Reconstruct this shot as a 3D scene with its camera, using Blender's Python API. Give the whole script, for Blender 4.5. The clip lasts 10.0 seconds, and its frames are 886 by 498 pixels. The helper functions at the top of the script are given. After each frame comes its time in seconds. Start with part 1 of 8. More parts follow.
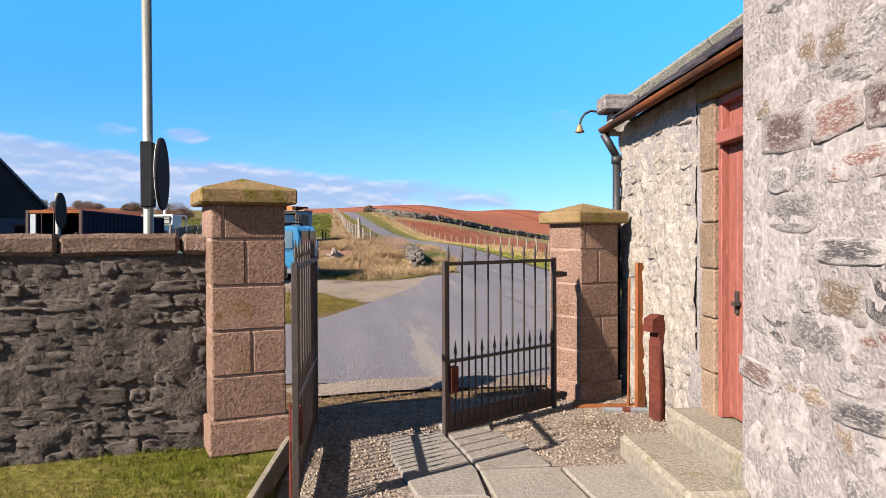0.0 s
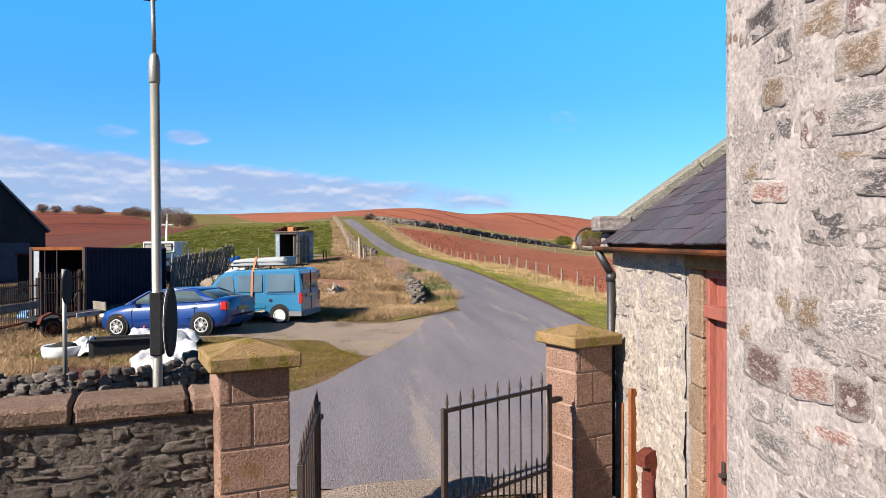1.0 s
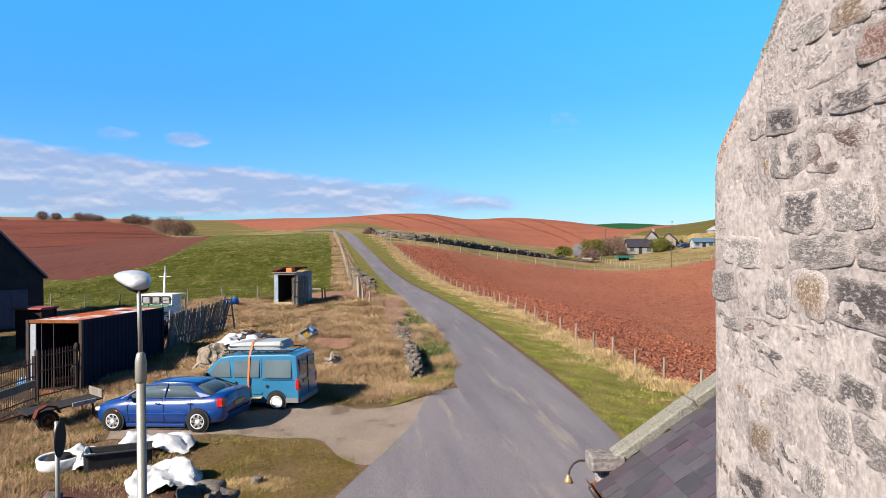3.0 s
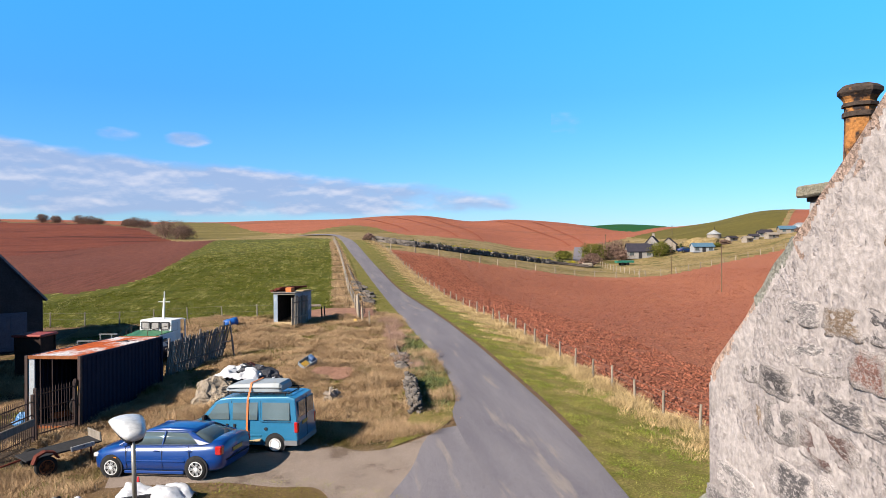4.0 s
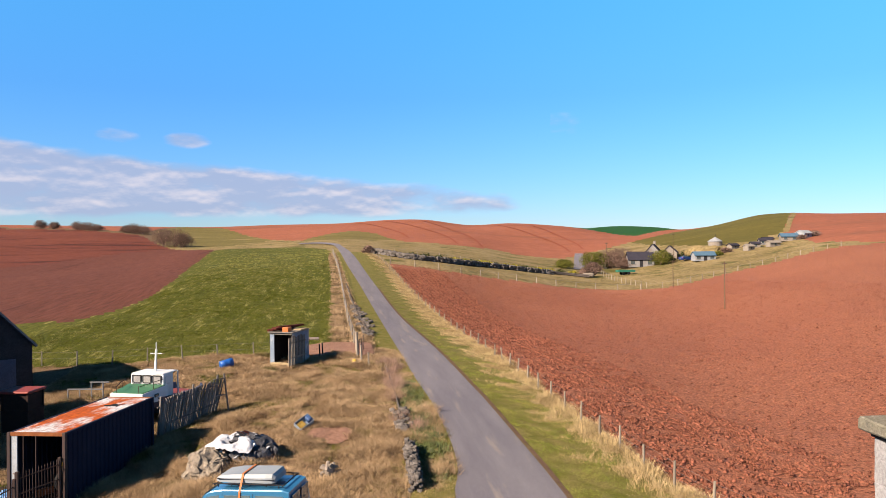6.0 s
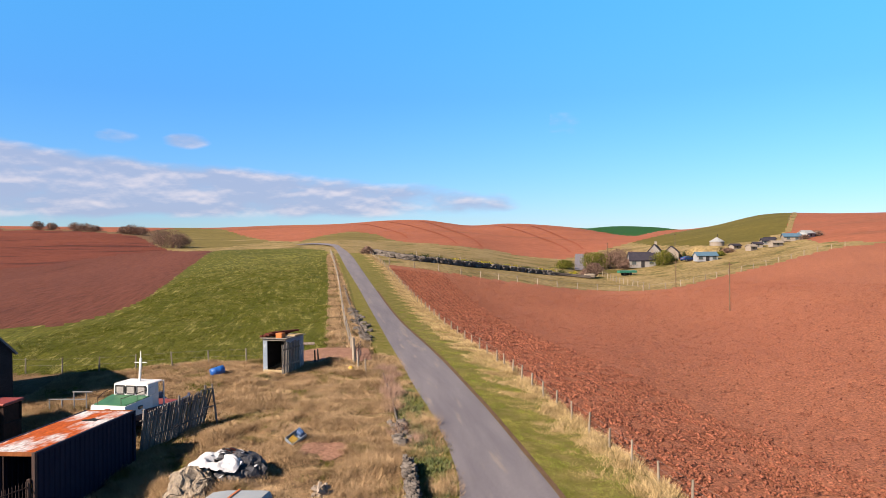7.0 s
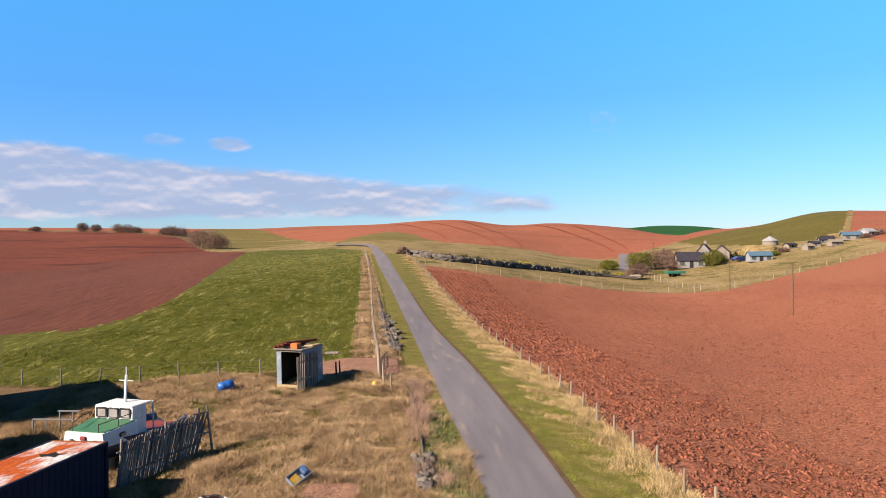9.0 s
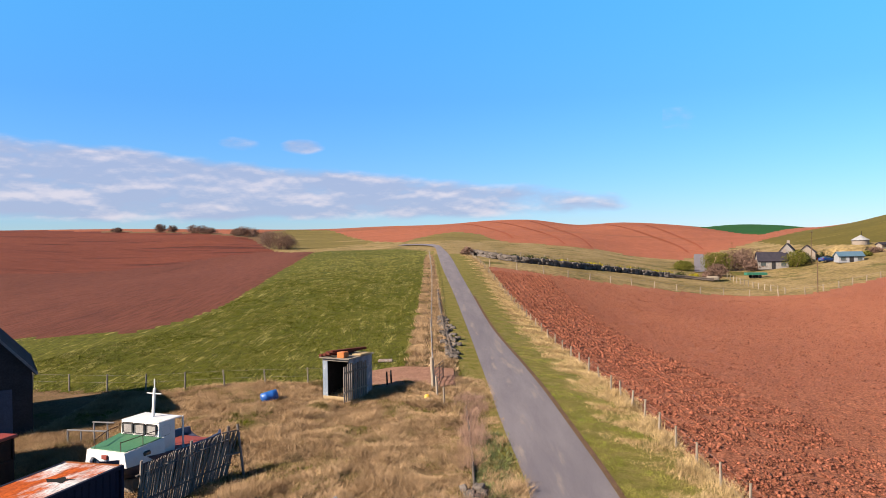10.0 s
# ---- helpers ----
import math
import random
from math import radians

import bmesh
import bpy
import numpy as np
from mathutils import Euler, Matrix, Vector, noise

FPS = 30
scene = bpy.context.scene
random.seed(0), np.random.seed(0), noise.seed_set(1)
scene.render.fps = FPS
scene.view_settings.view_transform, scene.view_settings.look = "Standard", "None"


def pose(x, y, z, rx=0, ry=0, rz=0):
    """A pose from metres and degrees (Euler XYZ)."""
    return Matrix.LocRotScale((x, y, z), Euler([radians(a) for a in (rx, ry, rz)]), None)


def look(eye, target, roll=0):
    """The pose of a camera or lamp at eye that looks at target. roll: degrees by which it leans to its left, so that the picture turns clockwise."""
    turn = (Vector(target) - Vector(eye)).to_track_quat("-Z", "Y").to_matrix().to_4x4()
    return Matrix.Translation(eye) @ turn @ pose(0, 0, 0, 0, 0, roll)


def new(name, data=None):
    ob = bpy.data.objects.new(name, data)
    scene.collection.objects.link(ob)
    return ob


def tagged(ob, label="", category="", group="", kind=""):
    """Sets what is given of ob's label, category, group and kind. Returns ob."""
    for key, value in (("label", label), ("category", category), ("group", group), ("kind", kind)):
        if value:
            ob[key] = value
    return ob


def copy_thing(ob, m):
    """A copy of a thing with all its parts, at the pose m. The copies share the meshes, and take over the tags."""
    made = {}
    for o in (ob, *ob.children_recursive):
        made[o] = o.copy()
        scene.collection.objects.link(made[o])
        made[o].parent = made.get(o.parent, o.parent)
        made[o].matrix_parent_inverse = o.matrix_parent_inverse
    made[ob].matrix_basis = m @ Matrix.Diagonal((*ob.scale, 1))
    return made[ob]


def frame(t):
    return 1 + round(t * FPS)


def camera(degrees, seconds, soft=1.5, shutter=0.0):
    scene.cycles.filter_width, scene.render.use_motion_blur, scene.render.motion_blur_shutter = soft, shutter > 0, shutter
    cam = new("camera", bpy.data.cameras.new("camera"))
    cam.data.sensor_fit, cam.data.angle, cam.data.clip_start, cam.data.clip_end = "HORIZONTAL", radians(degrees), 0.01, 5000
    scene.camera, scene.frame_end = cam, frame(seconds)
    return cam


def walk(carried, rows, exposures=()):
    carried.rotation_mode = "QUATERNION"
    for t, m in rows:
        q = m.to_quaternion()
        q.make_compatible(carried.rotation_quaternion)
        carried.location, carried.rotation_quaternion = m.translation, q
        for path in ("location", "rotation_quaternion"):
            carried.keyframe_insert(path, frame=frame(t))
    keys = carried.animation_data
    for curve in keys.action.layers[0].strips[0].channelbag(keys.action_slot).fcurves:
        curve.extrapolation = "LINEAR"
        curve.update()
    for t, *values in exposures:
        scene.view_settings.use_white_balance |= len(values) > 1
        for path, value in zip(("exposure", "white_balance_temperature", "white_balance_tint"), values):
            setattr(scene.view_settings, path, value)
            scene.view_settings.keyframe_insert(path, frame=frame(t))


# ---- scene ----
cam = camera(64.4, 10.0, 0.8)
METRES, EYE, TILT, LEAN, TURN = 18.35, 1.60, 0.0, 0.0, -8.4
ROWS = [
    (0.0, 0.0, 0.0, 0.0, -0.0, -0.73, 0.23),
    (0.5, 0.0007, -0.0085, 0.0329, 0.01, -0.7, 0.29),
    (1.0, 0.0011, -0.0106, 0.0677, 0.03, -0.63, 0.35),
    (1.5, 0.0013, -0.0111, 0.1025, 0.03, -0.59, 0.37),
    (2.0, 0.0019, -0.0094, 0.1349, 0.02, -0.53, 0.37),
    (2.5, 0.0042, -0.0072, 0.1693, 0.03, -0.51, 0.42),
    (4.0, 0.0097, -0.004, 0.274, 0.05, -0.5, 0.47),
    (4.5, 0.0093, -0.008, 0.306, 0.07, -0.5, 0.5),
    (5.0, 0.0081, -0.0, 0.3383, 0.05, -0.48, 0.54),
    (5.5, 0.0078, 0.0227, 0.3712, 0.04, -0.48, 0.58),
    (6.0, 0.0076, 0.0579, 0.4037, 0.02, -0.47, 0.63),
    (7.5, 0.0065, 0.2181, 0.4093, -0.03, -0.43, 0.76),
    (8.0, 0.0095, 0.2874, 0.4048, -0.03, -0.41, 0.79),
    (8.5, 0.0129, 0.3647, 0.403, 0.27, -0.38, 0.82),
    (9.0, 0.0153, 0.4474, 0.4025, 3.2, -0.36, 0.88),
    (9.5, 0.0229, 0.5342, 0.4028, 7.6, -0.3, 0.92),
    (10.0, 0.0313, 0.6251, 0.4058, 8.72, -0.28, 0.96),
]
walk(cam, [(t, pose(0, 0, EYE, TILT, LEAN, TURN) @ pose(METRES * x, METRES * y, METRES * z, 90 + pitch, roll, yaw)) for t, x, y, z, yaw, pitch, roll in ROWS],
     [(0.0, 1.56, 6280, 13), (1.0, 1.47, 6280, 13), (2.0, 1.42, 6280, 13), (4.5, 1.42, 6280, 13), (5.5, 1.42, 6950, 19), (10.0, 1.42, 6950, 19)])

# ---- world and sun ----
SHADOW = Vector((0.875, 0.484))           # the way shadows fall on the ground
ELEV = radians(33.5)
sun_dir = Vector((-SHADOW.x * math.cos(ELEV), -SHADOW.y * math.cos(ELEV), math.sin(ELEV)))
sun = new("sun", bpy.data.lights.new("sun", "SUN"))
sun.data.energy, sun.data.angle, sun.data.color = 5.0, radians(0.53), (1.0, 0.90, 0.74)
sun.matrix_world = look((0, 0, 60), Vector((0, 0, 60)) - sun_dir)
world = bpy.data.worlds.new("sky")
scene.world = world
world.use_nodes = True
wn, wl = world.node_tree.nodes, world.node_tree.links
wn.clear()
sky = wn.new("ShaderNodeTexSky")
sky.sky_type, sky.sun_disc = "NISHITA", False
sky.sun_elevation, sky.sun_rotation = ELEV, math.atan2(sun_dir.x, sun_dir.y)
sky.air_density, sky.dust_density, sky.ozone_density = 1.0, 0.0, 4.0
# a low bank of broken cloud
wtc = wn.new("ShaderNodeTexCoord")
sep = wn.new("ShaderNodeSeparateXYZ")
wl.new(wtc.outputs["Generated"], sep.inputs[0])


def wmath(op, a, b=None, c=None):
    n = wn.new("ShaderNodeMath")
    n.operation = op
    for k, v in enumerate((a, b, c)):
        if v is None:
            continue
        if isinstance(v, (int, float)):
            n.inputs[k].default_value = v
        else:
            wl.new(v, n.inputs[k])
    return n.outputs[0]


def wrange(v, a, b, lo=0.0, hi=1.0):
    n = wn.new("ShaderNodeMapRange")
    n.interpolation_type = "SMOOTHSTEP"
    wl.new(v, n.inputs[0])
    for k, x in zip((1, 2, 3, 4), (a, b, lo, hi)):
        n.inputs[k].default_value = x
    return n.outputs[0]


elev = wmath("ARCSINE", sep.outputs[2])
azim = wmath("ARCTAN2", sep.outputs[0], sep.outputs[1])
ramp = wn.new("ShaderNodeValToRGB")       # deep spring blue above a pale horizon
ramp.color_ramp.elements[0].position, ramp.color_ramp.elements[0].color = 0.0, (0.60, 0.78, 1.09, 1)
ramp.color_ramp.elements[1].position, ramp.color_ramp.elements[1].color = 1.0, (0.09, 0.15, 0.2, 1)
for at, c in ((0.13, (0.44, 1.16, 1.66, 1)), (0.24, (0.49, 1.82, 2.2, 1)), (0.30, (0.38, 1.1, 1.27, 1)), (0.42, (0.18, 0.36, 0.46, 1)), (0.6, (0.10, 0.18, 0.23, 1))):
    ramp.color_ramp.elements.new(at).color = c
wl.new(wmath("MULTIPLY", elev, 0.637), ramp.inputs[0])
tint = wn.new("ShaderNodeVectorMath")
tint.operation = "MULTIPLY"
wl.new(sky.outputs[0], tint.inputs[0])
wl.new(ramp.outputs[0], tint.inputs[1])
def cloud_noise(lift, across, up, detail, rough):
    """Streaky noise over azimuth and elevation, sampled a little higher by lift."""
    c = wn.new("ShaderNodeCombineXYZ")
    wl.new(wmath("MULTIPLY", azim, across), c.inputs[0])
    wl.new(wmath("MULTIPLY", wmath("ADD", elev, lift), up), c.inputs[1])
    n = wn.new("ShaderNodeTexNoise")
    n.inputs["Scale"].default_value, n.inputs["Detail"].default_value, n.inputs["Roughness"].default_value = 1.0, detail, rough
    wl.new(c.outputs[0], n.inputs["Vector"])
    return n.outputs[0]


def puff(a, e, w, most):
    """A small lone cloud at an azimuth and elevation."""
    d = wmath("ADD", wmath("POWER", wmath("DIVIDE", wmath("SUBTRACT", azim, a), w), 2.0), wmath("POWER", wmath("DIVIDE", wmath("SUBTRACT", elev, e), w * 0.36), 2.0))
    return wrange(d, 1.6, 0.0, 0.0, most)


topline = wn.new("ShaderNodeValToRGB")    # upper edge of the bank, as tenths of a radian, from west to east
for k, (at, v) in enumerate(((0.0, 0.165), (0.30, 0.152), (0.42, 0.128), (0.55, 0.110), (0.64, 0.092), (0.80, 0.084), (0.93, 0.074), (1.0, 0.066))):
    e = topline.color_ramp.elements[0] if k == 0 else topline.color_ramp.elements[1] if k == 7 else topline.color_ramp.elements.new(at)
    e.position, e.color = at, (v * 5, v * 5, v * 5, 1)
topline_azim = wn.new("ShaderNodeMapRange")
wl.new(azim, topline_azim.inputs[0])
topline_azim.inputs[1].default_value, topline_azim.inputs[2].default_value = -0.85, 0.30
wl.new(topline_azim.outputs[0], topline.inputs[0])
top = wmath("MULTIPLY", topline.outputs[0], 0.2)
under = wmath("SUBTRACT", top, elev)
band = wmath("MULTIPLY", wrange(under, -0.022, 0.016), wrange(elev, 0.022, 0.052))
side = wrange(azim, 0.52, 0.0, 0.0, 1.0)
n1, n2 = cloud_noise(0.0, 10.0, 27.0, 7.0, 0.5), cloud_noise(0.006, 10.0, 27.0, 7.0, 0.5)
lone = wmath("ADD", puff(-0.203, 0.140, 0.036, 0.59), puff(-0.285, 0.143, 0.036, 0.51))
cover = wmath("ADD", wmath("ADD", wmath("MULTIPLY", wmath("MULTIPLY", band, side), 0.77), lone), -0.47)
dense = wmath("MULTIPLY", wrange(wmath("ADD", n1, cover), 0.36, 0.76), 0.86)
shade = wn.new("ShaderNodeMix")
shade.data_type = "RGBA"
lit = wmath("ADD", wmath("MULTIPLY", wmath("SUBTRACT", n1, n2), 3.6), wmath("MULTIPLY", cloud_noise(0.3, 7.0, 40.0, 4.0, 0.5), 0.9))
wl.new(wrange(lit, 0.28, 0.98), shade.inputs[0])
shade.inputs[6].default_value = (3.2, 4.1, 5.9, 1)
shade.inputs[7].default_value = (5.9, 6.0, 6.8, 1)
wmix = wn.new("ShaderNodeMix")
wmix.data_type = "RGBA"
wl.new(dense, wmix.inputs[0])
wl.new(tint.outputs[0], wmix.inputs[6])
wl.new(shade.outputs[2], wmix.inputs[7])
wbg = wn.new("ShaderNodeBackground")
wbg.inputs["Strength"].default_value = 0.0462
wl.new(wmix.outputs[2], wbg.inputs["Color"])
wl.new(wbg.outputs[0], wn.new("ShaderNodeOutputWorld").inputs[0])

# ---- materials ----


def mat(name, c1, c2, scale=4.0, rough=0.85, bump=0.3, fine=40.0, metal=0.0, patch=None, patch_at=0.6, patch_scale=1.5,
        stretch=(1, 1, 1), vary=0.25, island=0.0, contrast=0.25, coat=0.0, depth=0.02, smear=None):
    """Two colours mixed by broad noise, fine grain on top, an optional third colour in patches, relief from the grain."""
    m = bpy.data.materials.new(name)
    m.use_nodes = True
    nodes, links = m.node_tree.nodes, m.node_tree.links
    bsdf = nodes["Principled BSDF"]
    tc, info, geo = nodes.new("ShaderNodeTexCoord"), nodes.new("ShaderNodeObjectInfo"), nodes.new("ShaderNodeNewGeometry")
    mp = nodes.new("ShaderNodeMapping")
    mp.inputs["Scale"].default_value = stretch
    off = nodes.new("ShaderNodeVectorMath")
    off.operation = "MULTIPLY_ADD"
    links.new(info.outputs["Random"], off.inputs[0])
    off.inputs[1].default_value = (17, 23, 31)
    links.new(tc.outputs["Object"], off.inputs[2])
    links.new(off.outputs[0], mp.inputs[0])

    def tex(s, d=4.0, r=0.55):
        n = nodes.new("ShaderNodeTexNoise")
        n.inputs["Scale"].default_value, n.inputs["Detail"].default_value, n.inputs["Roughness"].default_value = s, d, r
        links.new(mp.outputs[0], n.inputs["Vector"])
        return n.outputs[0]

    def remap(v, a, b, lo=0.0, hi=1.0):
        n = nodes.new("ShaderNodeMapRange")
        links.new(v, n.inputs[0])
        for k, x in zip((1, 2, 3, 4), (a, b, lo, hi)):
            n.inputs[k].default_value = x
        return n.outputs[0]

    def blend(f, a, b, how="MIX"):
        n = nodes.new("ShaderNodeMix")
        n.data_type, n.blend_type = "RGBA", how
        for k, v in ((0, f), (6, a), (7, b)):
            if isinstance(v, tuple):
                n.inputs[k].default_value = (*v, 1)
            elif isinstance(v, (int, float)):
                n.inputs[k].default_value = v
            else:
                links.new(v, n.inputs[k])
        return n.outputs[2]

    grain = tex(fine, 5.0, 0.65)
    col = blend(remap(tex(scale), 0.5 - contrast, 0.5 + contrast), c1, c2)
    if patch:
        col = blend(remap(tex(patch_scale, 6.0, 0.62), patch_at, patch_at + 0.09), col, patch)
    if smear:                             # mortar dragged over the edges of a stone that fills a unit box
        sx = nodes.new("ShaderNodeSeparateXYZ")
        links.new(tc.outputs["Object"], sx.inputs[0])

        def calc(op, a, b=None):
            n = nodes.new("ShaderNodeMath")
            n.operation = op
            for k, v in enumerate((a, b)):
                if isinstance(v, (int, float)):
                    n.inputs[k].default_value = v
                elif v is not None:
                    links.new(v, n.inputs[k])
            return n.outputs[0]
        rim = calc("MAXIMUM", calc("ABSOLUTE", sx.outputs[0]), calc("ABSOLUTE", sx.outputs[2]))
        ragged = calc("ADD", rim, calc("MULTIPLY", calc("SUBTRACT", tex(3.5, 6.0, 0.65), 0.5), 0.75))
        col = blend(remap(ragged, 0.29, 0.47), col, smear)
    hsv = nodes.new("ShaderNodeHueSaturation")
    links.new(col, hsv.inputs["Color"])
    val = nodes.new("ShaderNodeMath")
    val.operation = "MULTIPLY"
    links.new(remap(grain, 0.3, 0.7, 1 - vary, 1 + vary), val.inputs[0])
    pick = geo.outputs["Random Per Island"] if island < 0 else info.outputs["Random"]
    links.new(remap(pick, 0, 1, 1 - abs(island), 1 + abs(island)), val.inputs[1])
    links.new(val.outputs[0], hsv.inputs["Value"])
    links.new(hsv.outputs[0], bsdf.inputs["Base Color"])
    bsdf.inputs["Specular IOR Level"].default_value = 0.5 if rough < 0.8 else 0.08
    bsdf.inputs["Roughness"].default_value, bsdf.inputs["Metallic"].default_value = rough, metal
    if coat:
        bsdf.inputs["Coat Weight"].default_value, bsdf.inputs["Coat Roughness"].default_value = coat, 0.06
    if bump:
        bn = nodes.new("ShaderNodeBump")
        bn.inputs["Strength"].default_value, bn.inputs["Distance"].default_value = bump, depth
        links.new(grain, bn.inputs["Height"])
        links.new(bn.outputs[0], bsdf.inputs["Normal"])
    return m


DRY = mat("dry_grass_ground", (0.15, 0.095, 0.055), (0.085, 0.058, 0.028), 0.7, 0.95, 0.9, 9, patch=(0.07, 0.062, 0.016), patch_at=0.58, patch_scale=0.35, vary=0.45, depth=0.1)
STRAW = mat("straw_blades", (0.385, 0.268, 0.157), (0.205, 0.133, 0.075), 0.55, 0.9, 0, 1.8, island=-0.38, patch=(0.115, 0.092, 0.034), patch_at=0.565, patch_scale=0.45, contrast=0.22)
GREEN = mat("green_blades", (0.0527, 0.0744, 0.00496), (0.105, 0.102, 0.0124), 0.4, 0.9, 0, 2, island=-0.35)
VERGEGRASS = mat("verge_blades", (0.105, 0.150, 0.014), (0.245, 0.225, 0.055), 0.6, 0.9, 0, 2, island=-0.55, contrast=0.14)
MOSS = mat("moss_blades", (0.115, 0.095, 0.012), (0.19, 0.145, 0.045), 0.9, 0.9, 0, 2, island=-0.45, contrast=0.2)
LAWN = mat("verge_turf", (0.085, 0.088, 0.014), (0.16, 0.125, 0.045), 1.4, 0.95, 0.9, 14, vary=0.5, contrast=0.2, depth=0.06)
PASTURE = mat("pasture", (0.046, 0.053, 0.006), (0.078, 0.077, 0.012), 0.5, 0.95, 0.9, 5.5, stretch=(1.5, 0.22, 1), patch=(0.175, 0.16, 0.05), patch_at=0.56, patch_scale=1.3, vary=0.65, contrast=0.2, depth=0.12)
ROUGHGRASS = mat("rough_pasture", (0.21, 0.155, 0.075), (0.13, 0.098, 0.038), 0.10, 0.95, 0.9, 1.3, patch=(0.075, 0.070, 0.020), patch_at=0.56, patch_scale=0.11, vary=0.5, contrast=0.16, depth=0.25)
OLIVETAN = mat("tan_hill_grass", (0.135, 0.105, 0.036), (0.088, 0.073, 0.019), 0.05, 0.95, 0.6, 0.9, vary=0.35, stretch=(0.4, 1.4, 1), patch=(0.18, 0.135, 0.065), patch_at=0.58, patch_scale=0.06)
HILLGRASS = mat("hill_grass", (0.098, 0.080, 0.018), (0.066, 0.056, 0.011), 0.04, 0.95, 0.6, 0.8, vary=0.3, stretch=(0.4, 1.4, 1), patch=(0.15, 0.115, 0.045), patch_at=0.64, patch_scale=0.06)
DARKGREEN = mat("young_crop", (0.0112, 0.0527, 0.00992), (0.0155, 0.062, 0.0124), 0.02, 0.95, 0.1, 0.5, vary=0.1)
# dark patch colour paints in small shadows among the clods
SOIL = mat("ploughed_soil", (0.255, 0.101, 0.057), (0.205, 0.075, 0.045), 0.05, 0.95, 1.0, 7.0, vary=0.65, patch=(0.080, 0.029, 0.020), patch_at=0.575, patch_scale=5.5, stretch=(1, 0.8, 1), depth=0.12)
SOILFAR = mat("harrowed_soil", (0.100, 0.036, 0.024), (0.078, 0.028, 0.019), 0.05, 0.95, 0.8, 1.6, vary=0.35, stretch=(1.8, 0.16, 1), patch=(0.045, 0.015, 0.012), patch_at=0.63, patch_scale=0.10, depth=0.25)
SOILUP = mat("upper_soil", (0.120, 0.036, 0.021), (0.090, 0.027, 0.017), 0.03, 0.95, 0.7, 0.6, vary=0.35, stretch=(0.35, 1.6, 1), patch=(0.050, 0.015, 0.011), patch_at=0.57, patch_scale=0.06, depth=0.4)
SOILHILL = mat("hill_soil", (0.240, 0.085, 0.048), (0.185, 0.064, 0.037), 0.025, 0.95, 0.6, 0.9, vary=0.32, stretch=(0.3, 1.5, 1), patch=(0.155, 0.064, 0.038), patch_at=0.58, patch_scale=0.03, depth=0.35)
CLOD = mat("soil_clod", (0.205, 0.075, 0.045), (0.150, 0.053, 0.034), 0.6, 0.95, 0.8, 14, island=-0.4)
ASPHALT = mat("asphalt", (0.112, 0.103, 0.118), (0.150, 0.138, 0.150), 0.7, 0.85, 0.7, 42, patch=(0.185, 0.160, 0.150), patch_at=0.58, patch_scale=0.8, stretch=(1.8, 0.22, 1), vary=0.34, contrast=0.2, depth=0.01)
GRAVEL = mat("gravel", (0.235, 0.188, 0.158), (0.165, 0.132, 0.11), 0.9, 0.9, 1.0, 32, patch=(0.12, 0.09, 0.07), patch_at=0.58, patch_scale=0.9, vary=0.6, depth=0.03)
DIRT = mat("verge_dirt", (0.124, 0.0744, 0.0465), (0.0806, 0.0527, 0.031), 1.5, 0.95, 0.9, 18, vary=0.4, depth=0.04)
MORTAR = mat("lime_mortar", (0.28, 0.249, 0.24), (0.219, 0.194, 0.188), 4, 0.95, 0.9, 34, patch=(0.159, 0.139, 0.136), patch_at=0.60, patch_scale=13, vary=0.32, contrast=0.18, depth=0.03)
GRANITE = mat("grey_granite", (0.138, 0.126, 0.126), (0.175, 0.157, 0.154), 9, 0.9, 0.5, 26, patch=(0.22, 0.195, 0.187), patch_at=0.465, patch_scale=10, island=0.2, vary=0.42, stretch=(1, 1, 1.6), depth=0.012)
ASHLAR = mat("pillar_sandstone", (0.295, 0.185, 0.142), (0.22, 0.135, 0.10), 4, 0.92, 1.0, 46, patch=(0.205, 0.122, 0.06), patch_at=0.60, patch_scale=3, island=0.16, vary=0.45, depth=0.045)
CAPSTONE = mat("mossy_capstone", (0.223, 0.149, 0.0806), (0.155, 0.105, 0.0434), 5, 0.92, 0.9, 40, patch=(0.124, 0.0992, 0.0248), patch_at=0.55, patch_scale=6, vary=0.3, depth=0.02)
RUBBLE = mat("dark_rubble", (0.0744, 0.0608, 0.0533), (0.108, 0.0893, 0.0769), 7, 0.9, 0.6, 13, patch=(0.150, 0.130, 0.114), patch_at=0.62, patch_scale=12, island=0.3, vary=0.55, depth=0.02)
RUBBLEBED = mat("rubble_bed", (0.108, 0.0886, 0.077), (0.0756, 0.0619, 0.054), 5, 0.95, 1.0, 26, vary=0.5, depth=0.05)
SLATE = mat("roof_slate", (0.032, 0.0317, 0.0395), (0.0526, 0.0421, 0.0489), 3, 0.62, 0.5, 14, patch=(0.0902, 0.0828, 0.0789), patch_at=0.66, patch_scale=16, island=0.28, vary=0.4)
GATEIRON = mat("black_gate_iron", (0.0186, 0.0136, 0.0124), (0.0341, 0.0186, 0.0136), 9, 0.6, 0.4, 40, patch=(0.0868, 0.0341, 0.0186), patch_at=0.66, patch_scale=9, vary=0.3)
LICHEN = mat("lichen_slab", (0.149, 0.149, 0.13), (0.223, 0.211, 0.18), 8, 0.92, 1.0, 40, patch=(0.26, 0.223, 0.124), patch_at=0.64, patch_scale=6, vary=0.4, depth=0.03)
RUST = mat("rusty_iron", (0.0341, 0.0119, 0.00748), (0.0188, 0.00957, 0.00748), 6, 0.75, 0.5, 40, vary=0.35)

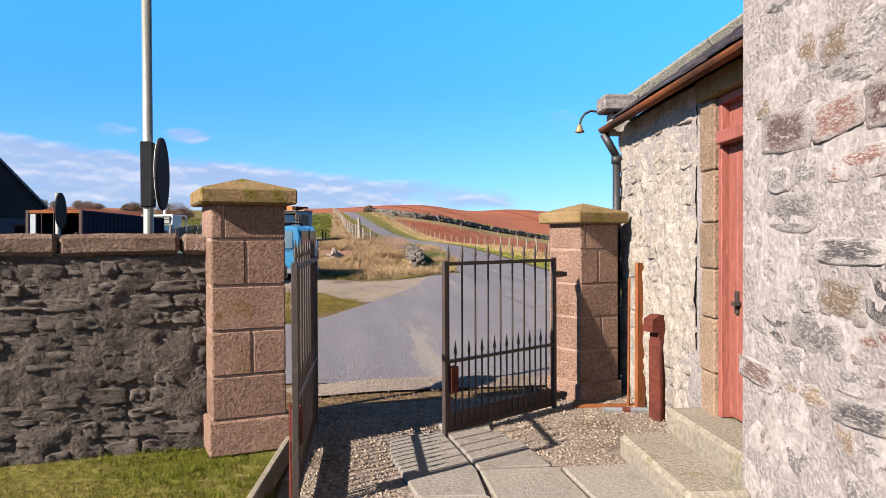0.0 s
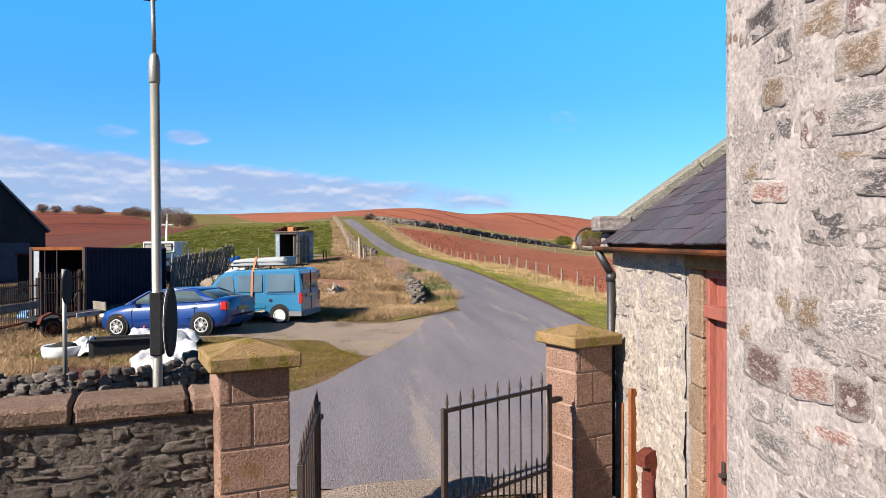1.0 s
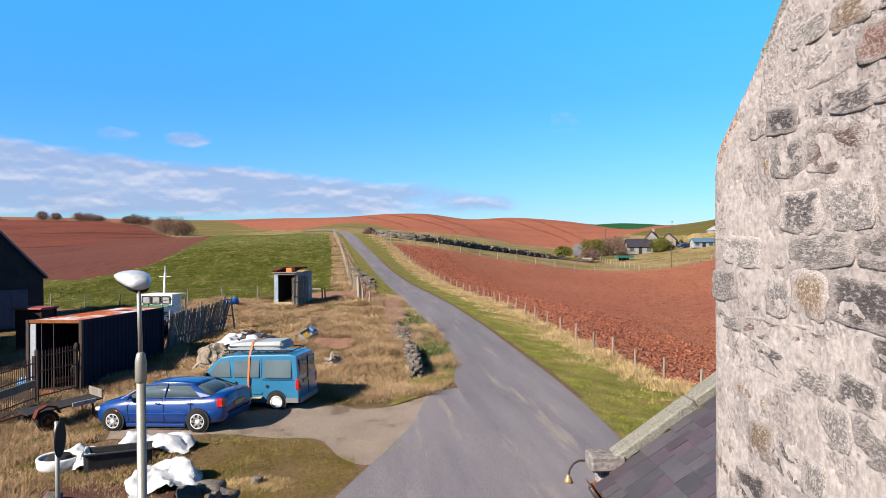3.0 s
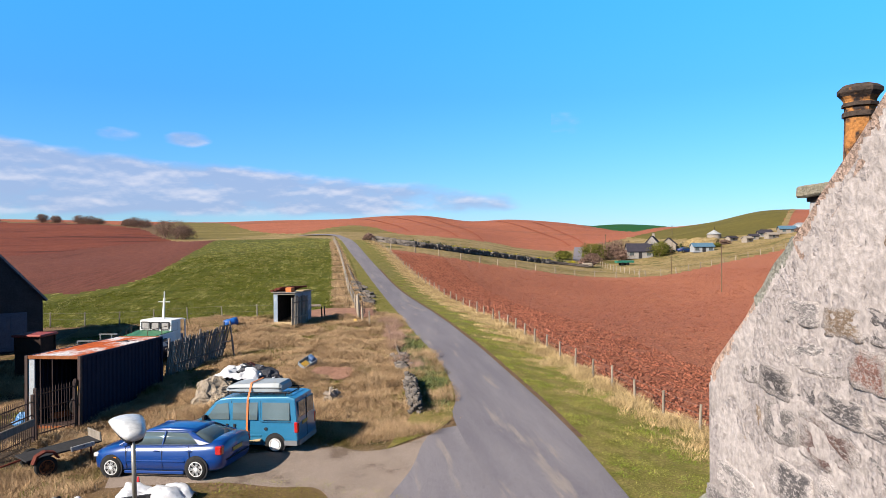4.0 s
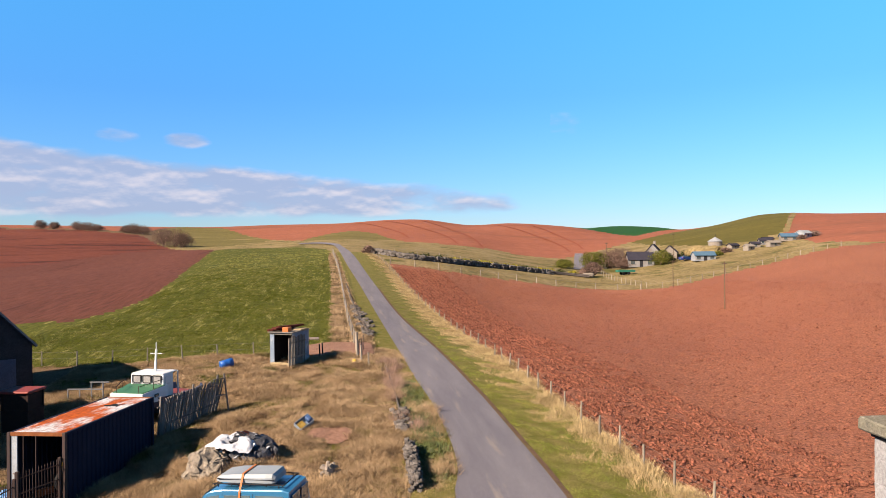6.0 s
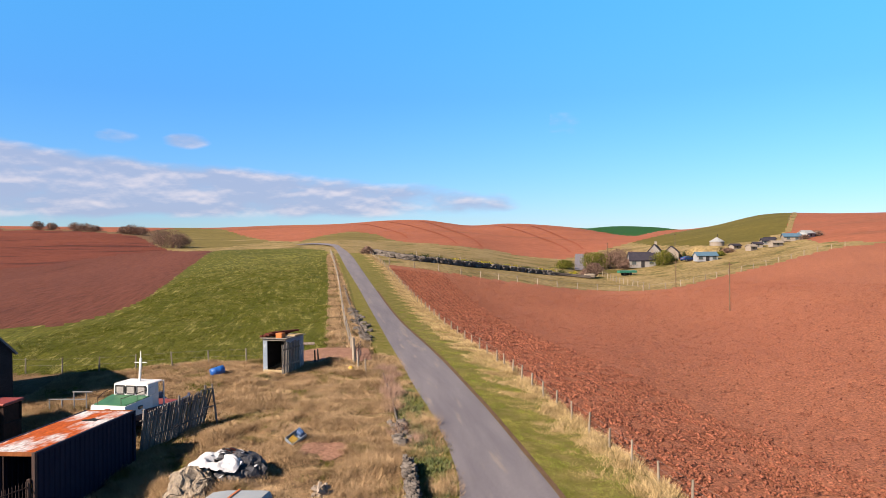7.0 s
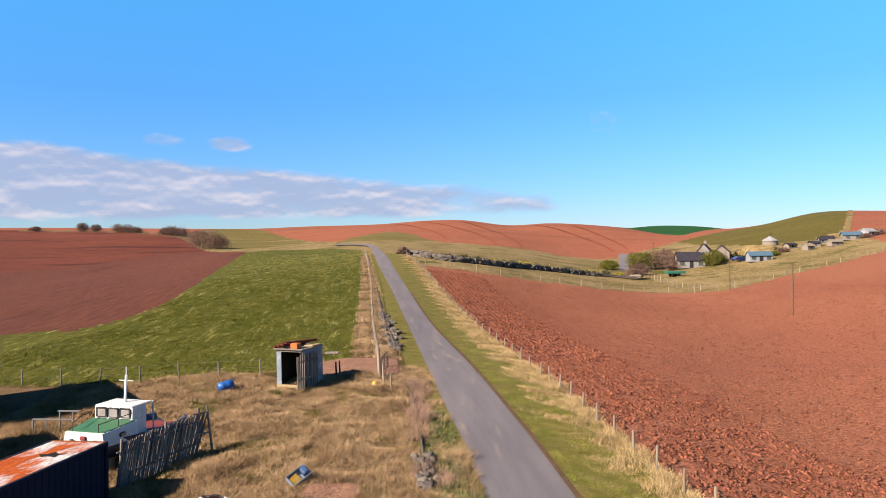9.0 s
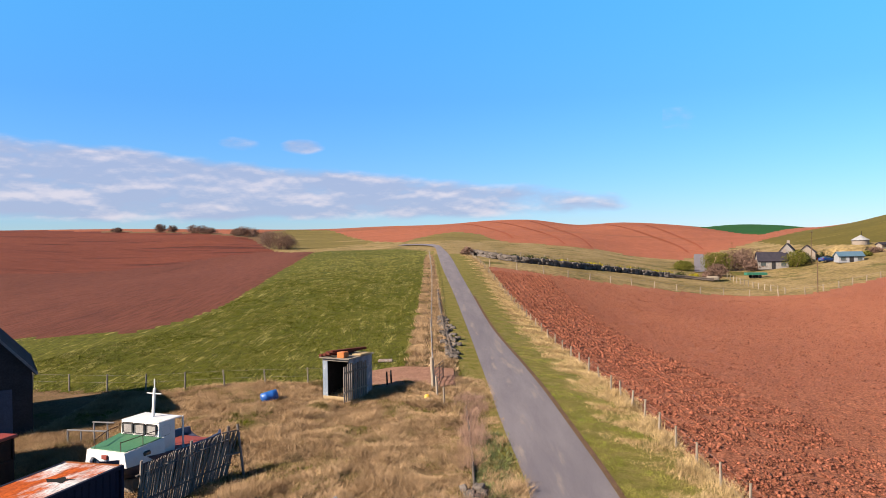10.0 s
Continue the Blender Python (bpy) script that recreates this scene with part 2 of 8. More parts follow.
# ---- the lie of the land ----
# heights on rings round the gate, bearing by bearing (degrees clockwise from north)
NEAR_B = np.array([-50, -34, -25, -17, -10, -4, 2, 8, 14, 21, 29, 38, 55.0])
FAR_B = np.array([-50, -34, -25, -17, -10, -5, 0, 4, 7, 10.5, 14, 18, 22, 25, 29, 33, 38, 55.0])
RINGS = np.array([0, 10, 20, 32, 48, 70, 100, 140, 190, 260, 350, 480, 900.0])
NEAR_Z = np.array([
    -0.08, -0.15, 0.13, 0.6, 1.33, 2.65,
    0.07, 0.11, 0.48, 0.97, 1.53, 2.6,
    0.13, 0.14, 0.72, 1.75, 2.32, 2.78,
    0.25, 0.27, 0.91, 1.99, 3.43, 4.04,
    0.35, 0.74, 1.4, 2.15, 4.36, 5.92,
    0.33, 1.09, 1.39, 2.31, 4.49, 6.6,
    0.29, 0.99, 1.51, 2.29, 4.17, 6.97,
    0.33, 0.97, 1.33, 1.37, 2.46, 5.31,
    0.25, 0.64, 0.83, -0.01, 0.02, 2.19,
    0.12, 0.21, 0.03, -0.76, -1.12, -0.47,
    -0.08, -0.37, -1.04, -1.21, -1.34, 0.57,
    -0.2, -0.62, -1.03, -0.25, 1.68, 3.38,
    -0.22, -0.5, -0.49, 0.3, 2.05, 4.45,
]).reshape(13, 6)
FAR_Z = np.array([
    4.8, 8.4, 13.5, 20.5, 23,
    4.7, 8.3, 13.4, 21.5, 23,
    3.6, 6.8, 13.5, 22.4, 24.6,
    4.5, 8, 15.5, 21.7, 25.2,
    7.5, 8.6, 13, 21.1, 22,
    7.6, 9.5, 13.8, 22.3, 21.1,
    8.4, 11.1, 15.9, 23, 22.5,
    7.9, 10.1, 15.7, 25.1, 25.5,
    7, 9.4, 15.4, 25, 25.8,
    5.3, 8.2, 13.7, 21.2, 21.8,
    3.4, 5.3, 11.2, 22, 19.8,
    1.5, 3.6, 9.5, 19.5, 23,
    0.5, 4.2, 9.2, 14.8, 27.8,
    1.3, 6, 10.7, 15.2, 26,
    3.1, 8.6, 14.3, 17.6, 19.5,
    4.8, 10.5, 18.8, 24.4, 25.4,
    7.2, 12.9, 19.3, 23.5, 25.2,
    7.9, 13.0, 18.4, 22, 24,
]).reshape(18, 5)


def hermite(knots, v):
    """Weights of the knots for a smooth curve through them, at the places v."""
    v = np.clip(v, knots[0], knots[-1])
    k = np.clip(np.searchsorted(knots, v) - 1, 0, len(knots) - 2)
    h = knots[k + 1] - knots[k]
    u = (v - knots[k]) / h
    w = np.zeros((len(v), len(knots)))
    rows = np.arange(len(v))
    np.add.at(w, (rows, k), 2 * u**3 - 3 * u**2 + 1)
    np.add.at(w, (rows, k + 1), 3 * u**2 - 2 * u**3)
    for j, s in ((k, u**3 - 2 * u**2 + u), (k + 1, u**3 - u**2)):
        lo, hi = np.maximum(j - 1, 0), np.minimum(j + 1, len(knots) - 1)
        g = s * h / (knots[hi] - knots[lo])
        np.add.at(w, (rows, hi), g)
        np.add.at(w, (rows, lo), -g)
    return w


def value_noise(x, y, size, seed=0):
    """Smooth random relief between -1 and 1 in lumps of about that size."""
    u, v = x / size, y / size
    i, j = np.floor(u).astype(np.int64), np.floor(v).astype(np.int64)
    u, v = u - i, v - j
    u, v = u * u * (3 - 2 * u), v * v * (3 - 2 * v)

    def lattice(p, q):
        n = (p * 374761393 + q * 668265263 + seed * 974711) & 0x7FFFFFFF
        n = ((n ^ (n >> 13)) * 1274126177) & 0x7FFFFFFF
        return ((n ^ (n >> 16)) & 0xFFFF) / 32767.5 - 1
    return (lattice(i, j) * (1 - u) + lattice(i + 1, j) * u) * (1 - v) + (lattice(i, j + 1) * (1 - u) + lattice(i + 1, j + 1) * u) * v


def hummocks(x, y):
    """Tussocks of the rough ground between the yard and the lane."""
    lane = np.interp(y, [24, 31, 41, 54], [2.6, 3.0, 3.0, 2.6])
    m = np.clip((lane - x) / 0.8, 0, 1) * np.clip((x + 7.2) / 1.5, 0, 1) * np.clip((y - 24) / 2.5, 0, 1) * np.clip((50.5 - y) / 2.0, 0, 1)
    return m * (0.12 * value_noise(x, y, 1.5, 1) + 0.065 * value_noise(x, y, 0.62, 2) + 0.03)


def heights(x, y):
    """Height of the ground at arrays of places."""
    x, y = np.atleast_1d(np.asarray(x, float)), np.atleast_1d(np.asarray(y, float))
    b, r = np.degrees(np.arctan2(x, y)), np.hypot(x, y)
    rings = np.concatenate([np.zeros((len(x), 2)), hermite(NEAR_B, b) @ NEAR_Z, hermite(FAR_B, b) @ FAR_Z], axis=1)
    z = (hermite(RINGS, r) * rings).sum(1)
    back = np.clip((np.abs(b) - 60) / 40, 0, 1)
    return z * (1 - back) - np.clip(r - 900, 0, None) * 0.02 + hummocks(x, y)


def ground_z(x, y):
    return float(heights([x], [y])[0])


def mesh_of(name, verts, faces):
    me = bpy.data.meshes.new(name)
    verts, faces = np.asarray(verts, np.float32), np.asarray(faces, np.int32)
    me.vertices.add(len(verts))
    me.vertices.foreach_set("co", verts.ravel())
    n = faces.shape[1]
    me.loops.add(faces.size)
    me.loops.foreach_set("vertex_index", faces.ravel())
    me.polygons.add(len(faces))
    me.polygons.foreach_set("loop_start", np.arange(0, faces.size, n, dtype=np.int32))
    me.update(calc_edges=True)
    me.validate()
    return me


def grid_faces(nu, nv):
    i = (np.arange(nu - 1)[:, None] * nv + np.arange(nv - 1)[None, :]).ravel()
    return np.stack([i, i + nv, i + nv + 1, i + 1], 1)


def sheet(name, xs, ys, zs, material, label, kind="structure", category=""):
    """A grid of places (2-d arrays) as one smooth sheet."""
    v = np.stack([xs.ravel(), ys.ravel(), zs.ravel()], 1)
    f = grid_faces(*xs.shape)
    a, b, c = v[f[0, 0]], v[f[0, 1]], v[f[0, 2]]
    if np.cross(b - a, c - a)[2] < 0:
        f = f[:, ::-1]
    me = mesh_of(name, v, f)
    me.materials.append(material)
    me.polygons.foreach_set("use_smooth", np.ones(len(me.polygons), bool))
    return tagged(new(name, me), label, category, "", kind)


def along(line, n, power=1.0):
    """n places spread along a polyline, rounded at its corners."""
    p = np.array(line, float)
    s = np.concatenate([[0], np.cumsum(np.hypot(*np.diff(p, axis=0).T))])
    w = hermite(s, np.linspace(0, 1, n) ** power * s[-1])
    return w @ p


def drape(name, one, two, nu, nv, material, label, lift=0.03, power=1.0, rough_z=0.0, seed=0):
    """A patch of ground between two lines, laid over the land."""
    a, b = along(one, nu, power), along(two, nu, power)
    t = np.linspace(0, 1, nv)[None, :]
    xs = a[:, :1] * (1 - t) + b[:, :1] * t
    ys = a[:, 1:] * (1 - t) + b[:, 1:] * t
    zs = heights(xs.ravel(), ys.ravel()).reshape(xs.shape)
    zs = zs + lift + 0.0011 * np.clip(np.hypot(xs, ys) - 30, 0, None)
    if rough_z:
        rng = np.random.default_rng(seed)
        zs = zs + rng.normal(0, rough_z, zs.shape) * np.clip(np.minimum(t, 1 - t) * 30, 0, 1)
    return sheet(name, xs, ys, zs, material, label)


# the land to the horizon: one polar grid, each face of which belongs to one field
def polar(*places):
    """Corners from bearings (degrees) and ranges."""
    return [(r * math.sin(radians(d)), r * math.cos(radians(d))) for d, r in places]


def inside(poly, x, y):
    hit = np.zeros(len(x), bool)
    for (xa, ya), (xb, yb) in zip(poly, poly[1:] + poly[:1]):
        if ya != yb:
            hit ^= ((ya > y) != (yb > y)) & (x < (xb - xa) * (y - ya) / (yb - ya) + xa)
    return hit


PLOUGH_TOP = [(9, 123), (20, 124), (33, 130), (50, 133.5), (56, 130), (61, 128.5), (66, 130.5), (81, 139), (104, 148), (117, 151), (128, 149)]
FIELD_FENCE = [(14.2, 19.6), (13.5, 21.5), (12.75, 24.0), (12.35, 26.2), (12.1, 28.5), (11.9, 31.5), (11.65, 35.2), (11.35, 41), (11.2, 48)]
FIELDS = [
    ("ploughed_field", SOIL, "freshly ploughed red soil with clods and furrows",
     [(16.4, 16), (13.7, 21.5), (12.85, 24), (12.2, 28.6), (11.75, 35.5), (11.4, 41), (11.25, 46), (10.8, 61), (9.9, 77), (8.7, 102), (8.3, 119)] + PLOUGH_TOP + [(200, 190), (200, 10), (60, 5)]),
    ("pasture", PASTURE, "rolling green grazing field",
     [(-0.4, 50.6), (-0.45, 71), (-0.75, 95), (-1.2, 120), (-1.8, 147), (-3, 176), (-12, 207), (-20, 214), (-32, 213), (-32, 189), (-26, 136), (-22, 100), (-21.2, 84), (-22.4, 76), (-24.5, 70.5), (-31, 70), (-45, 64), (-70, 60), (-60, 53), (-24, 51.6), (-12.5, 50.2), (-7.9, 49.8), (-3.2, 50.0)]),
    ("harrowed_field", SOILFAR, "smooth harrowed red-brown soil",
     [(-70, 60), (-45, 64), (-31, 70), (-24.5, 70.5), (-22.4, 76), (-21.2, 84), (-22, 100), (-26, 136), (-32, 189), (-34, 205), (-56, 248), (-68, 228), (-75, 206), (-82, 188), (-110, 150), (-170, 110)]),
    ("harrowed_field", SOILUP, "dark red-brown harrowed field on the rise",
     [(-110, 150), (-82, 188), (-75, 206), (-68, 228), (-56, 248), (-60, 259), (-82, 317), (-115, 351), (-142, 372), (-165, 376), (-300, 420), (-420, 330), (-170, 110)]),
    ("hill_pasture", OLIVETAN, "olive grass slope beside the thorn hedge", polar((-12.9, 275), (-11.1, 262), (-8.7, 258), (-6.6, 270), (-5.2, 299), (-8.7, 430), (-11.9, 460), (-13.6, 400))),
    ("hill_pasture", OLIVETAN, "olive grass mound below the red hill", polar((-3.0, 262), (-2.4, 283), (-0.8, 310), (1.2, 342), (3.1, 314), (4.6, 270), (3.0, 262))),
    ("crop_field", DARKGREEN, "distant bright green crop field", polar((17.6, 520), (19.5, 490), (21.2, 467), (23.8, 400), (25.2, 470), (26.6, 560), (27.4, 4300), (16.5, 4300))),
    ("hill_field", SOILHILL, "bare red earth hills under spring cultivation",
     polar((-13.6, 410), (-11.9, 462), (-8.7, 432), (-5.2, 300), (-2.4, 263), (1.5, 268), (4.8, 264), (9.1, 252), (12.8, 256), (17.9, 251), (20.7, 286), (23.3, 326), (24.7, 354), (26.2, 384), (27.7, 400), (29.4, 425), (29.6, 4300), (20, 4300), (10, 4300), (0, 4300), (-10, 4300), (-20, 4300), (-30, 4300), (-38, 4300), (-38, 460), (-25, 428), (-21, 412), (-18.1, 385), (-15, 360))),
    ("hill_pasture", HILLGRASS, "olive green grass hill",
     polar((24.6, 290), (23.3, 326), (24.7, 354), (26.2, 384), (27.7, 400), (29.4, 425), (29.6, 4300), (34.7, 4300), (34.6, 357), (34.0, 263), (31.8, 242), (28.6, 243))),
    ("hill_field", SOILHILL, "red earth field on the hillside", polar((34.75, 4300), (34.65, 357), (34.1, 263), (34.7, 246), (36.2, 209), (40.4, 198), (62, 200), (62, 4300), (48, 4300))),
    ("pasture", ROUGHGRASS, "straw-coloured rough grazing round the cottages and below the hills",
     [(1.9, 140), (9, 119), (60, 122), (240, 100), (420, 250), (200, 500), (-60, 500), (-70, 250), (-30, 180), (-3, 170), (-1.6, 146)]),
]
bear = np.radians(np.concatenate([np.arange(-180, -56, 6.0), np.arange(-54, -36, 0.6), np.arange(-36, 43, 0.125), np.arange(43, 60, 0.6), np.arange(62, 181, 6.0)]))
radii = np.concatenate([np.arange(0.05, 30, 0.35), np.arange(30, 70, 0.7), 70 * 1.02 ** np.arange(0, 60), 70 * 1.02 ** 60 * 1.03 ** np.arange(0, 90)])
gx, gy = (radii[:, None] * np.sin(bear)[None]).ravel(), (radii[:, None] * np.cos(bear)[None]).ravel()
gz = heights(gx, gy)
ploughed = inside(FIELDS[0][3], gx, gy) & (np.hypot(gx, gy) < 170)
gz[ploughed] += 0.05 * value_noise(gx, gy, 0.8, 5)[ploughed] + 0.04 * value_noise(gx, gy, 0.37, 6)[ploughed]
gv = np.stack([gx, gy, gz], 1)
gf = grid_faces(len(radii), len(bear))[:, ::-1]
cx, cy = gv[gf, 0].mean(1), gv[gf, 1].mean(1)
wob = 0.0016 * np.hypot(cx, cy)
cx, cy = cx + wob * value_noise(cx, cy, 5.0, 7), cy + wob * value_noise(cx, cy, 5.0, 8)
owner = np.full(len(gf), -1)
for k, (_, _, _, poly) in reversed(list(enumerate(FIELDS))):
    owner[inside(poly, cx, cy)] = k
for k, (name_, material_, label_) in enumerate([("ground", DRY, "rough tussocky ground of dry straw-coloured grass")] + [f[:3] for f in FIELDS]):
    used, f = np.unique(gf[owner == k - 1], return_inverse=True)
    me = mesh_of(name_, gv[used], f.reshape(-1, 4))
    me.materials.append(material_)
    me.polygons.foreach_set("use_smooth", np.ones(len(me.polygons), bool))
    tagged(new(name_, me), label_, "ground" if k == 0 else "", "", "structure")

# roads
ROAD_L = [(4.15, 12.0), (4.0, 24.0), (4.46, 26.2), (4.68, 28.5), (4.74, 31.4), (4.7, 36), (4.5, 41), (4.22, 54), (3.85, 68), (2.93, 90), (1.30, 121), (0.4, 146), (-0.9, 190), (-2.8, 205), (-7, 219), (-13, 229)]
ROAD_R = [(7.0, 12.0), (7.8, 22), (7.85, 26), (7.75, 31), (7.62, 36), (7.42, 41), (7.18, 49), (6.8, 57.4), (5.85, 72), (5.05, 90), (3.72, 118), (2.5, 146), (0.9, 190), (-0.4, 208), (-5, 225), (-12, 236)]
drape("road", ROAD_L, ROAD_R, 260, 9, ASPHALT, "narrow grey asphalt country lane with worn edges", lift=0.035)
drape("road", [(-30, 6.6), (-6, 6.9), (-1.4, 8.0), (-0.2, 8.0), (2.2, 7.6), (3, 7.5), (8, 7.4), (30, 6.5)],
      [(-30, 11.0), (-6, 10.6), (-1.0, 12.9), (0.4, 15.6), (2.0, 19.2), (3.4, 22.8), (7.85, 23.5), (7.0, 13.0)], 60, 40, ASPHALT,
      "worn asphalt junction in front of the gateway", lift=0.02)
drape("road", [(63.2, 185), (76, 222), (89, 259)], [(67, 187), (79, 221), (91.5, 257)], 12, 3, ASPHALT, "distant stretch of asphalt lane")
drape("pavement", [(-6.5, 22.3), (-3.0, 21.3), (-0.5, 22.0), (0.75, 21.25), (1.6, 21.3), (2.75, 22.1), (3.5, 23.0)], [(-6.0, 19.4), (-3.0, 19.1), (-1.5, 18.65), (-0.5, 18.5), (0.1, 17.0), (0.7, 16.4), (1.4, 17.3), (2.6, 20.4)], 40, 16,
      GRAVEL, "pale gravel parking patch beside the lane", lift=0.012)
TRACK = mat("rolled_soil", (0.195, 0.052, 0.026), (0.17, 0.045, 0.022), 0.05, 0.95, 0.3, 0.5, vary=0.2)
for d0, r0, d1, r1 in ((5.5, 290, 1.0, 440), (9.5, 262, 3.5, 440), (11.5, 262, 6.5, 440), (18.5, 285, 12.5, 440), (19.5, 300, 15.5, 440)):
    path_ = polar(*[(d0 + (d1 - d0) * q ** 1.4, r0 + (r1 - r0) * q) for q in np.linspace(0, 1, 6)])
    drape("tractor_track", path_, [(x + 0.9, y) for x, y in path_], 40, 2, TRACK, "dark tractor track curving over the red hill", lift=-0.15)
drape("field_path", polar((34.1, 262), (34.4, 310), (34.65, 357), (34.7, 430)), polar((34.5, 262), (34.75, 310), (34.95, 357), (34.95, 430)), 30, 3, ROUGHGRASS, "bleached grass strip between the hill and the red field", lift=-0.22)
# verges
drape("verge", [(7.2, 14), (7.8, 22), (7.85, 26), (7.75, 31), (7.62, 36), (7.42, 41), (7.18, 49), (6.8, 57.4), (5.85, 72), (5.05, 90), (3.72, 118), (2.5, 146)],
      [(15.4, 17), (12.8, 24), (12.15, 28.3), (11.95, 31.5), (11.7, 35.5), (11.35, 41), (11.2, 48), (10.7, 60), (9.9, 76), (9.2, 93), (8.1, 118), (6.2, 146)], 160, 14, LAWN,
      "grass verge sloping to the field fence", lift=0.025)
drape("verge", [(3.3, 22.7), (4.0, 24.0), (4.46, 26.2), (4.68, 28.5), (4.74, 31.4), (4.7, 36), (4.5, 41), (4.22, 54), (3.85, 68), (2.93, 90), (1.3, 121), (0.4, 146)],
      [(1.5, 21.2), (2.3, 23.5), (3.0, 26.0), (3.1, 28), (3.2, 31), (3.2, 36), (3.2, 41), (2.9, 54), (2.2, 68), (1.4, 90), (0.3, 121), (-0.6, 146)], 120, 6, LAWN, "mossy green roadside verge", lift=0.03)


# ---- building helpers ----
def bevel(bm, geom_verts, width, segments=1):
    edges = {e for v in geom_verts for e in v.link_edges}
    bmesh.ops.bevel(bm, geom=list(edges), offset=width, segments=segments, affect="EDGES", profile=0.6)


def box(bm, lo, hi, edge=0.0, m=None):
    c = [(a + b) / 2 for a, b in zip(lo, hi)]
    s = [abs(b - a) for a, b in zip(lo, hi)]
    mat4 = Matrix.LocRotScale(c, None, s)
    if m is not None:
        mat4 = m @ mat4
    made = bmesh.ops.create_cube(bm, size=1, matrix=mat4)["verts"]
    if edge:
        bevel(bm, made, edge)
    return bm


def rod(bm, p, q, r, r2=None, n=10):
    p, q = Vector(p), Vector(q)
    d = q - p
    m = Matrix.Translation((p + q) / 2) @ d.to_track_quat("Z", "Y").to_matrix().to_4x4()
    bmesh.ops.create_cone(bm, cap_ends=True, segments=n, radius1=r, radius2=r if r2 is None else r2, depth=d.length, matrix=m)
    return bm


def lathe(bm, profile, n=24, m=None):
    """Turns (radius, height) pairs round z."""
    rings = []
    for r, z in profile:
        ring = []
        for k in range(n):
            a = 2 * math.pi * k / n
            co = Vector((r * math.cos(a), r * math.sin(a), z))
            ring.append(bm.verts.new(m @ co if m is not None else co))
        rings.append(ring)
    for a, b in zip(rings, rings[1:]):
        for k in range(n):
            bm.faces.new((a[k], a[(k + 1) % n], b[(k + 1) % n], b[k]))
    bm.faces.new(rings[0][::-1])
    bm.faces.new(rings[-1])
    return bm


def prism(bm, poly, axis, lo, hi, m=None):
    """A flat outline pushed along an axis; poly holds the two other coordinates in order."""
    def place(p, v):
        co = {"x": (v, p[0], p[1]), "y": (p[0], v, p[1]), "z": (p[0], p[1], v)}[axis]
        return m @ Vector(co) if m is not None else Vector(co)
    a = [bm.verts.new(place(p, lo)) for p in poly]
    b = [bm.verts.new(place(p, hi)) for p in poly]
    bm.faces.new(a), bm.faces.new(b[::-1])
    for k in range(len(poly)):
        j = (k + 1) % len(poly)
        bm.faces.new((a[k], b[k], b[j], a[j]))
    bmesh.ops.recalc_face_normals(bm, faces=bm.faces)
    return bm


def mesh_from(bm, name, material, smooth=False):
    me = bpy.data.meshes.new(name)
    bmesh.ops.recalc_face_normals(bm, faces=bm.faces)
    bm.to_mesh(me)
    bm.free()
    me.materials.append(material)
    if smooth:
        me.polygons.foreach_set("use_smooth", np.ones(len(me.polygons), bool))
    return me


def part(name, bm, material, parent=None, label="", smooth=False, m=None):
    ob = new(name, mesh_from(bm, name, material, smooth))
    if parent is not None:
        ob.parent = parent
    if m is not None:
        ob.matrix_basis = m
    return tagged(ob, label) if label else ob


def thing(name, m, label, category, group="", kind=""):
    ob = new(name)
    ob.empty_display_size = 0.2
    ob.matrix_basis = m
    return tagged(ob, label, category, group, kind)


def solid(name, bm, material, label, category, m=None, kind="", group="", smooth=False):
    ob = part(name, bm, material, None, "", smooth, m)
    return tagged(ob, label, category, group, kind)


def block_mesh(name, material, seed, rough=0.07, cuts=4, face=0.0):
    """A squared, hammer-worn rubble block that fills a unit box."""
    bm = bmesh.new()
    bmesh.ops.create_cube(bm, size=1)
    bmesh.ops.subdivide_edges(bm, edges=list(bm.edges), cuts=cuts, use_grid_fill=True)
    off = Vector((seed * 4.7, seed * 1.9, seed))
    skew = noise.noise_vector(off) * 0.25
    for v in bm.verts:
        c = v.co * 2
        v.co.z += skew.x * v.co.x * 0.5
        v.co.x += skew.y * v.co.z * 0.4
        v.co *= 1.0 - 0.10 * (abs(c.x) * abs(c.z)) ** 4
        v.co += noise.noise_vector(v.co * 2.1 + off) * rough * 1.3 + noise.noise_vector(v.co * 6.0 + off) * rough * 0.7
        if face and c.y < -0.9:
            v.co.y = -0.5 + face * (noise.noise(v.co * 3.0 + off) + 0.6 * noise.noise(v.co * 8.0 + off))
    return mesh_from(bm, name, material, True)


def uneven_face(bm, u1, v1, place, step=0.035, deep=0.03, seed=0.0, keep=None, pits=0.0):
    """A wall's mortar face as a fine, lumpy sheet; place(u, v, out) gives a point."""
    nu, nv = int(u1 / step), int(v1 / step)
    grid = []
    for a in range(nu + 1):
        row = []
        for b in range(nv + 1):
            u, v = a * u1 / nu, b * v1 / nv
            p = Vector((u, v, seed))
            d = noise.noise(p * 2.2) * deep + noise.noise(p * 7.0) * deep * 0.8 + noise.noise(p * 19.0) * deep * 0.45
            if pits:
                hole = noise.noise(Vector((u * 5.0, v * 11.0, seed + 7))) + 0.5 * noise.noise(Vector((u * 17.0, v * 24.0, seed + 3)))
                d += pits * min(1.0, max(0.0, (hole - 0.46) * 7))
            row.append(bm.verts.new(place(u, v, d)))
        grid.append(row)
    for a in range(nu):
        for b in range(nv):
            if keep is None or keep(a * u1 / nu, b * v1 / nv):
                bm.faces.new((grid[a][b], grid[a + 1][b], grid[a + 1][b + 1], grid[a][b + 1]))
    bmesh.ops.delete(bm, geom=[v for v in bm.verts if not v.link_faces], context="VERTS")
    return bm


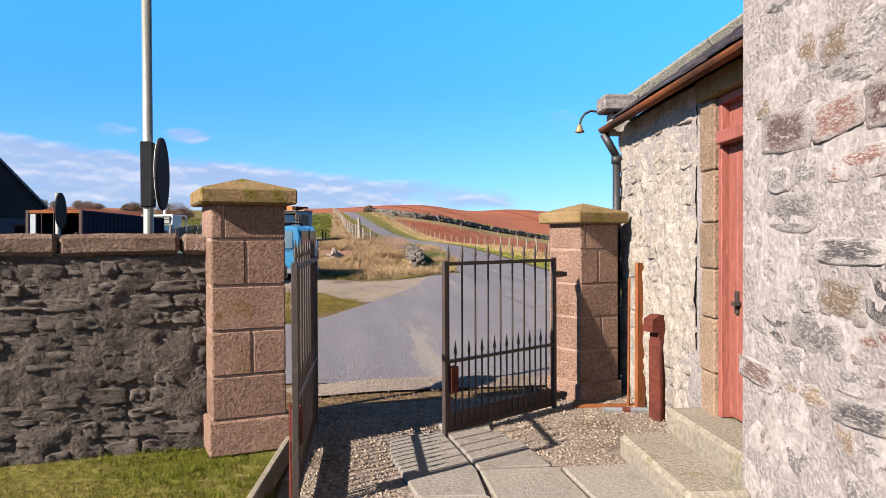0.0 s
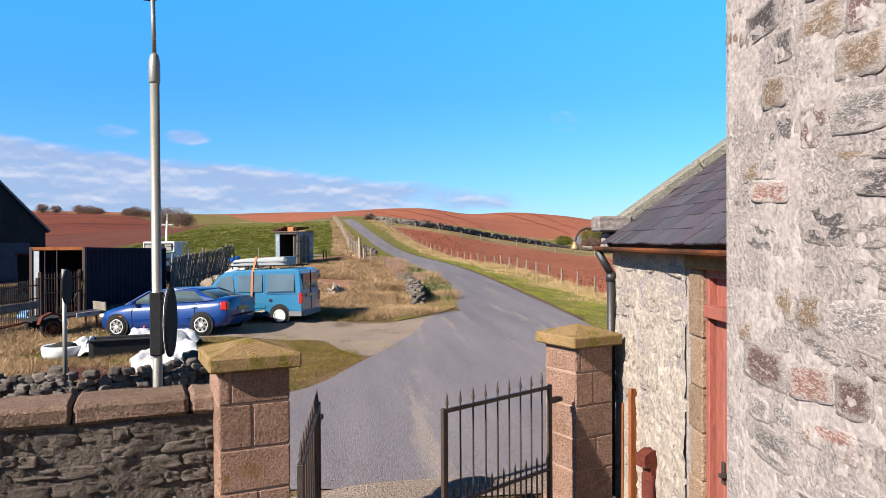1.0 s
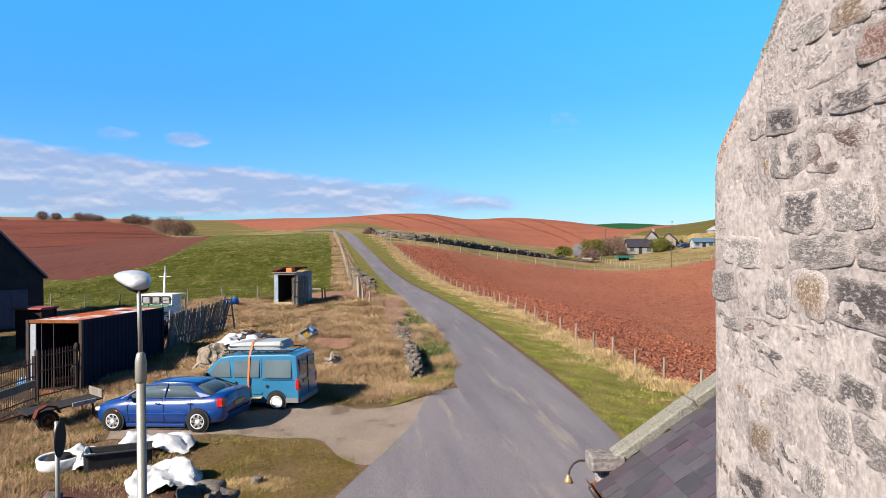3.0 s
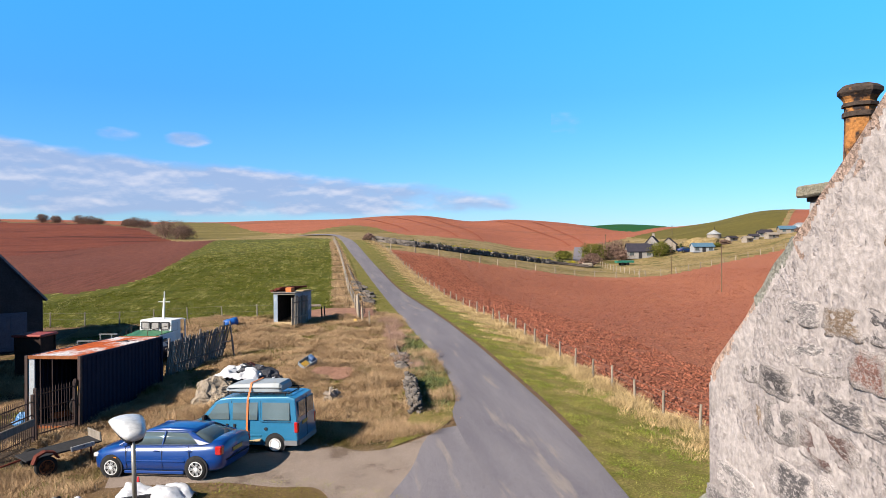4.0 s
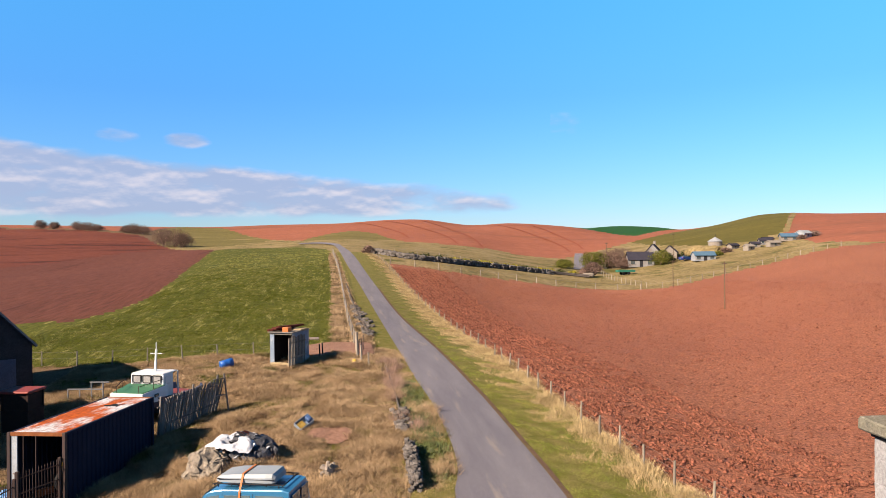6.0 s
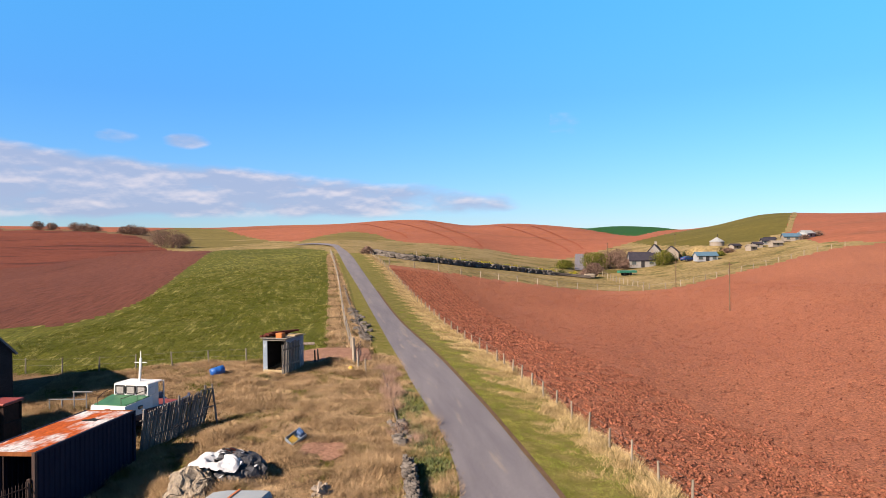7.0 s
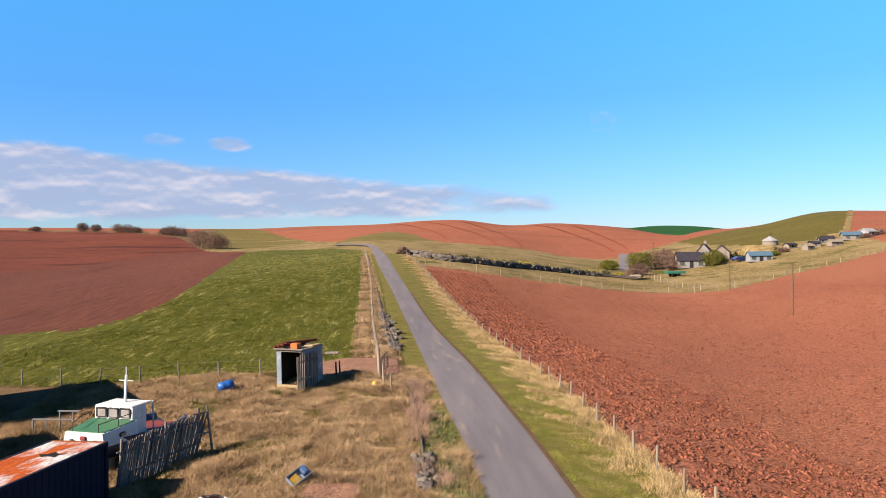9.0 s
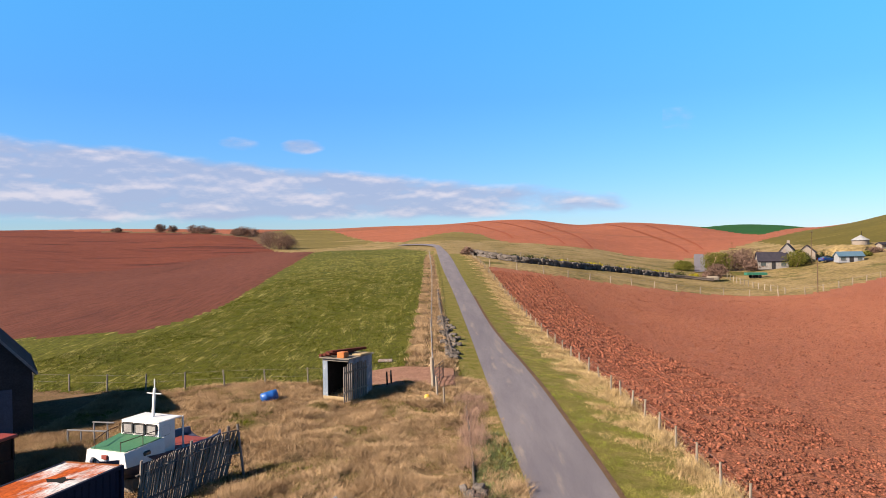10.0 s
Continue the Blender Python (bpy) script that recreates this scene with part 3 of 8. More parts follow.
def set_stones(parent, meshes, plane, length, height, size, rng, gap=0.03, keep=None, name="stone", out=0.0, limit=300, thick=0.12):
    """Rubble laid in rough courses over a wall's face; plane(u, v) gives the place, and its turn lies in plane.turn."""
    v, count = 0.0, 0
    while v < height and count < limit:
        h = size[1] * rng.uniform(0.7, 1.35)
        u = -rng.uniform(0, size[0])
        while u < length and count < limit:
            w = size[0] * rng.uniform(0.55, 1.6)
            hh = h * rng.uniform(0.75, 1.02)
            cu, cv = u + w / 2, v + hh / 2 + rng.uniform(-0.1, 0.1) * h
            if (keep is None or keep(cu, cv, w, hh)) and 0 < cu < length:
                ob = new(name, meshes[int(rng.integers(len(meshes)))])
                ob.parent = parent
                ob.matrix_basis = plane(cu, cv, out) @ Matrix.LocRotScale(None, Euler((0, rng.uniform(-0.09, 0.09), 0)), (max(w - gap, 0.03), thick, max(hh - gap, 0.03)))
                count += 1
            u += w
        v += h

# ---- gateway ----
rng = np.random.default_rng(7)


PINKPOINT = mat("pink_pointing", (0.29, 0.195, 0.155), (0.24, 0.16, 0.125), 6, 0.95, 0.8, 40, vary=0.3)


def pillar(x0, y0, turn, size, base, label):
    """Stands with its near left corner at x0, y0."""
    p = thing("gate_pillar", pose(x0, y0, base, 0, 0, turn) @ pose(size / 2, size / 2, 0), label, "gate pillar", "stone pillars of the gateway", "")
    wx = wy = size / 2
    lv = [0.0, 0.26, 0.58, 0.91, 1.24, 1.58, 1.84]
    for k in range(6):
        ex = 0.025 if k == 0 else 0.0
        split = k in (2, 4)
        cut = 0.02 * (1 if k == 2 else -1)
        cols = [(-wx - ex, wx + ex)] if not split and k != 5 else [(-wx - ex, cut - (0.16 if k == 5 else 0)), (cut - (0.16 if k == 5 else 0), wx + ex)]
        for a, b in cols:
            bm = box(bmesh.new(), (a + 0.004, -wy - ex, lv[k] + 0.004), (b - 0.004, wy + ex, lv[k + 1] - 0.004), 0.012)
            part("block", bm, ASHLAR, p)
    part("joint_core", box(bmesh.new(), (-wx + 0.009, -wy + 0.009, 0), (wx - 0.009, wy - 0.009, 1.84)), PINKPOINT, p, "pink pointing between the blocks")
    bm = bmesh.new()
    box(bm, (-wx - 0.075, -wy - 0.075, 1.84), (wx + 0.075, wy + 0.075, 1.955), 0.014)
    part("cap", bm, CAPSTONE, p, "flat mossy cap slab")
    bm = bmesh.new()
    e = 0.06
    base_v = [bm.verts.new((sx * (wx + e), sy * (wy + e), 1.955)) for sx, sy in ((-1, -1), (1, -1), (1, 1), (-1, 1))]
    apex = bm.verts.new((0, 0, 2.05))
    for k in range(4):
        bm.faces.new((base_v[k], base_v[(k + 1) % 4], apex))
    bm.faces.new(base_v[::-1])
    part("cap_point", bm, CAPSTONE, p, "low pyramid on the cap")
    return p


pillar(-0.917, 5.256, 17, 0.543, 0.03, "rough-dressed brown sandstone gate pillar by the rubble wall")
pillar(2.33, 6.60, 21, 0.50, -0.08, "rough-dressed brown sandstone gate pillar beside the outbuilding")

# low rubble wall with coping
COPE = mat("weathered_coping", (0.215, 0.145, 0.112), (0.145, 0.098, 0.075), 5, 0.92, 1.0, 40, patch=(0.10, 0.075, 0.05), patch_at=0.60, patch_scale=6, island=0.15, vary=0.45, depth=0.04)
wall = thing("boundary_wall", pose(-0.93, 5.60, 0, 0, 0, 13.5), "dark rubble boundary wall with stone coping", "wall", kind="structure")
part("wall_core", box(bmesh.new(), (-6.2, 0.0, -0.1), (0.0, 0.42, 1.50)), RUBBLEBED, wall)
rub = [block_mesh("stone", RUBBLE, k, 0.10, 5, 0.20) for k in range(10)]
set_stones(wall, rub, lambda u, v, o: pose(-u, 0.033 + rng.uniform(-0.012, 0.014), v, 0, 0, rng.uniform(-5, 5)), 2.9, 1.46, (0.20, 0.135), rng, 0.014, limit=300, thick=0.10)
part("mortar_face", uneven_face(bmesh.new(), 6.1, 1.48, lambda u, v, d: (-u, -0.014 + d, v), 0.035, 0.026, 4.0, None, 0.03), RUBBLEBED, wall, "dark weathered bedding mortar", True)
for a, b in ((-6.2, -5.0), (-5.0, -3.9), (-3.9, -2.75), (-2.75, -1.72), (-1.72, -1.08), (-1.08, -0.26), (-0.26, -0.02)):
    bm = box(bmesh.new(), (a + 0.006, -0.05, 1.50), (b - 0.006, 0.46, 1.655), 0.03)
    bmesh.ops.subdivide_edges(bm, edges=list(bm.edges), cuts=2, use_grid_fill=True)
    for v in bm.verts:
        v.co += noise.noise_vector(v.co * 7.0) * 0.016
    part("coping_stone", bm, COPE, wall)


def gate(m, width, label):
    g = thing("metal_gate", m, label, "gate", "iron leaves of the gateway")
    part("bottom_rail", box(bmesh.new(), (0, -0.012, 0.06), (width, 0.012, 0.10), 0.003), GATEIRON, g)
    part("middle_rail", box(bmesh.new(), (0, -0.02, 0.63), (width, 0.02, 0.655), 0.003), GATEIRON, g)
    part("top_rail", box(bmesh.new(), (0, -0.02, 1.43), (width, 0.02, 1.46), 0.003), GATEIRON, g)
    part("stile", box(bmesh.new(), (-0.02, -0.02, 0.03), (0.02, 0.02, 1.47), 0.004), GATEIRON, g)
    part("stile", box(bmesh.new(), (width - 0.02, -0.02, 0.03), (width + 0.02, 0.02, 1.47), 0.004), GATEIRON, g)
    n = 9
    def spear(x, z0, z1):
        bm = rod(bmesh.new(), (x, 0, z0), (x, 0, z1), 0.0085, n=8)
        rod(bm, (x, 0, z1), (x, 0, z1 + 0.11), 0.016, 0.001, 8)
        return bm
    for k in range(n):
        part("bar", spear(width * (k + 0.75) / n, 0.08, 1.50), GATEIRON, g)
    for k in range(n):
        part("dog_bar", spear(width * (k + 0.25) / n, 0.08, 0.70), GATEIRON, g)
    return g


GATE_R = pose(2.02, 6.47, -0.04, 0, 0, 180 + 34.5)
g1 = gate(GATE_R, 1.42, "rusty black spiked iron gate leaf, half open")
g2 = gate(pose(-0.20, 5.92, 0, 0, 0, 268), 1.70, "rusty black spiked iron gate leaf, folded open")

# ---- outbuilding with slate roof ----
out = thing("outbuilding", pose(2.98, 7.15, 0, 0, 0, -6.6), "whitewashed rubble outbuilding with a slate roof", "house")
bm = bmesh.new()
box(bm, (0, -0.0 - 0.001, -0.2), (0.5, -2.24, 2.80))
box(bm, (0, -3.3, -0.2), (0.5, -3.55, 2.80))
box(bm, (0, -3.3, 2.62), (0.5, -2.24, 2.80))
box(bm, (0.04, -3.3, -0.2), (0.5, -2.24, 0.3))
part("wall", bm, MORTAR, out)
bm = prism(bmesh.new(), [(0.5, -0.2), (5.8, -0.2), (6.2, 2.8), (3.08, 4.95), (0.0, 2.8), (0.5, 2.8)], "y", -0.5, 0.0)
part("gable_wall", bm, MORTAR, out)
SL = math.atan2(2.27, 3.23)
roof_m = Matrix.Translation((-0.16, 0, 2.80)) @ Matrix.Rotation(-SL, 4, "Y")
part("roof_deck", box(bmesh.new(), (0, -3.55, -0.04), (3.95, -0.25, 0.02), 0, roof_m), RUST, out)
slate_mesh = mesh_from(box(bmesh.new(), (-0.5, -0.5, -0.5), (0.5, 0.5, 0.5), 0.03), "slate", SLATE)
PLUMSLATE = mat("plum_slate", (0.052, 0.035, 0.046), (0.038, 0.030, 0.040), 3, 0.62, 0.5, 14, patch=(0.10, 0.085, 0.085), patch_at=0.66, patch_scale=12, island=0.25, vary=0.4)
plum_mesh = mesh_from(box(bmesh.new(), (-0.5, -0.5, -0.5), (0.5, 0.5, 0.5), 0.03), "slate", PLUMSLATE)
for r in range(17):
    y = -0.26 + (0.09 if r % 2 else 0)
    while y > -3.45:
        w = rng.uniform(0.17, 0.34)
        ob = new("slate", slate_mesh if rng.random() < 0.62 - 0.25 * (r > 8) else plum_mesh)
        ob.parent = out
        ob.matrix_basis = roof_m @ Matrix.Translation((0.11 + r * 0.20, y - w / 2, 0.038 + rng.uniform(0, 0.010))) @ Euler((rng.uniform(-0.02, 0.02), 0.035, rng.uniform(-0.05, 0.05))).to_matrix().to_4x4() @ Matrix.Diagonal((0.31 + rng.uniform(-0.02, 0.02), w - 0.007, 0.014, 1))
        y -= w
part("roof", box(bmesh.new(), (-3.95, -3.55, -0.04), (0.0, -0.25, 0.03), 0, Matrix.Translation((6.36, 0, 2.80)) @ Matrix.Rotation(SL, 4, "Y")), SLATE, out, "dark slate roof slope")
part("back_wall", box(bmesh.new(), (5.7, -3.55, -0.2), (6.1, -0.5, 2.8)), MORTAR, out)
skew_m = Matrix.Translation((-0.16, 0, 2.86)) @ Matrix.Rotation(-SL, 4, "Y")
for a, b in ((0.25, 1.3), (1.3, 2.3), (2.3, 3.1)):
    part("skew_stone", box(bmesh.new(), (a, -0.22, -0.02), (b - 0.008, 0.06, 0.10), 0.02, skew_m), LICHEN, out, "lichen-grey coping stone on the gable")
part("skew_putt", box(bmesh.new(), (-0.25, -0.24, 2.93), (0.12, 0.08, 3.10), 0.02), GRANITE, out, "projecting corner stone at the eaves")
part("corbel", box(bmesh.new(), (-0.15, -0.15, 2.70), (0.12, 0.05, 2.93), 0.02), GRANITE, out)
# chimney
CAPSHADE = mat("soot_and_shade", (0.02, 0.018, 0.017), (0.035, 0.03, 0.028), 6, 0.95, 0.6, 30)
CAPGREY = mat("lichened_cap_stone", (0.20, 0.18, 0.135), (0.15, 0.138, 0.105), 5, 0.94, 1.0, 36, patch=(0.26, 0.24, 0.20), patch_at=0.60, patch_scale=7, vary=0.35, depth=0.03)
STACK = mat("weathered_stack_stone", (0.275, 0.265, 0.262), (0.21, 0.203, 0.20), 2.5, 0.95, 0.5, 30, patch=(0.17, 0.155, 0.14), patch_at=0.61, patch_scale=6, vary=0.3, island=0.07, depth=0.015)
stack = thing("chimney", pose(6.02, 6.95, 0, 0, 0, -6.6), "square stone chimney stack with a clay pot on the gable", "chimney")
part("stack_core", prism(bmesh.new(), [(-0.71, 3.6), (0.78, 3.6), (0.78, 5.84), (0.62, 6.10), (0.62, 7.08), (-0.55, 7.08), (-0.55, 6.10), (-0.71, 5.84)], "y", -0.20, 0.20), MORTAR, stack)
for z0, z1, xa, xb, cuts in ((3.6, 4.1, -0.74, 0.80, (0.1,)), (4.1, 4.55, -0.74, 0.80, (-0.3, 0.4)), (4.55, 5.0, -0.74, 0.80, (0.0,)), (5.0, 5.42, -0.74, 0.80, (-0.42, 0.25)), (5.42, 5.84, -0.74, 0.80, (-0.28, 0.35)),
                             (6.12, 6.40, -0.58, 0.65, (-0.25, 0.2)), (6.40, 6.62, -0.58, 0.65, (-0.32, 0.1)), (6.62, 6.86, -0.58, 0.65, (-0.22, 0.3)), (6.86, 7.06, -0.58, 0.65, (-0.30, 0.15))):
    xs = (xa, *cuts, xb)
    for a, b in zip(xs, xs[1:]):
        bm = box(bmesh.new(), (a, -0.225, z0), (b, 0.225, z1), 0.005)
        bmesh.ops.subdivide_edges(bm, edges=list(bm.edges), cuts=4, use_grid_fill=True)
        for v in bm.verts:
            v.co += noise.noise_vector(v.co * 5.0) * 0.010
        part("block", bm, STACK, stack)
part("shoulder", prism(bmesh.new(), [(-0.765, 5.83), (0.83, 5.83), (0.83, 5.88), (0.66, 6.13), (-0.59, 6.13), (-0.765, 5.88)], "y", -0.235, 0.235), STACK, stack, "sloped weathering course")
# black band painted in for the shadow below the cap slab
part("cap_bed", box(bmesh.new(), (-0.60, -0.25, 7.06), (0.67, 0.25, 7.115), 0.006), CAPSHADE, stack, "black band standing for the shadow under the cap")
bm = box(bmesh.new(), (-0.68, -0.34, 7.115), (0.76, 0.34, 7.245), 0.02)
bmesh.ops.subdivide_edges(bm, edges=list(bm.edges), cuts=3, use_grid_fill=True)
for v in bm.verts:
    v.co += noise.noise_vector(v.co * 6.0) * 0.012
part("cap_slab", bm, CAPGREY, stack, "flat grey-green cap slab")
part("flaunching", lathe(bmesh.new(), [(0.30, 7.235), (0.25, 7.27), (0.20, 7.285)], 14, Matrix.Translation((-0.13, 0, 0))), STACK, stack, "crumbling mortar round the pot")
POT = mat("clay_pot", (0.27, 0.12, 0.036), (0.15, 0.066, 0.026), 4, 0.8, 0.6, 30, patch=(0.024, 0.018, 0.017), patch_at=0.49, patch_scale=5, vary=0.4)
bm = lathe(bmesh.new(), [(0.205, 7.25), (0.21, 7.30), (0.195, 7.33), (0.20, 7.37), (0.185, 7.41), (0.172, 7.44), (0.158, 7.98), (0.178, 7.99), (0.178, 8.03), (0.158, 8.04), (0.158, 8.09), (0.180, 8.10), (0.180, 8.13), (0.165, 8.15), (0.175, 8.18), (0.215, 8.235), (0.225, 8.25), (0.225, 8.285), (0.185, 8.32), (0.17, 8.335), (0.12, 8.335), (0.115, 8.15)], 8, Matrix.Translation((-0.13, 0, 0)))
part("chimney_pot", bm, POT, stack, "octagonal ochre clay pot stained with soot")
SOOTCLAY = mat("sooty_clay", (0.055, 0.040, 0.032), (0.028, 0.022, 0.020), 6, 0.85, 0.6, 30, patch=(0.16, 0.08, 0.035), patch_at=0.62, patch_scale=6, vary=0.4)
for prof_ in ([(0.15, 7.975), (0.184, 7.985), (0.184, 8.035), (0.15, 8.045)], [(0.15, 8.09), (0.186, 8.098), (0.186, 8.135), (0.15, 8.15)], [(0.16, 8.17), (0.22, 8.235), (0.232, 8.25), (0.232, 8.29), (0.19, 8.325), (0.15, 8.34)], [(0.18, 7.25), (0.216, 7.26), (0.216, 7.31), (0.19, 7.34)]):
    part("moulding", lathe(bmesh.new(), prof_, 8, Matrix.Translation((-0.13, 0, 0))), SOOTCLAY, stack, "soot-blackened clay moulding")

# ---- house gable beside the camera ----
GA = math.degrees(math.atan(0.124))
hm = pose(2.34, 3.82, 0, 0, 0, 90 - GA) @ pose(0, 0, 0, 0, 0, 180)   # own +x runs back along the gable, own +y into the house
house = thing("house", hm, "tall house gable of pointed granite rubble", "house")
SK = 0.80
apex_u = 3.5
prof = [(0, -0.2), (7.0, -0.2), (7.0, 5.78), (apex_u, 5.78 + apex_u * SK), (0, 5.78)]
part("wall", prism(bmesh.new(), prof, "y", 0.0, 6.5), MORTAR, house, "lime mortar between the stones")
TAN = mat("tan_granite", (0.175, 0.132, 0.103), (0.139, 0.107, 0.0857), 7, 0.9, 0.5, 26, patch=(0.239, 0.208, 0.196), patch_at=0.485, patch_scale=10, island=0.2, vary=0.4, stretch=(1, 1, 1.6), depth=0.012)
GABLEMORTAR = mat("smeared_lime", (0.285, 0.256, 0.246), (0.232, 0.206, 0.196), 4, 0.95, 0.6, 30, patch=(0.165, 0.145, 0.138), patch_at=0.62, patch_scale=9, vary=0.3, contrast=0.2, depth=0.02)
LIMEWASH = (0.272, 0.243, 0.232)
G_GREY = mat("gable_grey_granite", (0.105, 0.097, 0.098), (0.165, 0.150, 0.145), 6, 0.9, 0.7, 30, patch=(0.27, 0.245, 0.235), patch_at=0.48, patch_scale=13, island=0.22, vary=0.5, depth=0.02, smear=LIMEWASH)
G_DARK = mat("gable_dark_whinstone", (0.050, 0.047, 0.051), (0.095, 0.086, 0.086), 6, 0.9, 0.7, 30, patch=(0.235, 0.212, 0.203), patch_at=0.51, patch_scale=13, island=0.25, vary=0.5, depth=0.02, smear=LIMEWASH)
G_TAN = mat("gable_tan_granite", (0.195, 0.138, 0.096), (0.128, 0.094, 0.070), 6, 0.9, 0.7, 30, patch=(0.27, 0.238, 0.215), patch_at=0.50, patch_scale=13, island=0.2, vary=0.5, depth=0.02, smear=LIMEWASH)
G_RED = mat("gable_pink_granite", (0.215, 0.112, 0.090), (0.145, 0.088, 0.078), 6, 0.9, 0.7, 30, patch=(0.28, 0.23, 0.215), patch_at=0.47, patch_scale=13, island=0.2, vary=0.5, depth=0.02, smear=LIMEWASH)
G_PLUM = mat("gable_plum_stone", (0.092, 0.058, 0.055), (0.140, 0.096, 0.086), 6, 0.9, 0.7, 30, patch=(0.25, 0.217, 0.207), patch_at=0.51, patch_scale=13, island=0.2, vary=0.5, depth=0.02, smear=LIMEWASH)
gable_stones = [block_mesh("stone", (G_GREY, G_RED, G_DARK, G_TAN, G_GREY, G_PLUM, G_GREY, G_DARK, G_GREY, G_DARK, G_TAN, G_GREY)[k], k + 20, 0.07, 6, 0.09) for k in range(12)]
set_stones(house, gable_stones, lambda u, v, o: pose(u, 0.0625 + rng.uniform(-0.006, 0.008), v, 0, 0, 0), 2.1, 7.6, (0.34, 0.19), rng, 0.008,
           keep=lambda u, v, w, h: v + h / 2 < 5.77 + (u - w / 2) * SK and u - w / 2 > -0.04, limit=300, thick=0.13)
part("mortar_face", uneven_face(bmesh.new(), 2.2, 7.7, lambda u, v, d: (u, 0.0 + d * 0.8 + (0.02 if u < 0.001 else 0), v), 0.022, 0.009, 1.0, lambda u, v: v < 5.80 + u * SK + 0.05 * noise.noise(Vector((u * 6, v * 6, 2))), 0.045), GABLEMORTAR, house, "lime mortar smeared over the stone edges", True)
sk_m = Matrix.Translation((0.05, 0, 5.82)) @ Matrix.Rotation(-math.atan(SK), 4, "Y")
PINKROUGH = mat("pink_rough_stone", (0.34, 0.25, 0.205), (0.265, 0.19, 0.155), 6, 0.92, 1.0, 40, vary=0.5, island=0.12, depth=0.04)
for k, (a, b, up) in enumerate(((0.0, 0.72, 0.03), (0.72, 1.22, 0.12), (1.22, 1.95, 0.05), (1.95, 2.7, 0.08), (2.7, 3.6, 0.07), (3.6, 4.5, 0.08))):
    bm = box(bmesh.new(), (a, 0.004, -0.06), (b - 0.004, 0.34, 0.055 + up * 0.2), 0.0)
    bmesh.ops.subdivide_edges(bm, edges=list(bm.edges), cuts=4, use_grid_fill=True)
    for v in bm.verts:
        v.co += noise.noise_vector(v.co * 11 + Vector((k * 3.0, 0, 0))) * 0.013
    bm.transform(sk_m)
    part("skew_stone", bm, LICHEN if k == 1 else PINKROUGH, house, "rough grey coping slab on the gable" if k == 1 else "", False)
roofs = bmesh.new()
box(roofs, (0.0, 0.34, -0.03), (4.6, 6.6, 0.05), 0, sk_m)
part("roof", roofs, SLATE, house, "dark slate roof slope")
far_m = Matrix.Translation((7.0, 0, 5.80)) @ Matrix.Rotation(math.pi + math.atan(SK), 4, "Y")
part("roof", box(bmesh.new(), (0.0, 0.0, -0.05), (4.6, 6.6, 0.03), 0, far_m), SLATE, house, "dark slate roof slope")

# outbuilding: stones, doorway, gutter
WHITE = mat("limewashed_stone", (0.31, 0.272, 0.235), (0.215, 0.186, 0.16), 6, 0.94, 0.8, 24, patch=(0.12, 0.104, 0.093), patch_at=0.58, patch_scale=10, island=0.15, vary=0.4, depth=0.02, smear=(0.30, 0.265, 0.235))
out_stones = [block_mesh("stone", (WHITE, WHITE, WHITE, WHITE, WHITE)[k], k + 50, 0.08, 5, 0.14) for k in range(5)]
set_stones(out, out_stones, lambda u, v, o: pose(0.066 + rng.uniform(-0.006, 0.012), -u, v, 0, 0, -90), 3.5, 2.75, (0.25, 0.17), rng, 0.025,
           keep=lambda u, v, w, h: not (2.02 < u + w / 2 and u - w / 2 < 3.4), limit=220, thick=0.14)
LIME = mat("flaked_limewash", (0.32, 0.282, 0.245), (0.25, 0.218, 0.188), 3, 0.95, 0.9, 26, patch=(0.13, 0.112, 0.098), patch_at=0.59, patch_scale=8, vary=0.35, depth=0.03)
part("mortar_face", uneven_face(bmesh.new(), 3.5, 2.78, lambda u, v, d: (-0.010 + d, -u, v), 0.028, 0.03, 2.0, lambda u, v: not (2.06 < u < 3.4 and v > 0.25), 0.05), LIME, out, "flaking limewash over rubble", True)
JAMB = mat("tooled_tan_stone", (0.27, 0.19, 0.135), (0.205, 0.145, 0.10), 6, 0.92, 1.0, 50, vary=0.4, island=0.15, depth=0.03)
for k, (a, b) in enumerate(((0.3, 0.62), (0.62, 1.02), (1.02, 1.38), (1.38, 1.72), (1.72, 2.1), (2.1, 2.62))):
    d = 0.03 * (k % 2)
    part("jamb_stone", box(bmesh.new(), (-0.03, -2.44, a + 0.003), (0.30, -2.21 + d, b - 0.003), 0.012), JAMB, out)
    part("jamb_stone", box(bmesh.new(), (-0.03, -3.51 - d, a + 0.003), (0.30, -3.295, b - 0.003), 0.012), TAN, out)
part("lintel", box(bmesh.new(), (-0.07, -3.51, 2.62), (0.30, -2.19, 2.785), 0.015), CAPSTONE, out, "mossy stone lintel")
REDPAINT = mat("flaking_red_paint", (0.223, 0.0651, 0.0465), (0.18, 0.0527, 0.0372), 5, 0.7, 0.5, 30, patch=(0.273, 0.174, 0.124), patch_at=0.64, patch_scale=7, stretch=(1, 1, 0.25), vary=0.25)
door = part("door", box(bmesh.new(), (0.06, -3.23, 0.34), (0.11, -2.5, 2.27), 0.004), REDPAINT, out, "flaking dull red plank door, shut")
for k in range(5):
    part("plank", box(bmesh.new(), (0.050, -2.51 - k * 0.142 - 0.136, 0.36), (0.062, -2.51 - k * 0.142, 2.25), 0.004), REDPAINT, door)
IRON = mat("dull_iron", (0.062, 0.0527, 0.0465), (0.0372, 0.031, 0.0279), 8, 0.6, 0.3, 30, metal=0.6)
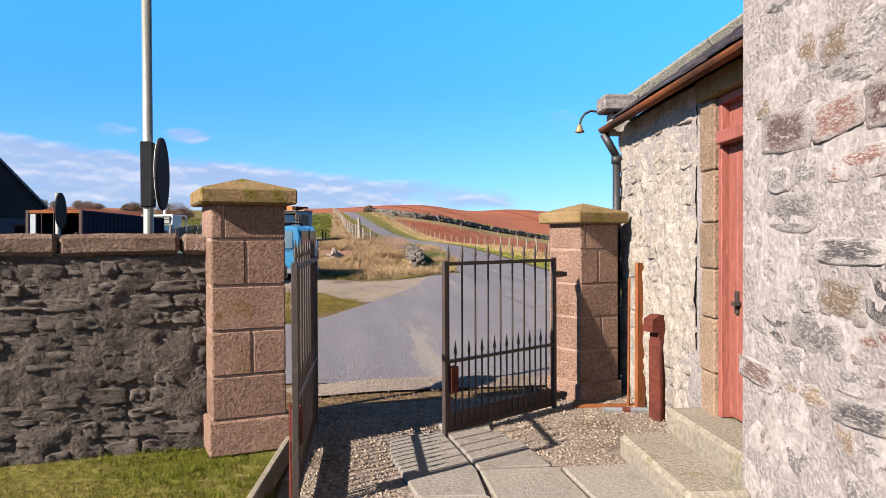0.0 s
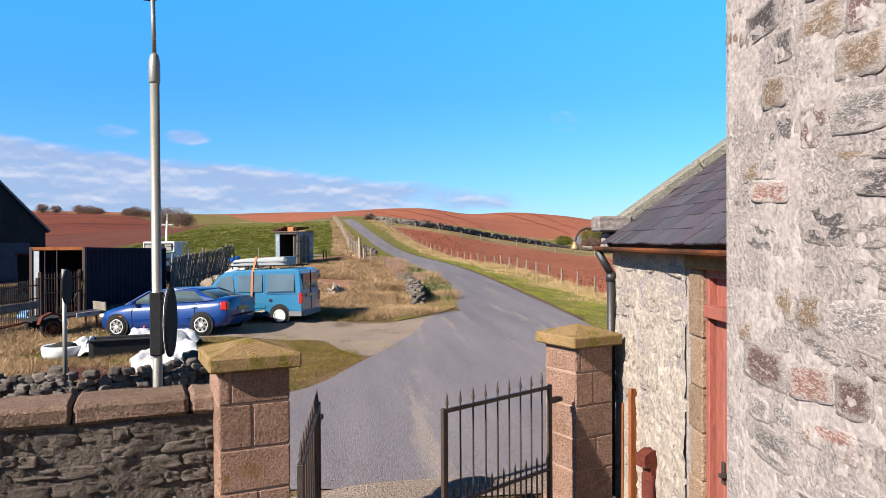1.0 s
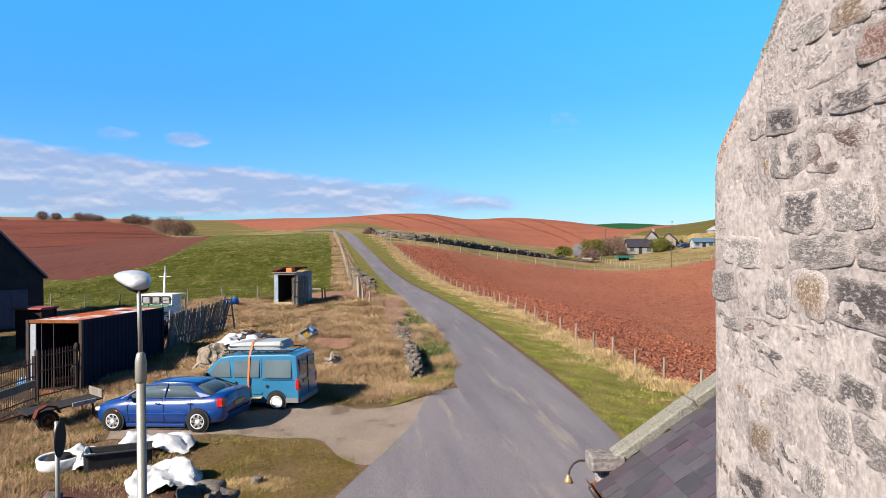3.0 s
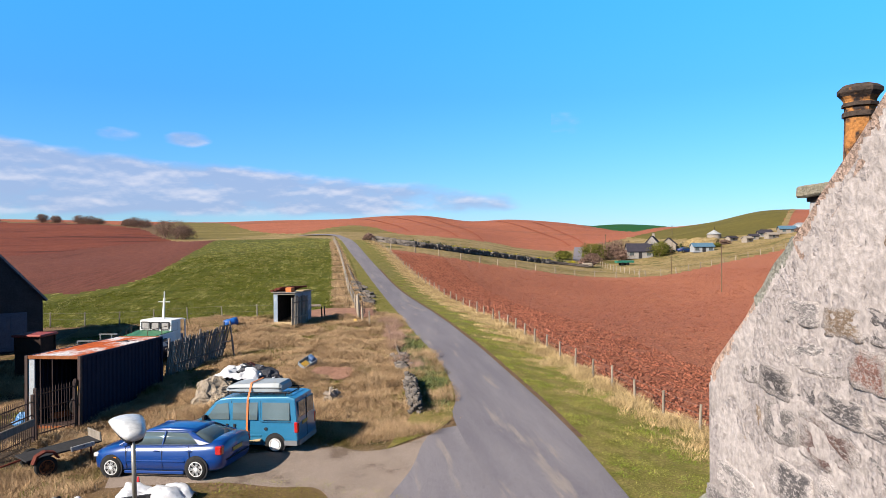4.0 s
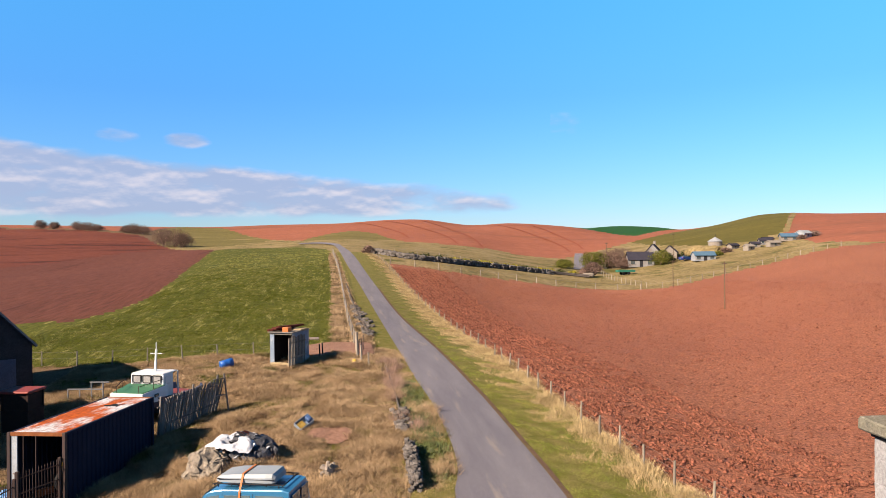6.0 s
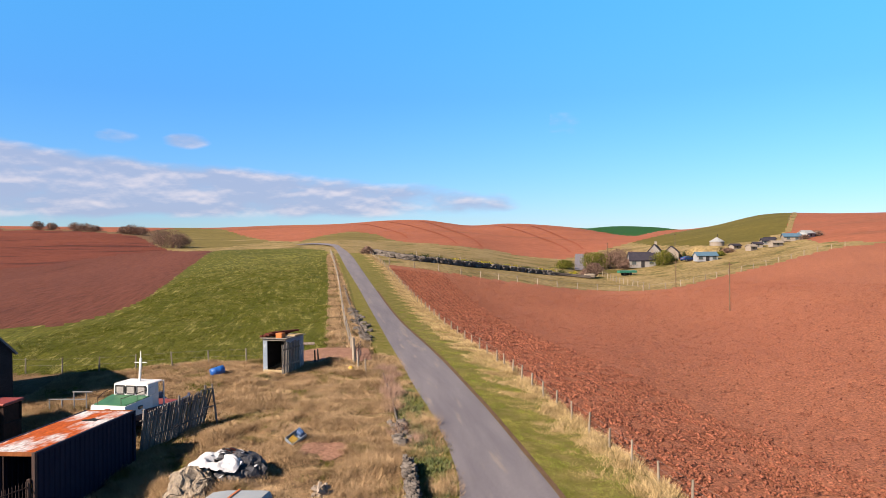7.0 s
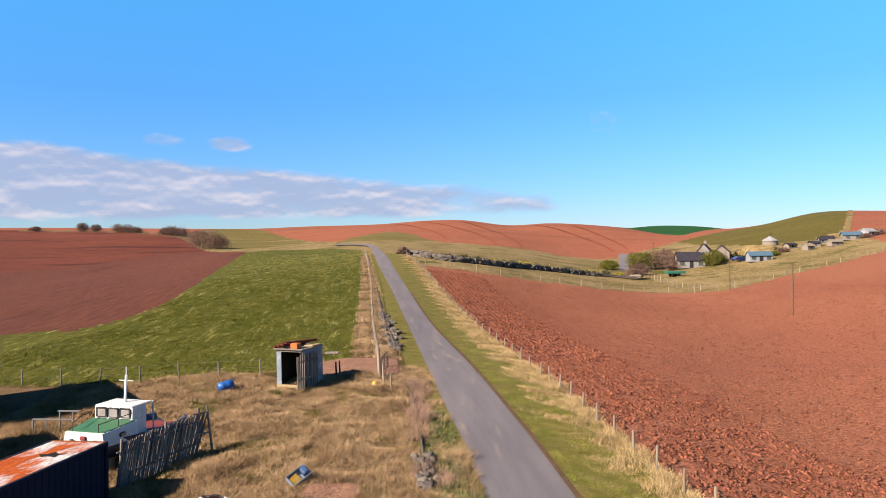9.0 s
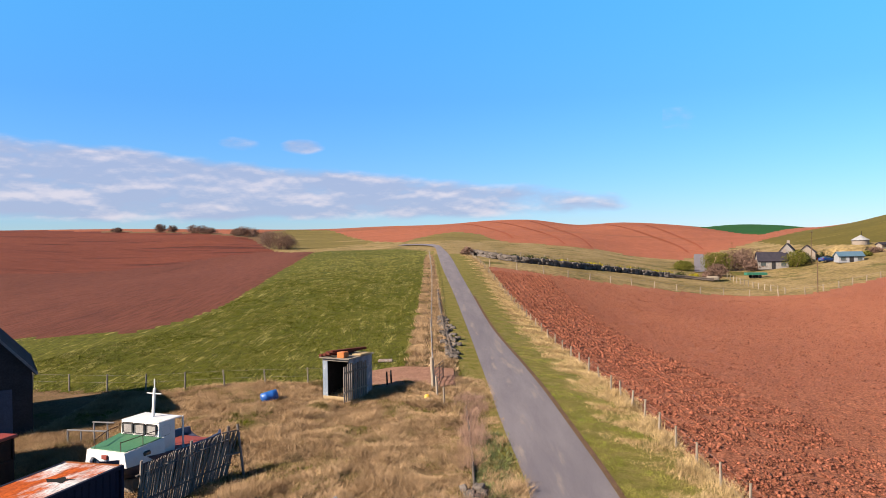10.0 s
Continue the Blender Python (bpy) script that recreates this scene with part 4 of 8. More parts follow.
part("latch", box(box(bmesh.new(), (0.03, -2.68, 1.08), (0.055, -2.64, 1.24), 0.004), (-0.01, -2.71, 1.14), (0.055, -2.68, 1.17), 0.004), IRON, door, "iron thumb latch")
for lo, hi in (((0.0, -2.5, 0.32), (0.14, -2.445, 2.62)), ((0.0, -3.29, 0.32), (0.14, -3.23, 2.62)), ((-0.04, -3.23, 2.27), (0.16, -2.5, 2.36)), ((0.0, -3.23, 2.56), (0.14, -2.5, 2.62))):
    part("door_frame", box(bmesh.new(), lo, hi, 0.006), REDPAINT, out)
part("fanlight", box(bmesh.new(), (0.06, -3.23, 2.36), (0.08, -2.5, 2.56)), REDPAINT, out, "boarded panel over the door")
bm = bmesh.new()
GUT = mat("rusty_gutter", (0.165, 0.055, 0.022), (0.035, 0.022, 0.017), 1.6, 0.8, 0.4, 30, vary=0.3, contrast=0.12)
prof = [(-0.195 + 0.05 * math.cos(math.pi + math.pi * k / 8), 2.775 + 0.05 * math.sin(math.pi + math.pi * k / 8)) for k in range(9)]
prof += [(-0.195 + 0.042 * math.cos(-math.pi * k / 8), 2.775 + 0.042 * math.sin(-math.pi * k / 8)) for k in range(9)]
part("gutter", prism(bm, prof, "y", -3.5, 0.02), GUT, out, "rust-red half-round gutter")
bm = rod(bmesh.new(), (-0.06, -0.03, 0.0), (-0.06, -0.03, 2.50), 0.042, n=12)
rod(bm, (-0.06, -0.03, 2.48), (-0.2, -0.03, 2.72), 0.042, n=12)
rod(bm, (-0.06, -0.03, 2.40), (-0.06, -0.03, 2.48), 0.055, n=12)
rod(bm, (-0.06, -0.03, 1.2), (-0.06, -0.03, 1.27), 0.055, n=12)
BLACK = mat("black_paint", (0.0136, 0.0136, 0.0161), (0.0217, 0.0217, 0.0248), 4, 0.5, 0.2, 40)
part("downpipe", bm, BLACK, out, "black cast-iron downpipe", True)


def tube(bm, pts, r, n=8):
    for p, q in zip(pts, pts[1:]):
        rod(bm, p, q, r, n=n)
    return bm


lamp = thing("wall_lamp", pose(2.83, 7.24, 2.95), "small swan-neck lamp with a brass bell under the eaves", "lamp")
arc = [(0.02, 0, -0.01), (-0.08, 0, 0.02), (-0.16, 0, 0.025), (-0.22, 0, -0.005), (-0.262, 0, -0.06), (-0.28, 0, -0.13)]
part("arm", tube(bmesh.new(), arc, 0.012), IRON, lamp)
BRASS = mat("weathered_brass", (0.248, 0.174, 0.0868), (0.186, 0.136, 0.0744), 12, 0.5, 0.2, 40, metal=0.3)
part("bell", lathe(bmesh.new(), [(0.015, 0.0), (0.03, -0.03), (0.04, -0.06), (0.055, -0.085), (0.02, -0.095)], 16, Matrix.Translation((-0.28, 0, -0.12))), BRASS, lamp, "brass bell shade", True)

# steps and paving
STEP = mat("step_stone", (0.235, 0.205, 0.165), (0.175, 0.155, 0.125), 3, 0.9, 0.8, 30, patch=(0.135, 0.118, 0.06), patch_at=0.58, patch_scale=4, vary=0.3)
st = thing("doorstep", pose(2.34, 4.45, 0, 0, 0, -5), "two worn stone doorsteps at the red door", "steps")
for lo, hi in (((-0.33, -0.75, -0.05), (0.07, 0.5, 0.155)), ((0.07, -0.75, -0.05), (0.68, 0.62, 0.315))):
    bm = box(bmesh.new(), lo, hi, 0.03)
    part("step", bm, STEP, st)
FLAG = mat("flagstone", (0.223, 0.198, 0.174), (0.174, 0.155, 0.136), 1.5, 0.88, 0.6, 30, patch=(0.136, 0.121, 0.105), patch_at=0.58, patch_scale=3, island=0.12, vary=0.22)
path = thing("pavement", pose(0, 0, 0), "worn flagstone path to the gateway", "path", kind="structure")
for poly in ([(0.47, 4.3), (0.90, 4.25), (0.93, 4.74), (0.83, 5.72), (0.40, 5.62), (0.36, 5.2)], [(0.45, 3.0), (0.90, 3.0), (0.91, 4.23), (0.48, 4.28)], [(0.95, 4.76), (1.46, 4.74), (1.40, 5.3), (1.22, 5.75), (0.86, 5.74)],
             [(0.93, 3.0), (1.52, 3.0), (1.50, 4.71), (0.95, 4.73)], [(1.54, 3.0), (1.98, 3.0), (2.02, 4.1), (2.08, 4.67), (1.53, 4.70)], [(0.86, 5.76), (1.25, 5.78), (1.30, 6.1), (0.84, 6.0)]):
    bm = prism(bmesh.new(), poly, "z", -0.05, 0.02 + rng.uniform(0, 0.006))
    bevel(bm, list(bm.verts), 0.008)
    part("flagstone", bm, FLAG, path)
drape("gravel_path", [(-0.42, 2.5), (-0.40, 4.4), (-0.34, 5.6), (-0.3, 6.9)], [(3.0, 2.5), (3.0, 4.4), (3.0, 5.6), (3.0, 7.2)], 30, 20, GRAVEL, "coarse gravel of the gateway", lift=0.008)
drape("gateway_earth", [(-0.45, 7.25), (0.5, 7.45), (2.4, 7.4), (3.2, 7.2)], [(-0.6, 7.75), (0.5, 8.1), (2.4, 8.0), (3.4, 7.7)], 24, 8, GRAVEL, "pinkish grit strewn along the gateway edge", lift=0.026)
drape("lawn", [(-0.46, 2.2), (-0.48, 4.3), (-0.40, 5.3), (-0.42, 5.62)], [(-7, 1.0), (-7, 3.0), (-7, 4.2), (-7, 4.5)], 30, 30, LAWN, "mown lawn in front of the boundary wall", lift=0.05)
solid("edging", box(bmesh.new(), (-0.02, -2.6, -0.06), (0.03, 0, 0.13), 0.01), STEP, "thin stone edging beside the lawn", "kerb", pose(-0.37, 5.55, 0, 0, 0, -6.0), "structure")

# loose things by the outbuilding
RUSTBRIGHT = mat("bright_rust", (0.205, 0.0744, 0.0279), (0.136, 0.0434, 0.0186), 5, 0.85, 0.5, 30, vary=0.25, stretch=(1, 1, 0.3))
solid("rusty_plank", box(bmesh.new(), (-0.05, -0.02, 0), (0.05, 0.02, 1.40), 0.004), RUSTBRIGHT, "rust-red steel plank leaning on the wall", "plank", pose(2.80, 6.28, -0.02, -4, 4, 20))
solid("rusty_rod", rod(bmesh.new(), (0, 0, 0), (0.03, 0.05, 1.25), 0.012), RUSTBRIGHT, "thin rusty rod leaning beside the plank", "rod", pose(2.72, 6.36, -0.02))
IRONOLD = mat("old_red_iron", (0.105, 0.0279, 0.0186), (0.0558, 0.0186, 0.0149), 6, 0.85, 0.8, 24, vary=0.3, patch=(0.174, 0.0744, 0.0434), patch_at=0.66, patch_scale=8)
io = thing("iron_post", pose(2.80, 5.86, -0.01, 0, 0, 15), "corroded dark red iron post with a hooked head", "post")
part("shaft", prism(bmesh.new(), [(-0.06, 0.0), (0.08, 0.0), (0.075, 0.88), (0.06, 0.94), (-0.05, 0.95), (-0.13, 0.91), (-0.135, 0.80), (-0.06, 0.79)], "y", -0.06, 0.06), IRONOLD, io)
part("flange", box(bmesh.new(), (-0.065, -0.075, 0.0), (-0.03, 0.075, 0.72), 0.006), IRONOLD, io)
for x, y, a in ((2.86, 5.55, 0), (2.98, 5.36, 8)):
    b = thing("iron_bolt", pose(x, y, 0.0, 0, a, 0), "short rusty iron bolt set in the ground", "bolt", "rusty bolts by the step")
    part("shank", rod(bmesh.new(), (0, 0, 0), (0, 0, 0.19), 0.016), IRONOLD, b)
    part("head", lathe(bmesh.new(), [(0.018, 0.17), (0.032, 0.18), (0.032, 0.215), (0.02, 0.225)], 10), IRONOLD, b)
GREYP = mat("grey_pipe", (0.136, 0.143, 0.155), (0.0992, 0.0992, 0.105), 5, 0.6, 0.2, 30)
pp = solid("scrap_pipe", rod(bmesh.new(), (0, 0, 0.03), (0.42, -0.12, 0.035), 0.03), GREYP, "grey scrap pipe lying at the wall foot", "pipe", pose(2.42, 6.25, -0.02))
part("band", rod(bmesh.new(), (0.17, -0.05, 0.032), (0.24, -0.07, 0.033), 0.032), IRONOLD, pp, "dull red band")
solid("scrap_bar", box(bmesh.new(), (-0.3, -0.04, 0), (0.3, 0.04, 0.03), 0.004), RUSTBRIGHT, "rusty flat bar lying on the gravel", "bar", pose(2.5, 6.42, -0.01, 0, 0, -8))

# hinges and latch box of the gates
for g, w in ((g1, 1.42), (g2, 1.70)):
    for z in (0.12, 1.28):
        part("hinge", box(box(bmesh.new(), (-0.13, -0.022, z), (0.0, 0.022, z + 0.055), 0.006), (-0.17, -0.035, z + 0.005), (-0.12, 0.035, z + 0.05), 0.008), GATEIRON, g, "forged iron hinge")
    part("lock_box", box(bmesh.new(), (w - 0.13, -0.03, 0.38), (w - 0.04, 0.03, 0.60), 0.006), IRONOLD, g, "red-rusted lock box")
    part("drop_bolt", rod(bmesh.new(), (w - 0.075, -0.035, 0.02), (w - 0.075, -0.035, 0.62), 0.014), IRONOLD, g)
    # added dark strip: stands for shaded ground behind the lower bars
    shade_strip = part("lower_plate", box(bmesh.new(), (0.03, -0.006, 0.09), (w - 0.05, -0.002, 0.22)), GATEIRON, g)

# ---- lamp post and road signs ----
GALV = mat("galvanised_steel", (0.236, 0.229, 0.205), (0.192, 0.186, 0.167), 3, 0.5, 0.15, 60, metal=0.5, vary=0.12)
GLASSY = mat("lamp_bowl", (0.36, 0.37, 0.385), (0.30, 0.31, 0.325), 4, 0.35, 0, 20, coat=0.3)
SIGNBACK = mat("sign_back", (0.0136, 0.0143, 0.0161), (0.0186, 0.0186, 0.0205), 3, 0.85, 0.1, 50)
SIGNFACE = mat("sign_face", (0.576, 0.592, 0.608), (0.528, 0.544, 0.56), 3, 0.4, 0.05, 50)
lp = thing("street_lamp", pose(-1.56, 6.12, 0), "grey steel street lamp behind the boundary wall", "street lamp")
part("pole", lathe(bmesh.new(), [(0.058, 0.0), (0.050, 0.9), (0.041, 1.0), (0.039, 4.30)], 16), GALV, lp, smooth=True)
part("collar", lathe(bmesh.new(), [(0.040, 4.20), (0.047, 4.22), (0.047, 4.38), (0.036, 4.44), (0.022, 4.46)], 16), GALV, lp, smooth=True)
part("neck", rod(bmesh.new(), (0, 0, 4.44), (-0.01, 0, 5.02), 0.019, n=12), GALV, lp, smooth=True)
hd = bmesh.new()
stn = [(0.05, 0.05, 0.03), (0.02, 0.085, 0.05), (-0.10, 0.115, 0.065), (-0.26, 0.140, 0.062), (-0.36, 0.145, 0.05), (-0.40, 0.12, 0.03), (-0.41, 0.06, 0.012)]
rings = []
for x, w, h in stn:
    rings.append([hd.verts.new((x, w * math.cos(a), 5.02 + h * math.sin(a))) for a in np.linspace(0, 2 * math.pi, 17)[:-1]])
for a, b in zip(rings, rings[1:]):
    for k in range(16):
        hd.faces.new((a[k], a[(k + 1) % 16], b[(k + 1) % 16], b[k]))
hd.faces.new(rings[0]), hd.faces.new(rings[-1][::-1])
part("lantern", hd, GLASSY, lp, "pale grey lantern head", True, pose(0, 0, 5.035, 0, 0, -64) @ pose(0, 0, 0, 0, 9, 0) @ pose(0, 0, -5.02))
bowl = bmesh.new()
rings = [[bowl.verts.new((x, w * 0.84 * math.cos(a), 4.985 + h * 0.85 * math.sin(a))) for a in np.linspace(0, 2 * math.pi, 17)[:-1]] for x, w, h in stn[1:-1]]
for a, b in zip(rings, rings[1:]):
    for k in range(16):
        bowl.faces.new((a[k], a[(k + 1) % 16], b[(k + 1) % 16], b[k]))
bowl.faces.new(rings[0]), bowl.faces.new(rings[-1][::-1])
part("bowl", bowl, SIGNBACK, lp, "dark lamp bowl", True, pose(0, 0, 5.035, 0, 0, -64) @ pose(0, 0, 0, 0, 9, 0) @ pose(0, 0, -5.02))
sg = part("round_sign", lathe(bmesh.new(), [(0.30, -0.012), (0.305, 0), (0.30, 0.012)], 40, pose(0.10, 0.05, 2.16, 90, 0, 94)), SIGNBACK, lp, "round road sign seen from its black back")
part("sign_front", lathe(bmesh.new(), [(0.29, 0.013), (0.292, 0.016), (0.28, 0.018)], 40, pose(0.10, 0.05, 2.16, 90, 0, 94) @ pose(0, 0, -0.03)), SIGNFACE, sg, "pale sign front")
part("bracket", box(box(bmesh.new(), (-0.05, -0.05, 2.36), (0.09, 0.05, 2.40), 0.004), (-0.05, -0.05, 1.94), (0.09, 0.05, 1.98), 0.004), SIGNBACK, lp)
part("control_box", box(bmesh.new(), (-0.048, -0.06, 1.88), (0.048, 0.06, 2.42), 0.01), SIGNBACK, lp, "black box strapped to the pole")
sp = thing("road_sign", pose(-4.62, 12.5, ground_z(-4.62, 12.5)), "small road sign on a grey post, turned edge-on", "sign")
part("post", rod(bmesh.new(), (0, 0, 0), (0, 0, 2.35), 0.038, n=12), GALV, sp, smooth=True)
part("plate", lathe(bmesh.new(), [(0.30, -0.01), (0.303, 0), (0.30, 0.01)], 32, pose(0.05, 0, 2.05, 90, 0, 95)), SIGNBACK, sp, "dark back of the sign plate")
part("plate_front", lathe(bmesh.new(), [(0.29, 0.011), (0.28, 0.016)], 32, pose(0.05, 0, 2.05, 90, 0, 95) @ pose(0, 0, -0.03)), SIGNFACE, sp, "pale sign front")

# ---- vehicles ----
BLUECAR = mat("blue_car_paint", (0.002, 0.030, 0.150), (0.002, 0.026, 0.130), 1.0, 0.3, 0.0, 30, coat=0.6, vary=0.05, metal=0.0)
BLUEVAN = mat("teal_van_paint", (0.022, 0.135, 0.250), (0.018, 0.118, 0.222), 1.0, 0.28, 0.0, 30, coat=0.8, vary=0.06, metal=0.15)
GLASS = mat("tinted_glass", (0.035, 0.05, 0.055), (0.05, 0.066, 0.07), 2.0, 0.03, 0.0, 30, vary=0.1, coat=0.5)
# opaque panes; lighter base colour stands for reflected sky and see-through
SKYGLASS = mat("reflection_pale_glass", (0.085, 0.115, 0.125), (0.05, 0.07, 0.078), 1.2, 0.04, 0.0, 30, vary=0.1, coat=0.5)
RUBBER = mat("tyre_rubber", (0.0124, 0.0124, 0.0124), (0.0186, 0.0186, 0.0186), 8, 0.85, 0.3, 60)
ALLOY = mat("alloy_rim", (0.50, 0.50, 0.50), (0.42, 0.42, 0.43), 6, 0.45, 0.0, 30, metal=0.0, vary=0.1)
REDLENS = mat("red_lens", (0.336, 0.012, 0.0096), (0.272, 0.0096, 0.008), 6, 0.2, 0.0, 30, coat=0.8)
CLEAR = mat("clear_lens", (0.48, 0.48, 0.464), (0.4, 0.4, 0.4), 6, 0.15, 0.0, 30, coat=0.8)
AMBER = mat("amber_lens", (0.6, 0.176, 0.016), (0.52, 0.144, 0.016), 6, 0.25, 0.0, 30, coat=0.6)
PLASTIC = mat("dark_plastic", (0.0186, 0.0186, 0.0205), (0.0279, 0.0279, 0.0298), 6, 0.88, 0.1, 40)
PLATE = mat("yellow_plate", (0.341, 0.223, 0.031), (0.298, 0.198, 0.031), 6, 0.5, 0.0, 40)


def wheel(parent, x, y, r, side, spokes, rim_mat=ALLOY, w=0.10):
    """A wheel whose outer face looks to side * y."""
    m = pose(x, y, r, 90 * -side, 0, 0)
    wh = part("wheel", lathe(bmesh.new(), [(r * 0.6, -w), (r * 0.93, -w), (r, -w * 0.7), (r, w * 0.7), (r * 0.93, w), (r * 0.66, w)], 28, m), RUBBER, parent, "black tyre", True)
    bm = lathe(bmesh.new(), [(r * 0.64, w * 0.2), (r * 0.68, w * 1.02), (r * 0.60, w * 1.0), (r * 0.57, w * 0.5), (0.02, w * 0.45)], 28, m)
    part("rim", bm, rim_mat, wh, "", True)
    bm = bmesh.new()
    for k in range(spokes):
        a = 2 * math.pi * k / spokes
        box(bm, (0.03, -0.045, w * 0.75), (r * 0.64, 0.045, w * 1.0), 0.006, m @ pose(0, 0, 0, 0, 0, math.degrees(a)))
    lathe(bm, [(0.06, w * 0.7), (0.06, w * 1.05), (0.03, w * 1.1)], 14, m)
    part("spokes", bm, rim_mat, wh, "silver alloy spokes")
    return wh


def section_loft(bm, stations):
    """stations: lists of (x, y, z) rings of one length, closed and capped."""
    rings = [[bm.verts.new(p) for p in ring] for ring in stations]
    n = len(rings[0])
    for a, b in zip(rings, rings[1:]):
        for k in range(n):
            bm.faces.new((a[k], a[(k + 1) % n], b[(k + 1) % n], b[k]))
    bm.faces.new(rings[0]), bm.faces.new(rings[-1][::-1])
    return bm


def ring_body(x, hw, zb, zt, round_top=0.05):
    z1 = zb + (zt - zb) * 0.45
    half = [(hw * 0.80, zb), (hw * 0.97, zb + 0.08), (hw, z1), (hw * 0.985, zb + (zt - zb) * 0.75), (hw * 0.90, zt - 0.01), (hw * 0.6, zt + round_top * 0.7), (hw * 0.2, zt + round_top)]
    return [(x, y, z) for y, z in half] + [(x, -y, z) for y, z in reversed(half)]


saloon = thing("car", pose(-4.58, 20.62, 0.30, 0, 2.2, 159.8) @ Matrix.Diagonal((0.95, 0.95, 0.94, 1)), "shiny dark blue saloon car parked on the gravel", "car")
bm = section_loft(bmesh.new(), [ring_body(*s) for s in ((2.13, 0.42, 0.30, 0.52), (2.08, 0.60, 0.22, 0.64), (1.94, 0.76, 0.19, 0.73), (1.65, 0.86, 0.18, 0.81), (1.2, 0.90, 0.18, 0.90), (0.95, 0.90, 0.18, 0.94),
                                                        (0.2, 0.90, 0.18, 0.95), (-0.8, 0.90, 0.18, 0.97), (-1.5, 0.89, 0.19, 1.0), (-1.85, 0.87, 0.22, 1.02), (-2.06, 0.82, 0.28, 1.01), (-2.14, 0.74, 0.36, 0.95))])
part("body", bm, BLUECAR, saloon, smooth=True)


def cabin(parent, stations, paint, glass_label):
    """stations: (x, half width, z) of the roof line over a belt at (half width, z)."""
    bm = section_loft(bmesh.new(), [[(x, w, z0), (x, wt, z1), (x, wt * 0.6, z1 + 0.02), (x, -wt * 0.6, z1 + 0.02), (x, -wt, z1), (x, -w, z0)] for x, w, z0, wt, z1 in stations])
    return part("glasshouse", bm, SKYGLASS, parent, glass_label, True)


cabin(saloon, [(1.12, 0.76, 0.92, 0.75, 0.93), (0.42, 0.80, 0.94, 0.60, 1.28), (0.0, 0.82, 0.95, 0.61, 1.315), (-0.9, 0.82, 0.96, 0.60, 1.30), (-1.18, 0.80, 0.97, 0.585, 1.25), (-1.76, 0.74, 1.0, 0.70, 1.02)], BLUECAR, "car windows with pale sky reflection in their colour")
bm = section_loft(bmesh.new(), [[(x, w, z), (x, w * 0.5, z + h), (x, -w * 0.5, z + h), (x, -w, z), (x, -w * 0.5, z - 0.02), (x, w * 0.5, z - 0.02)] for x, w, z, h in ((0.52, 0.585, 1.265, 0.0), (0.36, 0.60, 1.30, 0.025), (-0.1, 0.615, 1.33, 0.035), (-0.7, 0.608, 1.322, 0.035), (-1.0, 0.595, 1.30, 0.02), (-1.18, 0.575, 1.265, 0.01))])
part("roof", bm, BLUECAR, saloon, smooth=True)
for s in (1, -1):
    bm = bmesh.new()
    for p, q, r in (((1.12, s * 0.78, 0.93), (0.45, s * 0.61, 1.285), 0.03), ((-0.28, s * 0.835, 0.95), (-0.30, s * 0.625, 1.315), 0.022), ((0.45, s * 0.61, 1.295), (-1.1, s * 0.61, 1.285), 0.02), ((1.1, s * 0.80, 0.94), (-1.5, s * 0.84, 0.985), 0.012)):
        rod(bm, p, q, r)
    part("pillar_trim", bm, BLUECAR, saloon)
    bm = bmesh.new()
    quad = ((-0.96, 0.612, 1.305), (-1.16, 0.602, 1.275), (-1.42, 0.70, 1.15), (-1.74, 0.79, 1.02), (-1.44, 0.832, 0.98), (-1.22, 0.735, 1.14))
    a, b = ([bm.verts.new((x, s * (y + o), z)) for x, y, z in quad] for o in (-0.01, 0.016))
    for q in (a, b):
        bm.faces.new((q[0], q[1], q[2], q[5])), bm.faces.new((q[5], q[2], q[3], q[4]))
    for k in range(6):
        bm.faces.new((a[k], a[(k + 1) % 6], b[(k + 1) % 6], b[k]))
    part("rear_pillar", bm, BLUECAR, saloon)
    part("rear_light", box(bmesh.new(), (-2.13, s * 0.58, 0.70), (-1.92, s * 0.87, 0.95), 0.03), REDLENS, saloon, "red rear light cluster")
    part("headlight", box(bmesh.new(), (1.86, s * 0.50, 0.56), (2.05, s * 0.76, 0.69), 0.03), CLEAR, saloon, "clear headlight")
    part("mirror", box(bmesh.new(), (0.70, s * 0.86, 0.95), (0.84, s * 1.03, 1.06), 0.03), BLUECAR, saloon)
    for x, z0, z1 in ((0.86, 0.30, 0.93), (-0.29, 0.28, 0.95), (-1.15, 0.55, 0.97)):
        part("door_gap", box(bmesh.new(), (x, s * 0.893, z0), (x + 0.012, s * 0.904, z1)), PLASTIC, saloon)
    part("rub_strip", box(bmesh.new(), (-1.0, s * 0.895, 0.50), (0.85, s * 0.915, 0.54), 0.006), BLUECAR, saloon)
    for x in (0.0, -1.02):
        part("door_handle", box(bmesh.new(), (x - 0.2, s * 0.885, 0.80), (x - 0.03, s * 0.92, 0.835), 0.01), BLUECAR, saloon)
    part("indicator", box(bmesh.new(), (1.18, s * 0.885, 0.58), (1.28, s * 0.912, 0.62), 0.006), AMBER, saloon, "small amber side indicator")
    part("sill", box(bmesh.new(), (-0.95, s * 0.86, 0.15), (0.95, s * 0.90, 0.24), 0.02), BLUECAR, saloon)
    for x in (1.35, -1.35):
        part("wheel_arch", lathe(bmesh.new(), [(0.36, -0.015), (0.36, 0.015)], 26, pose(x, s * 0.893, 0.33, 90, 0, 0)), PLASTIC, saloon)
        wheel(saloon, x, s * 0.83, 0.315, s, 7)
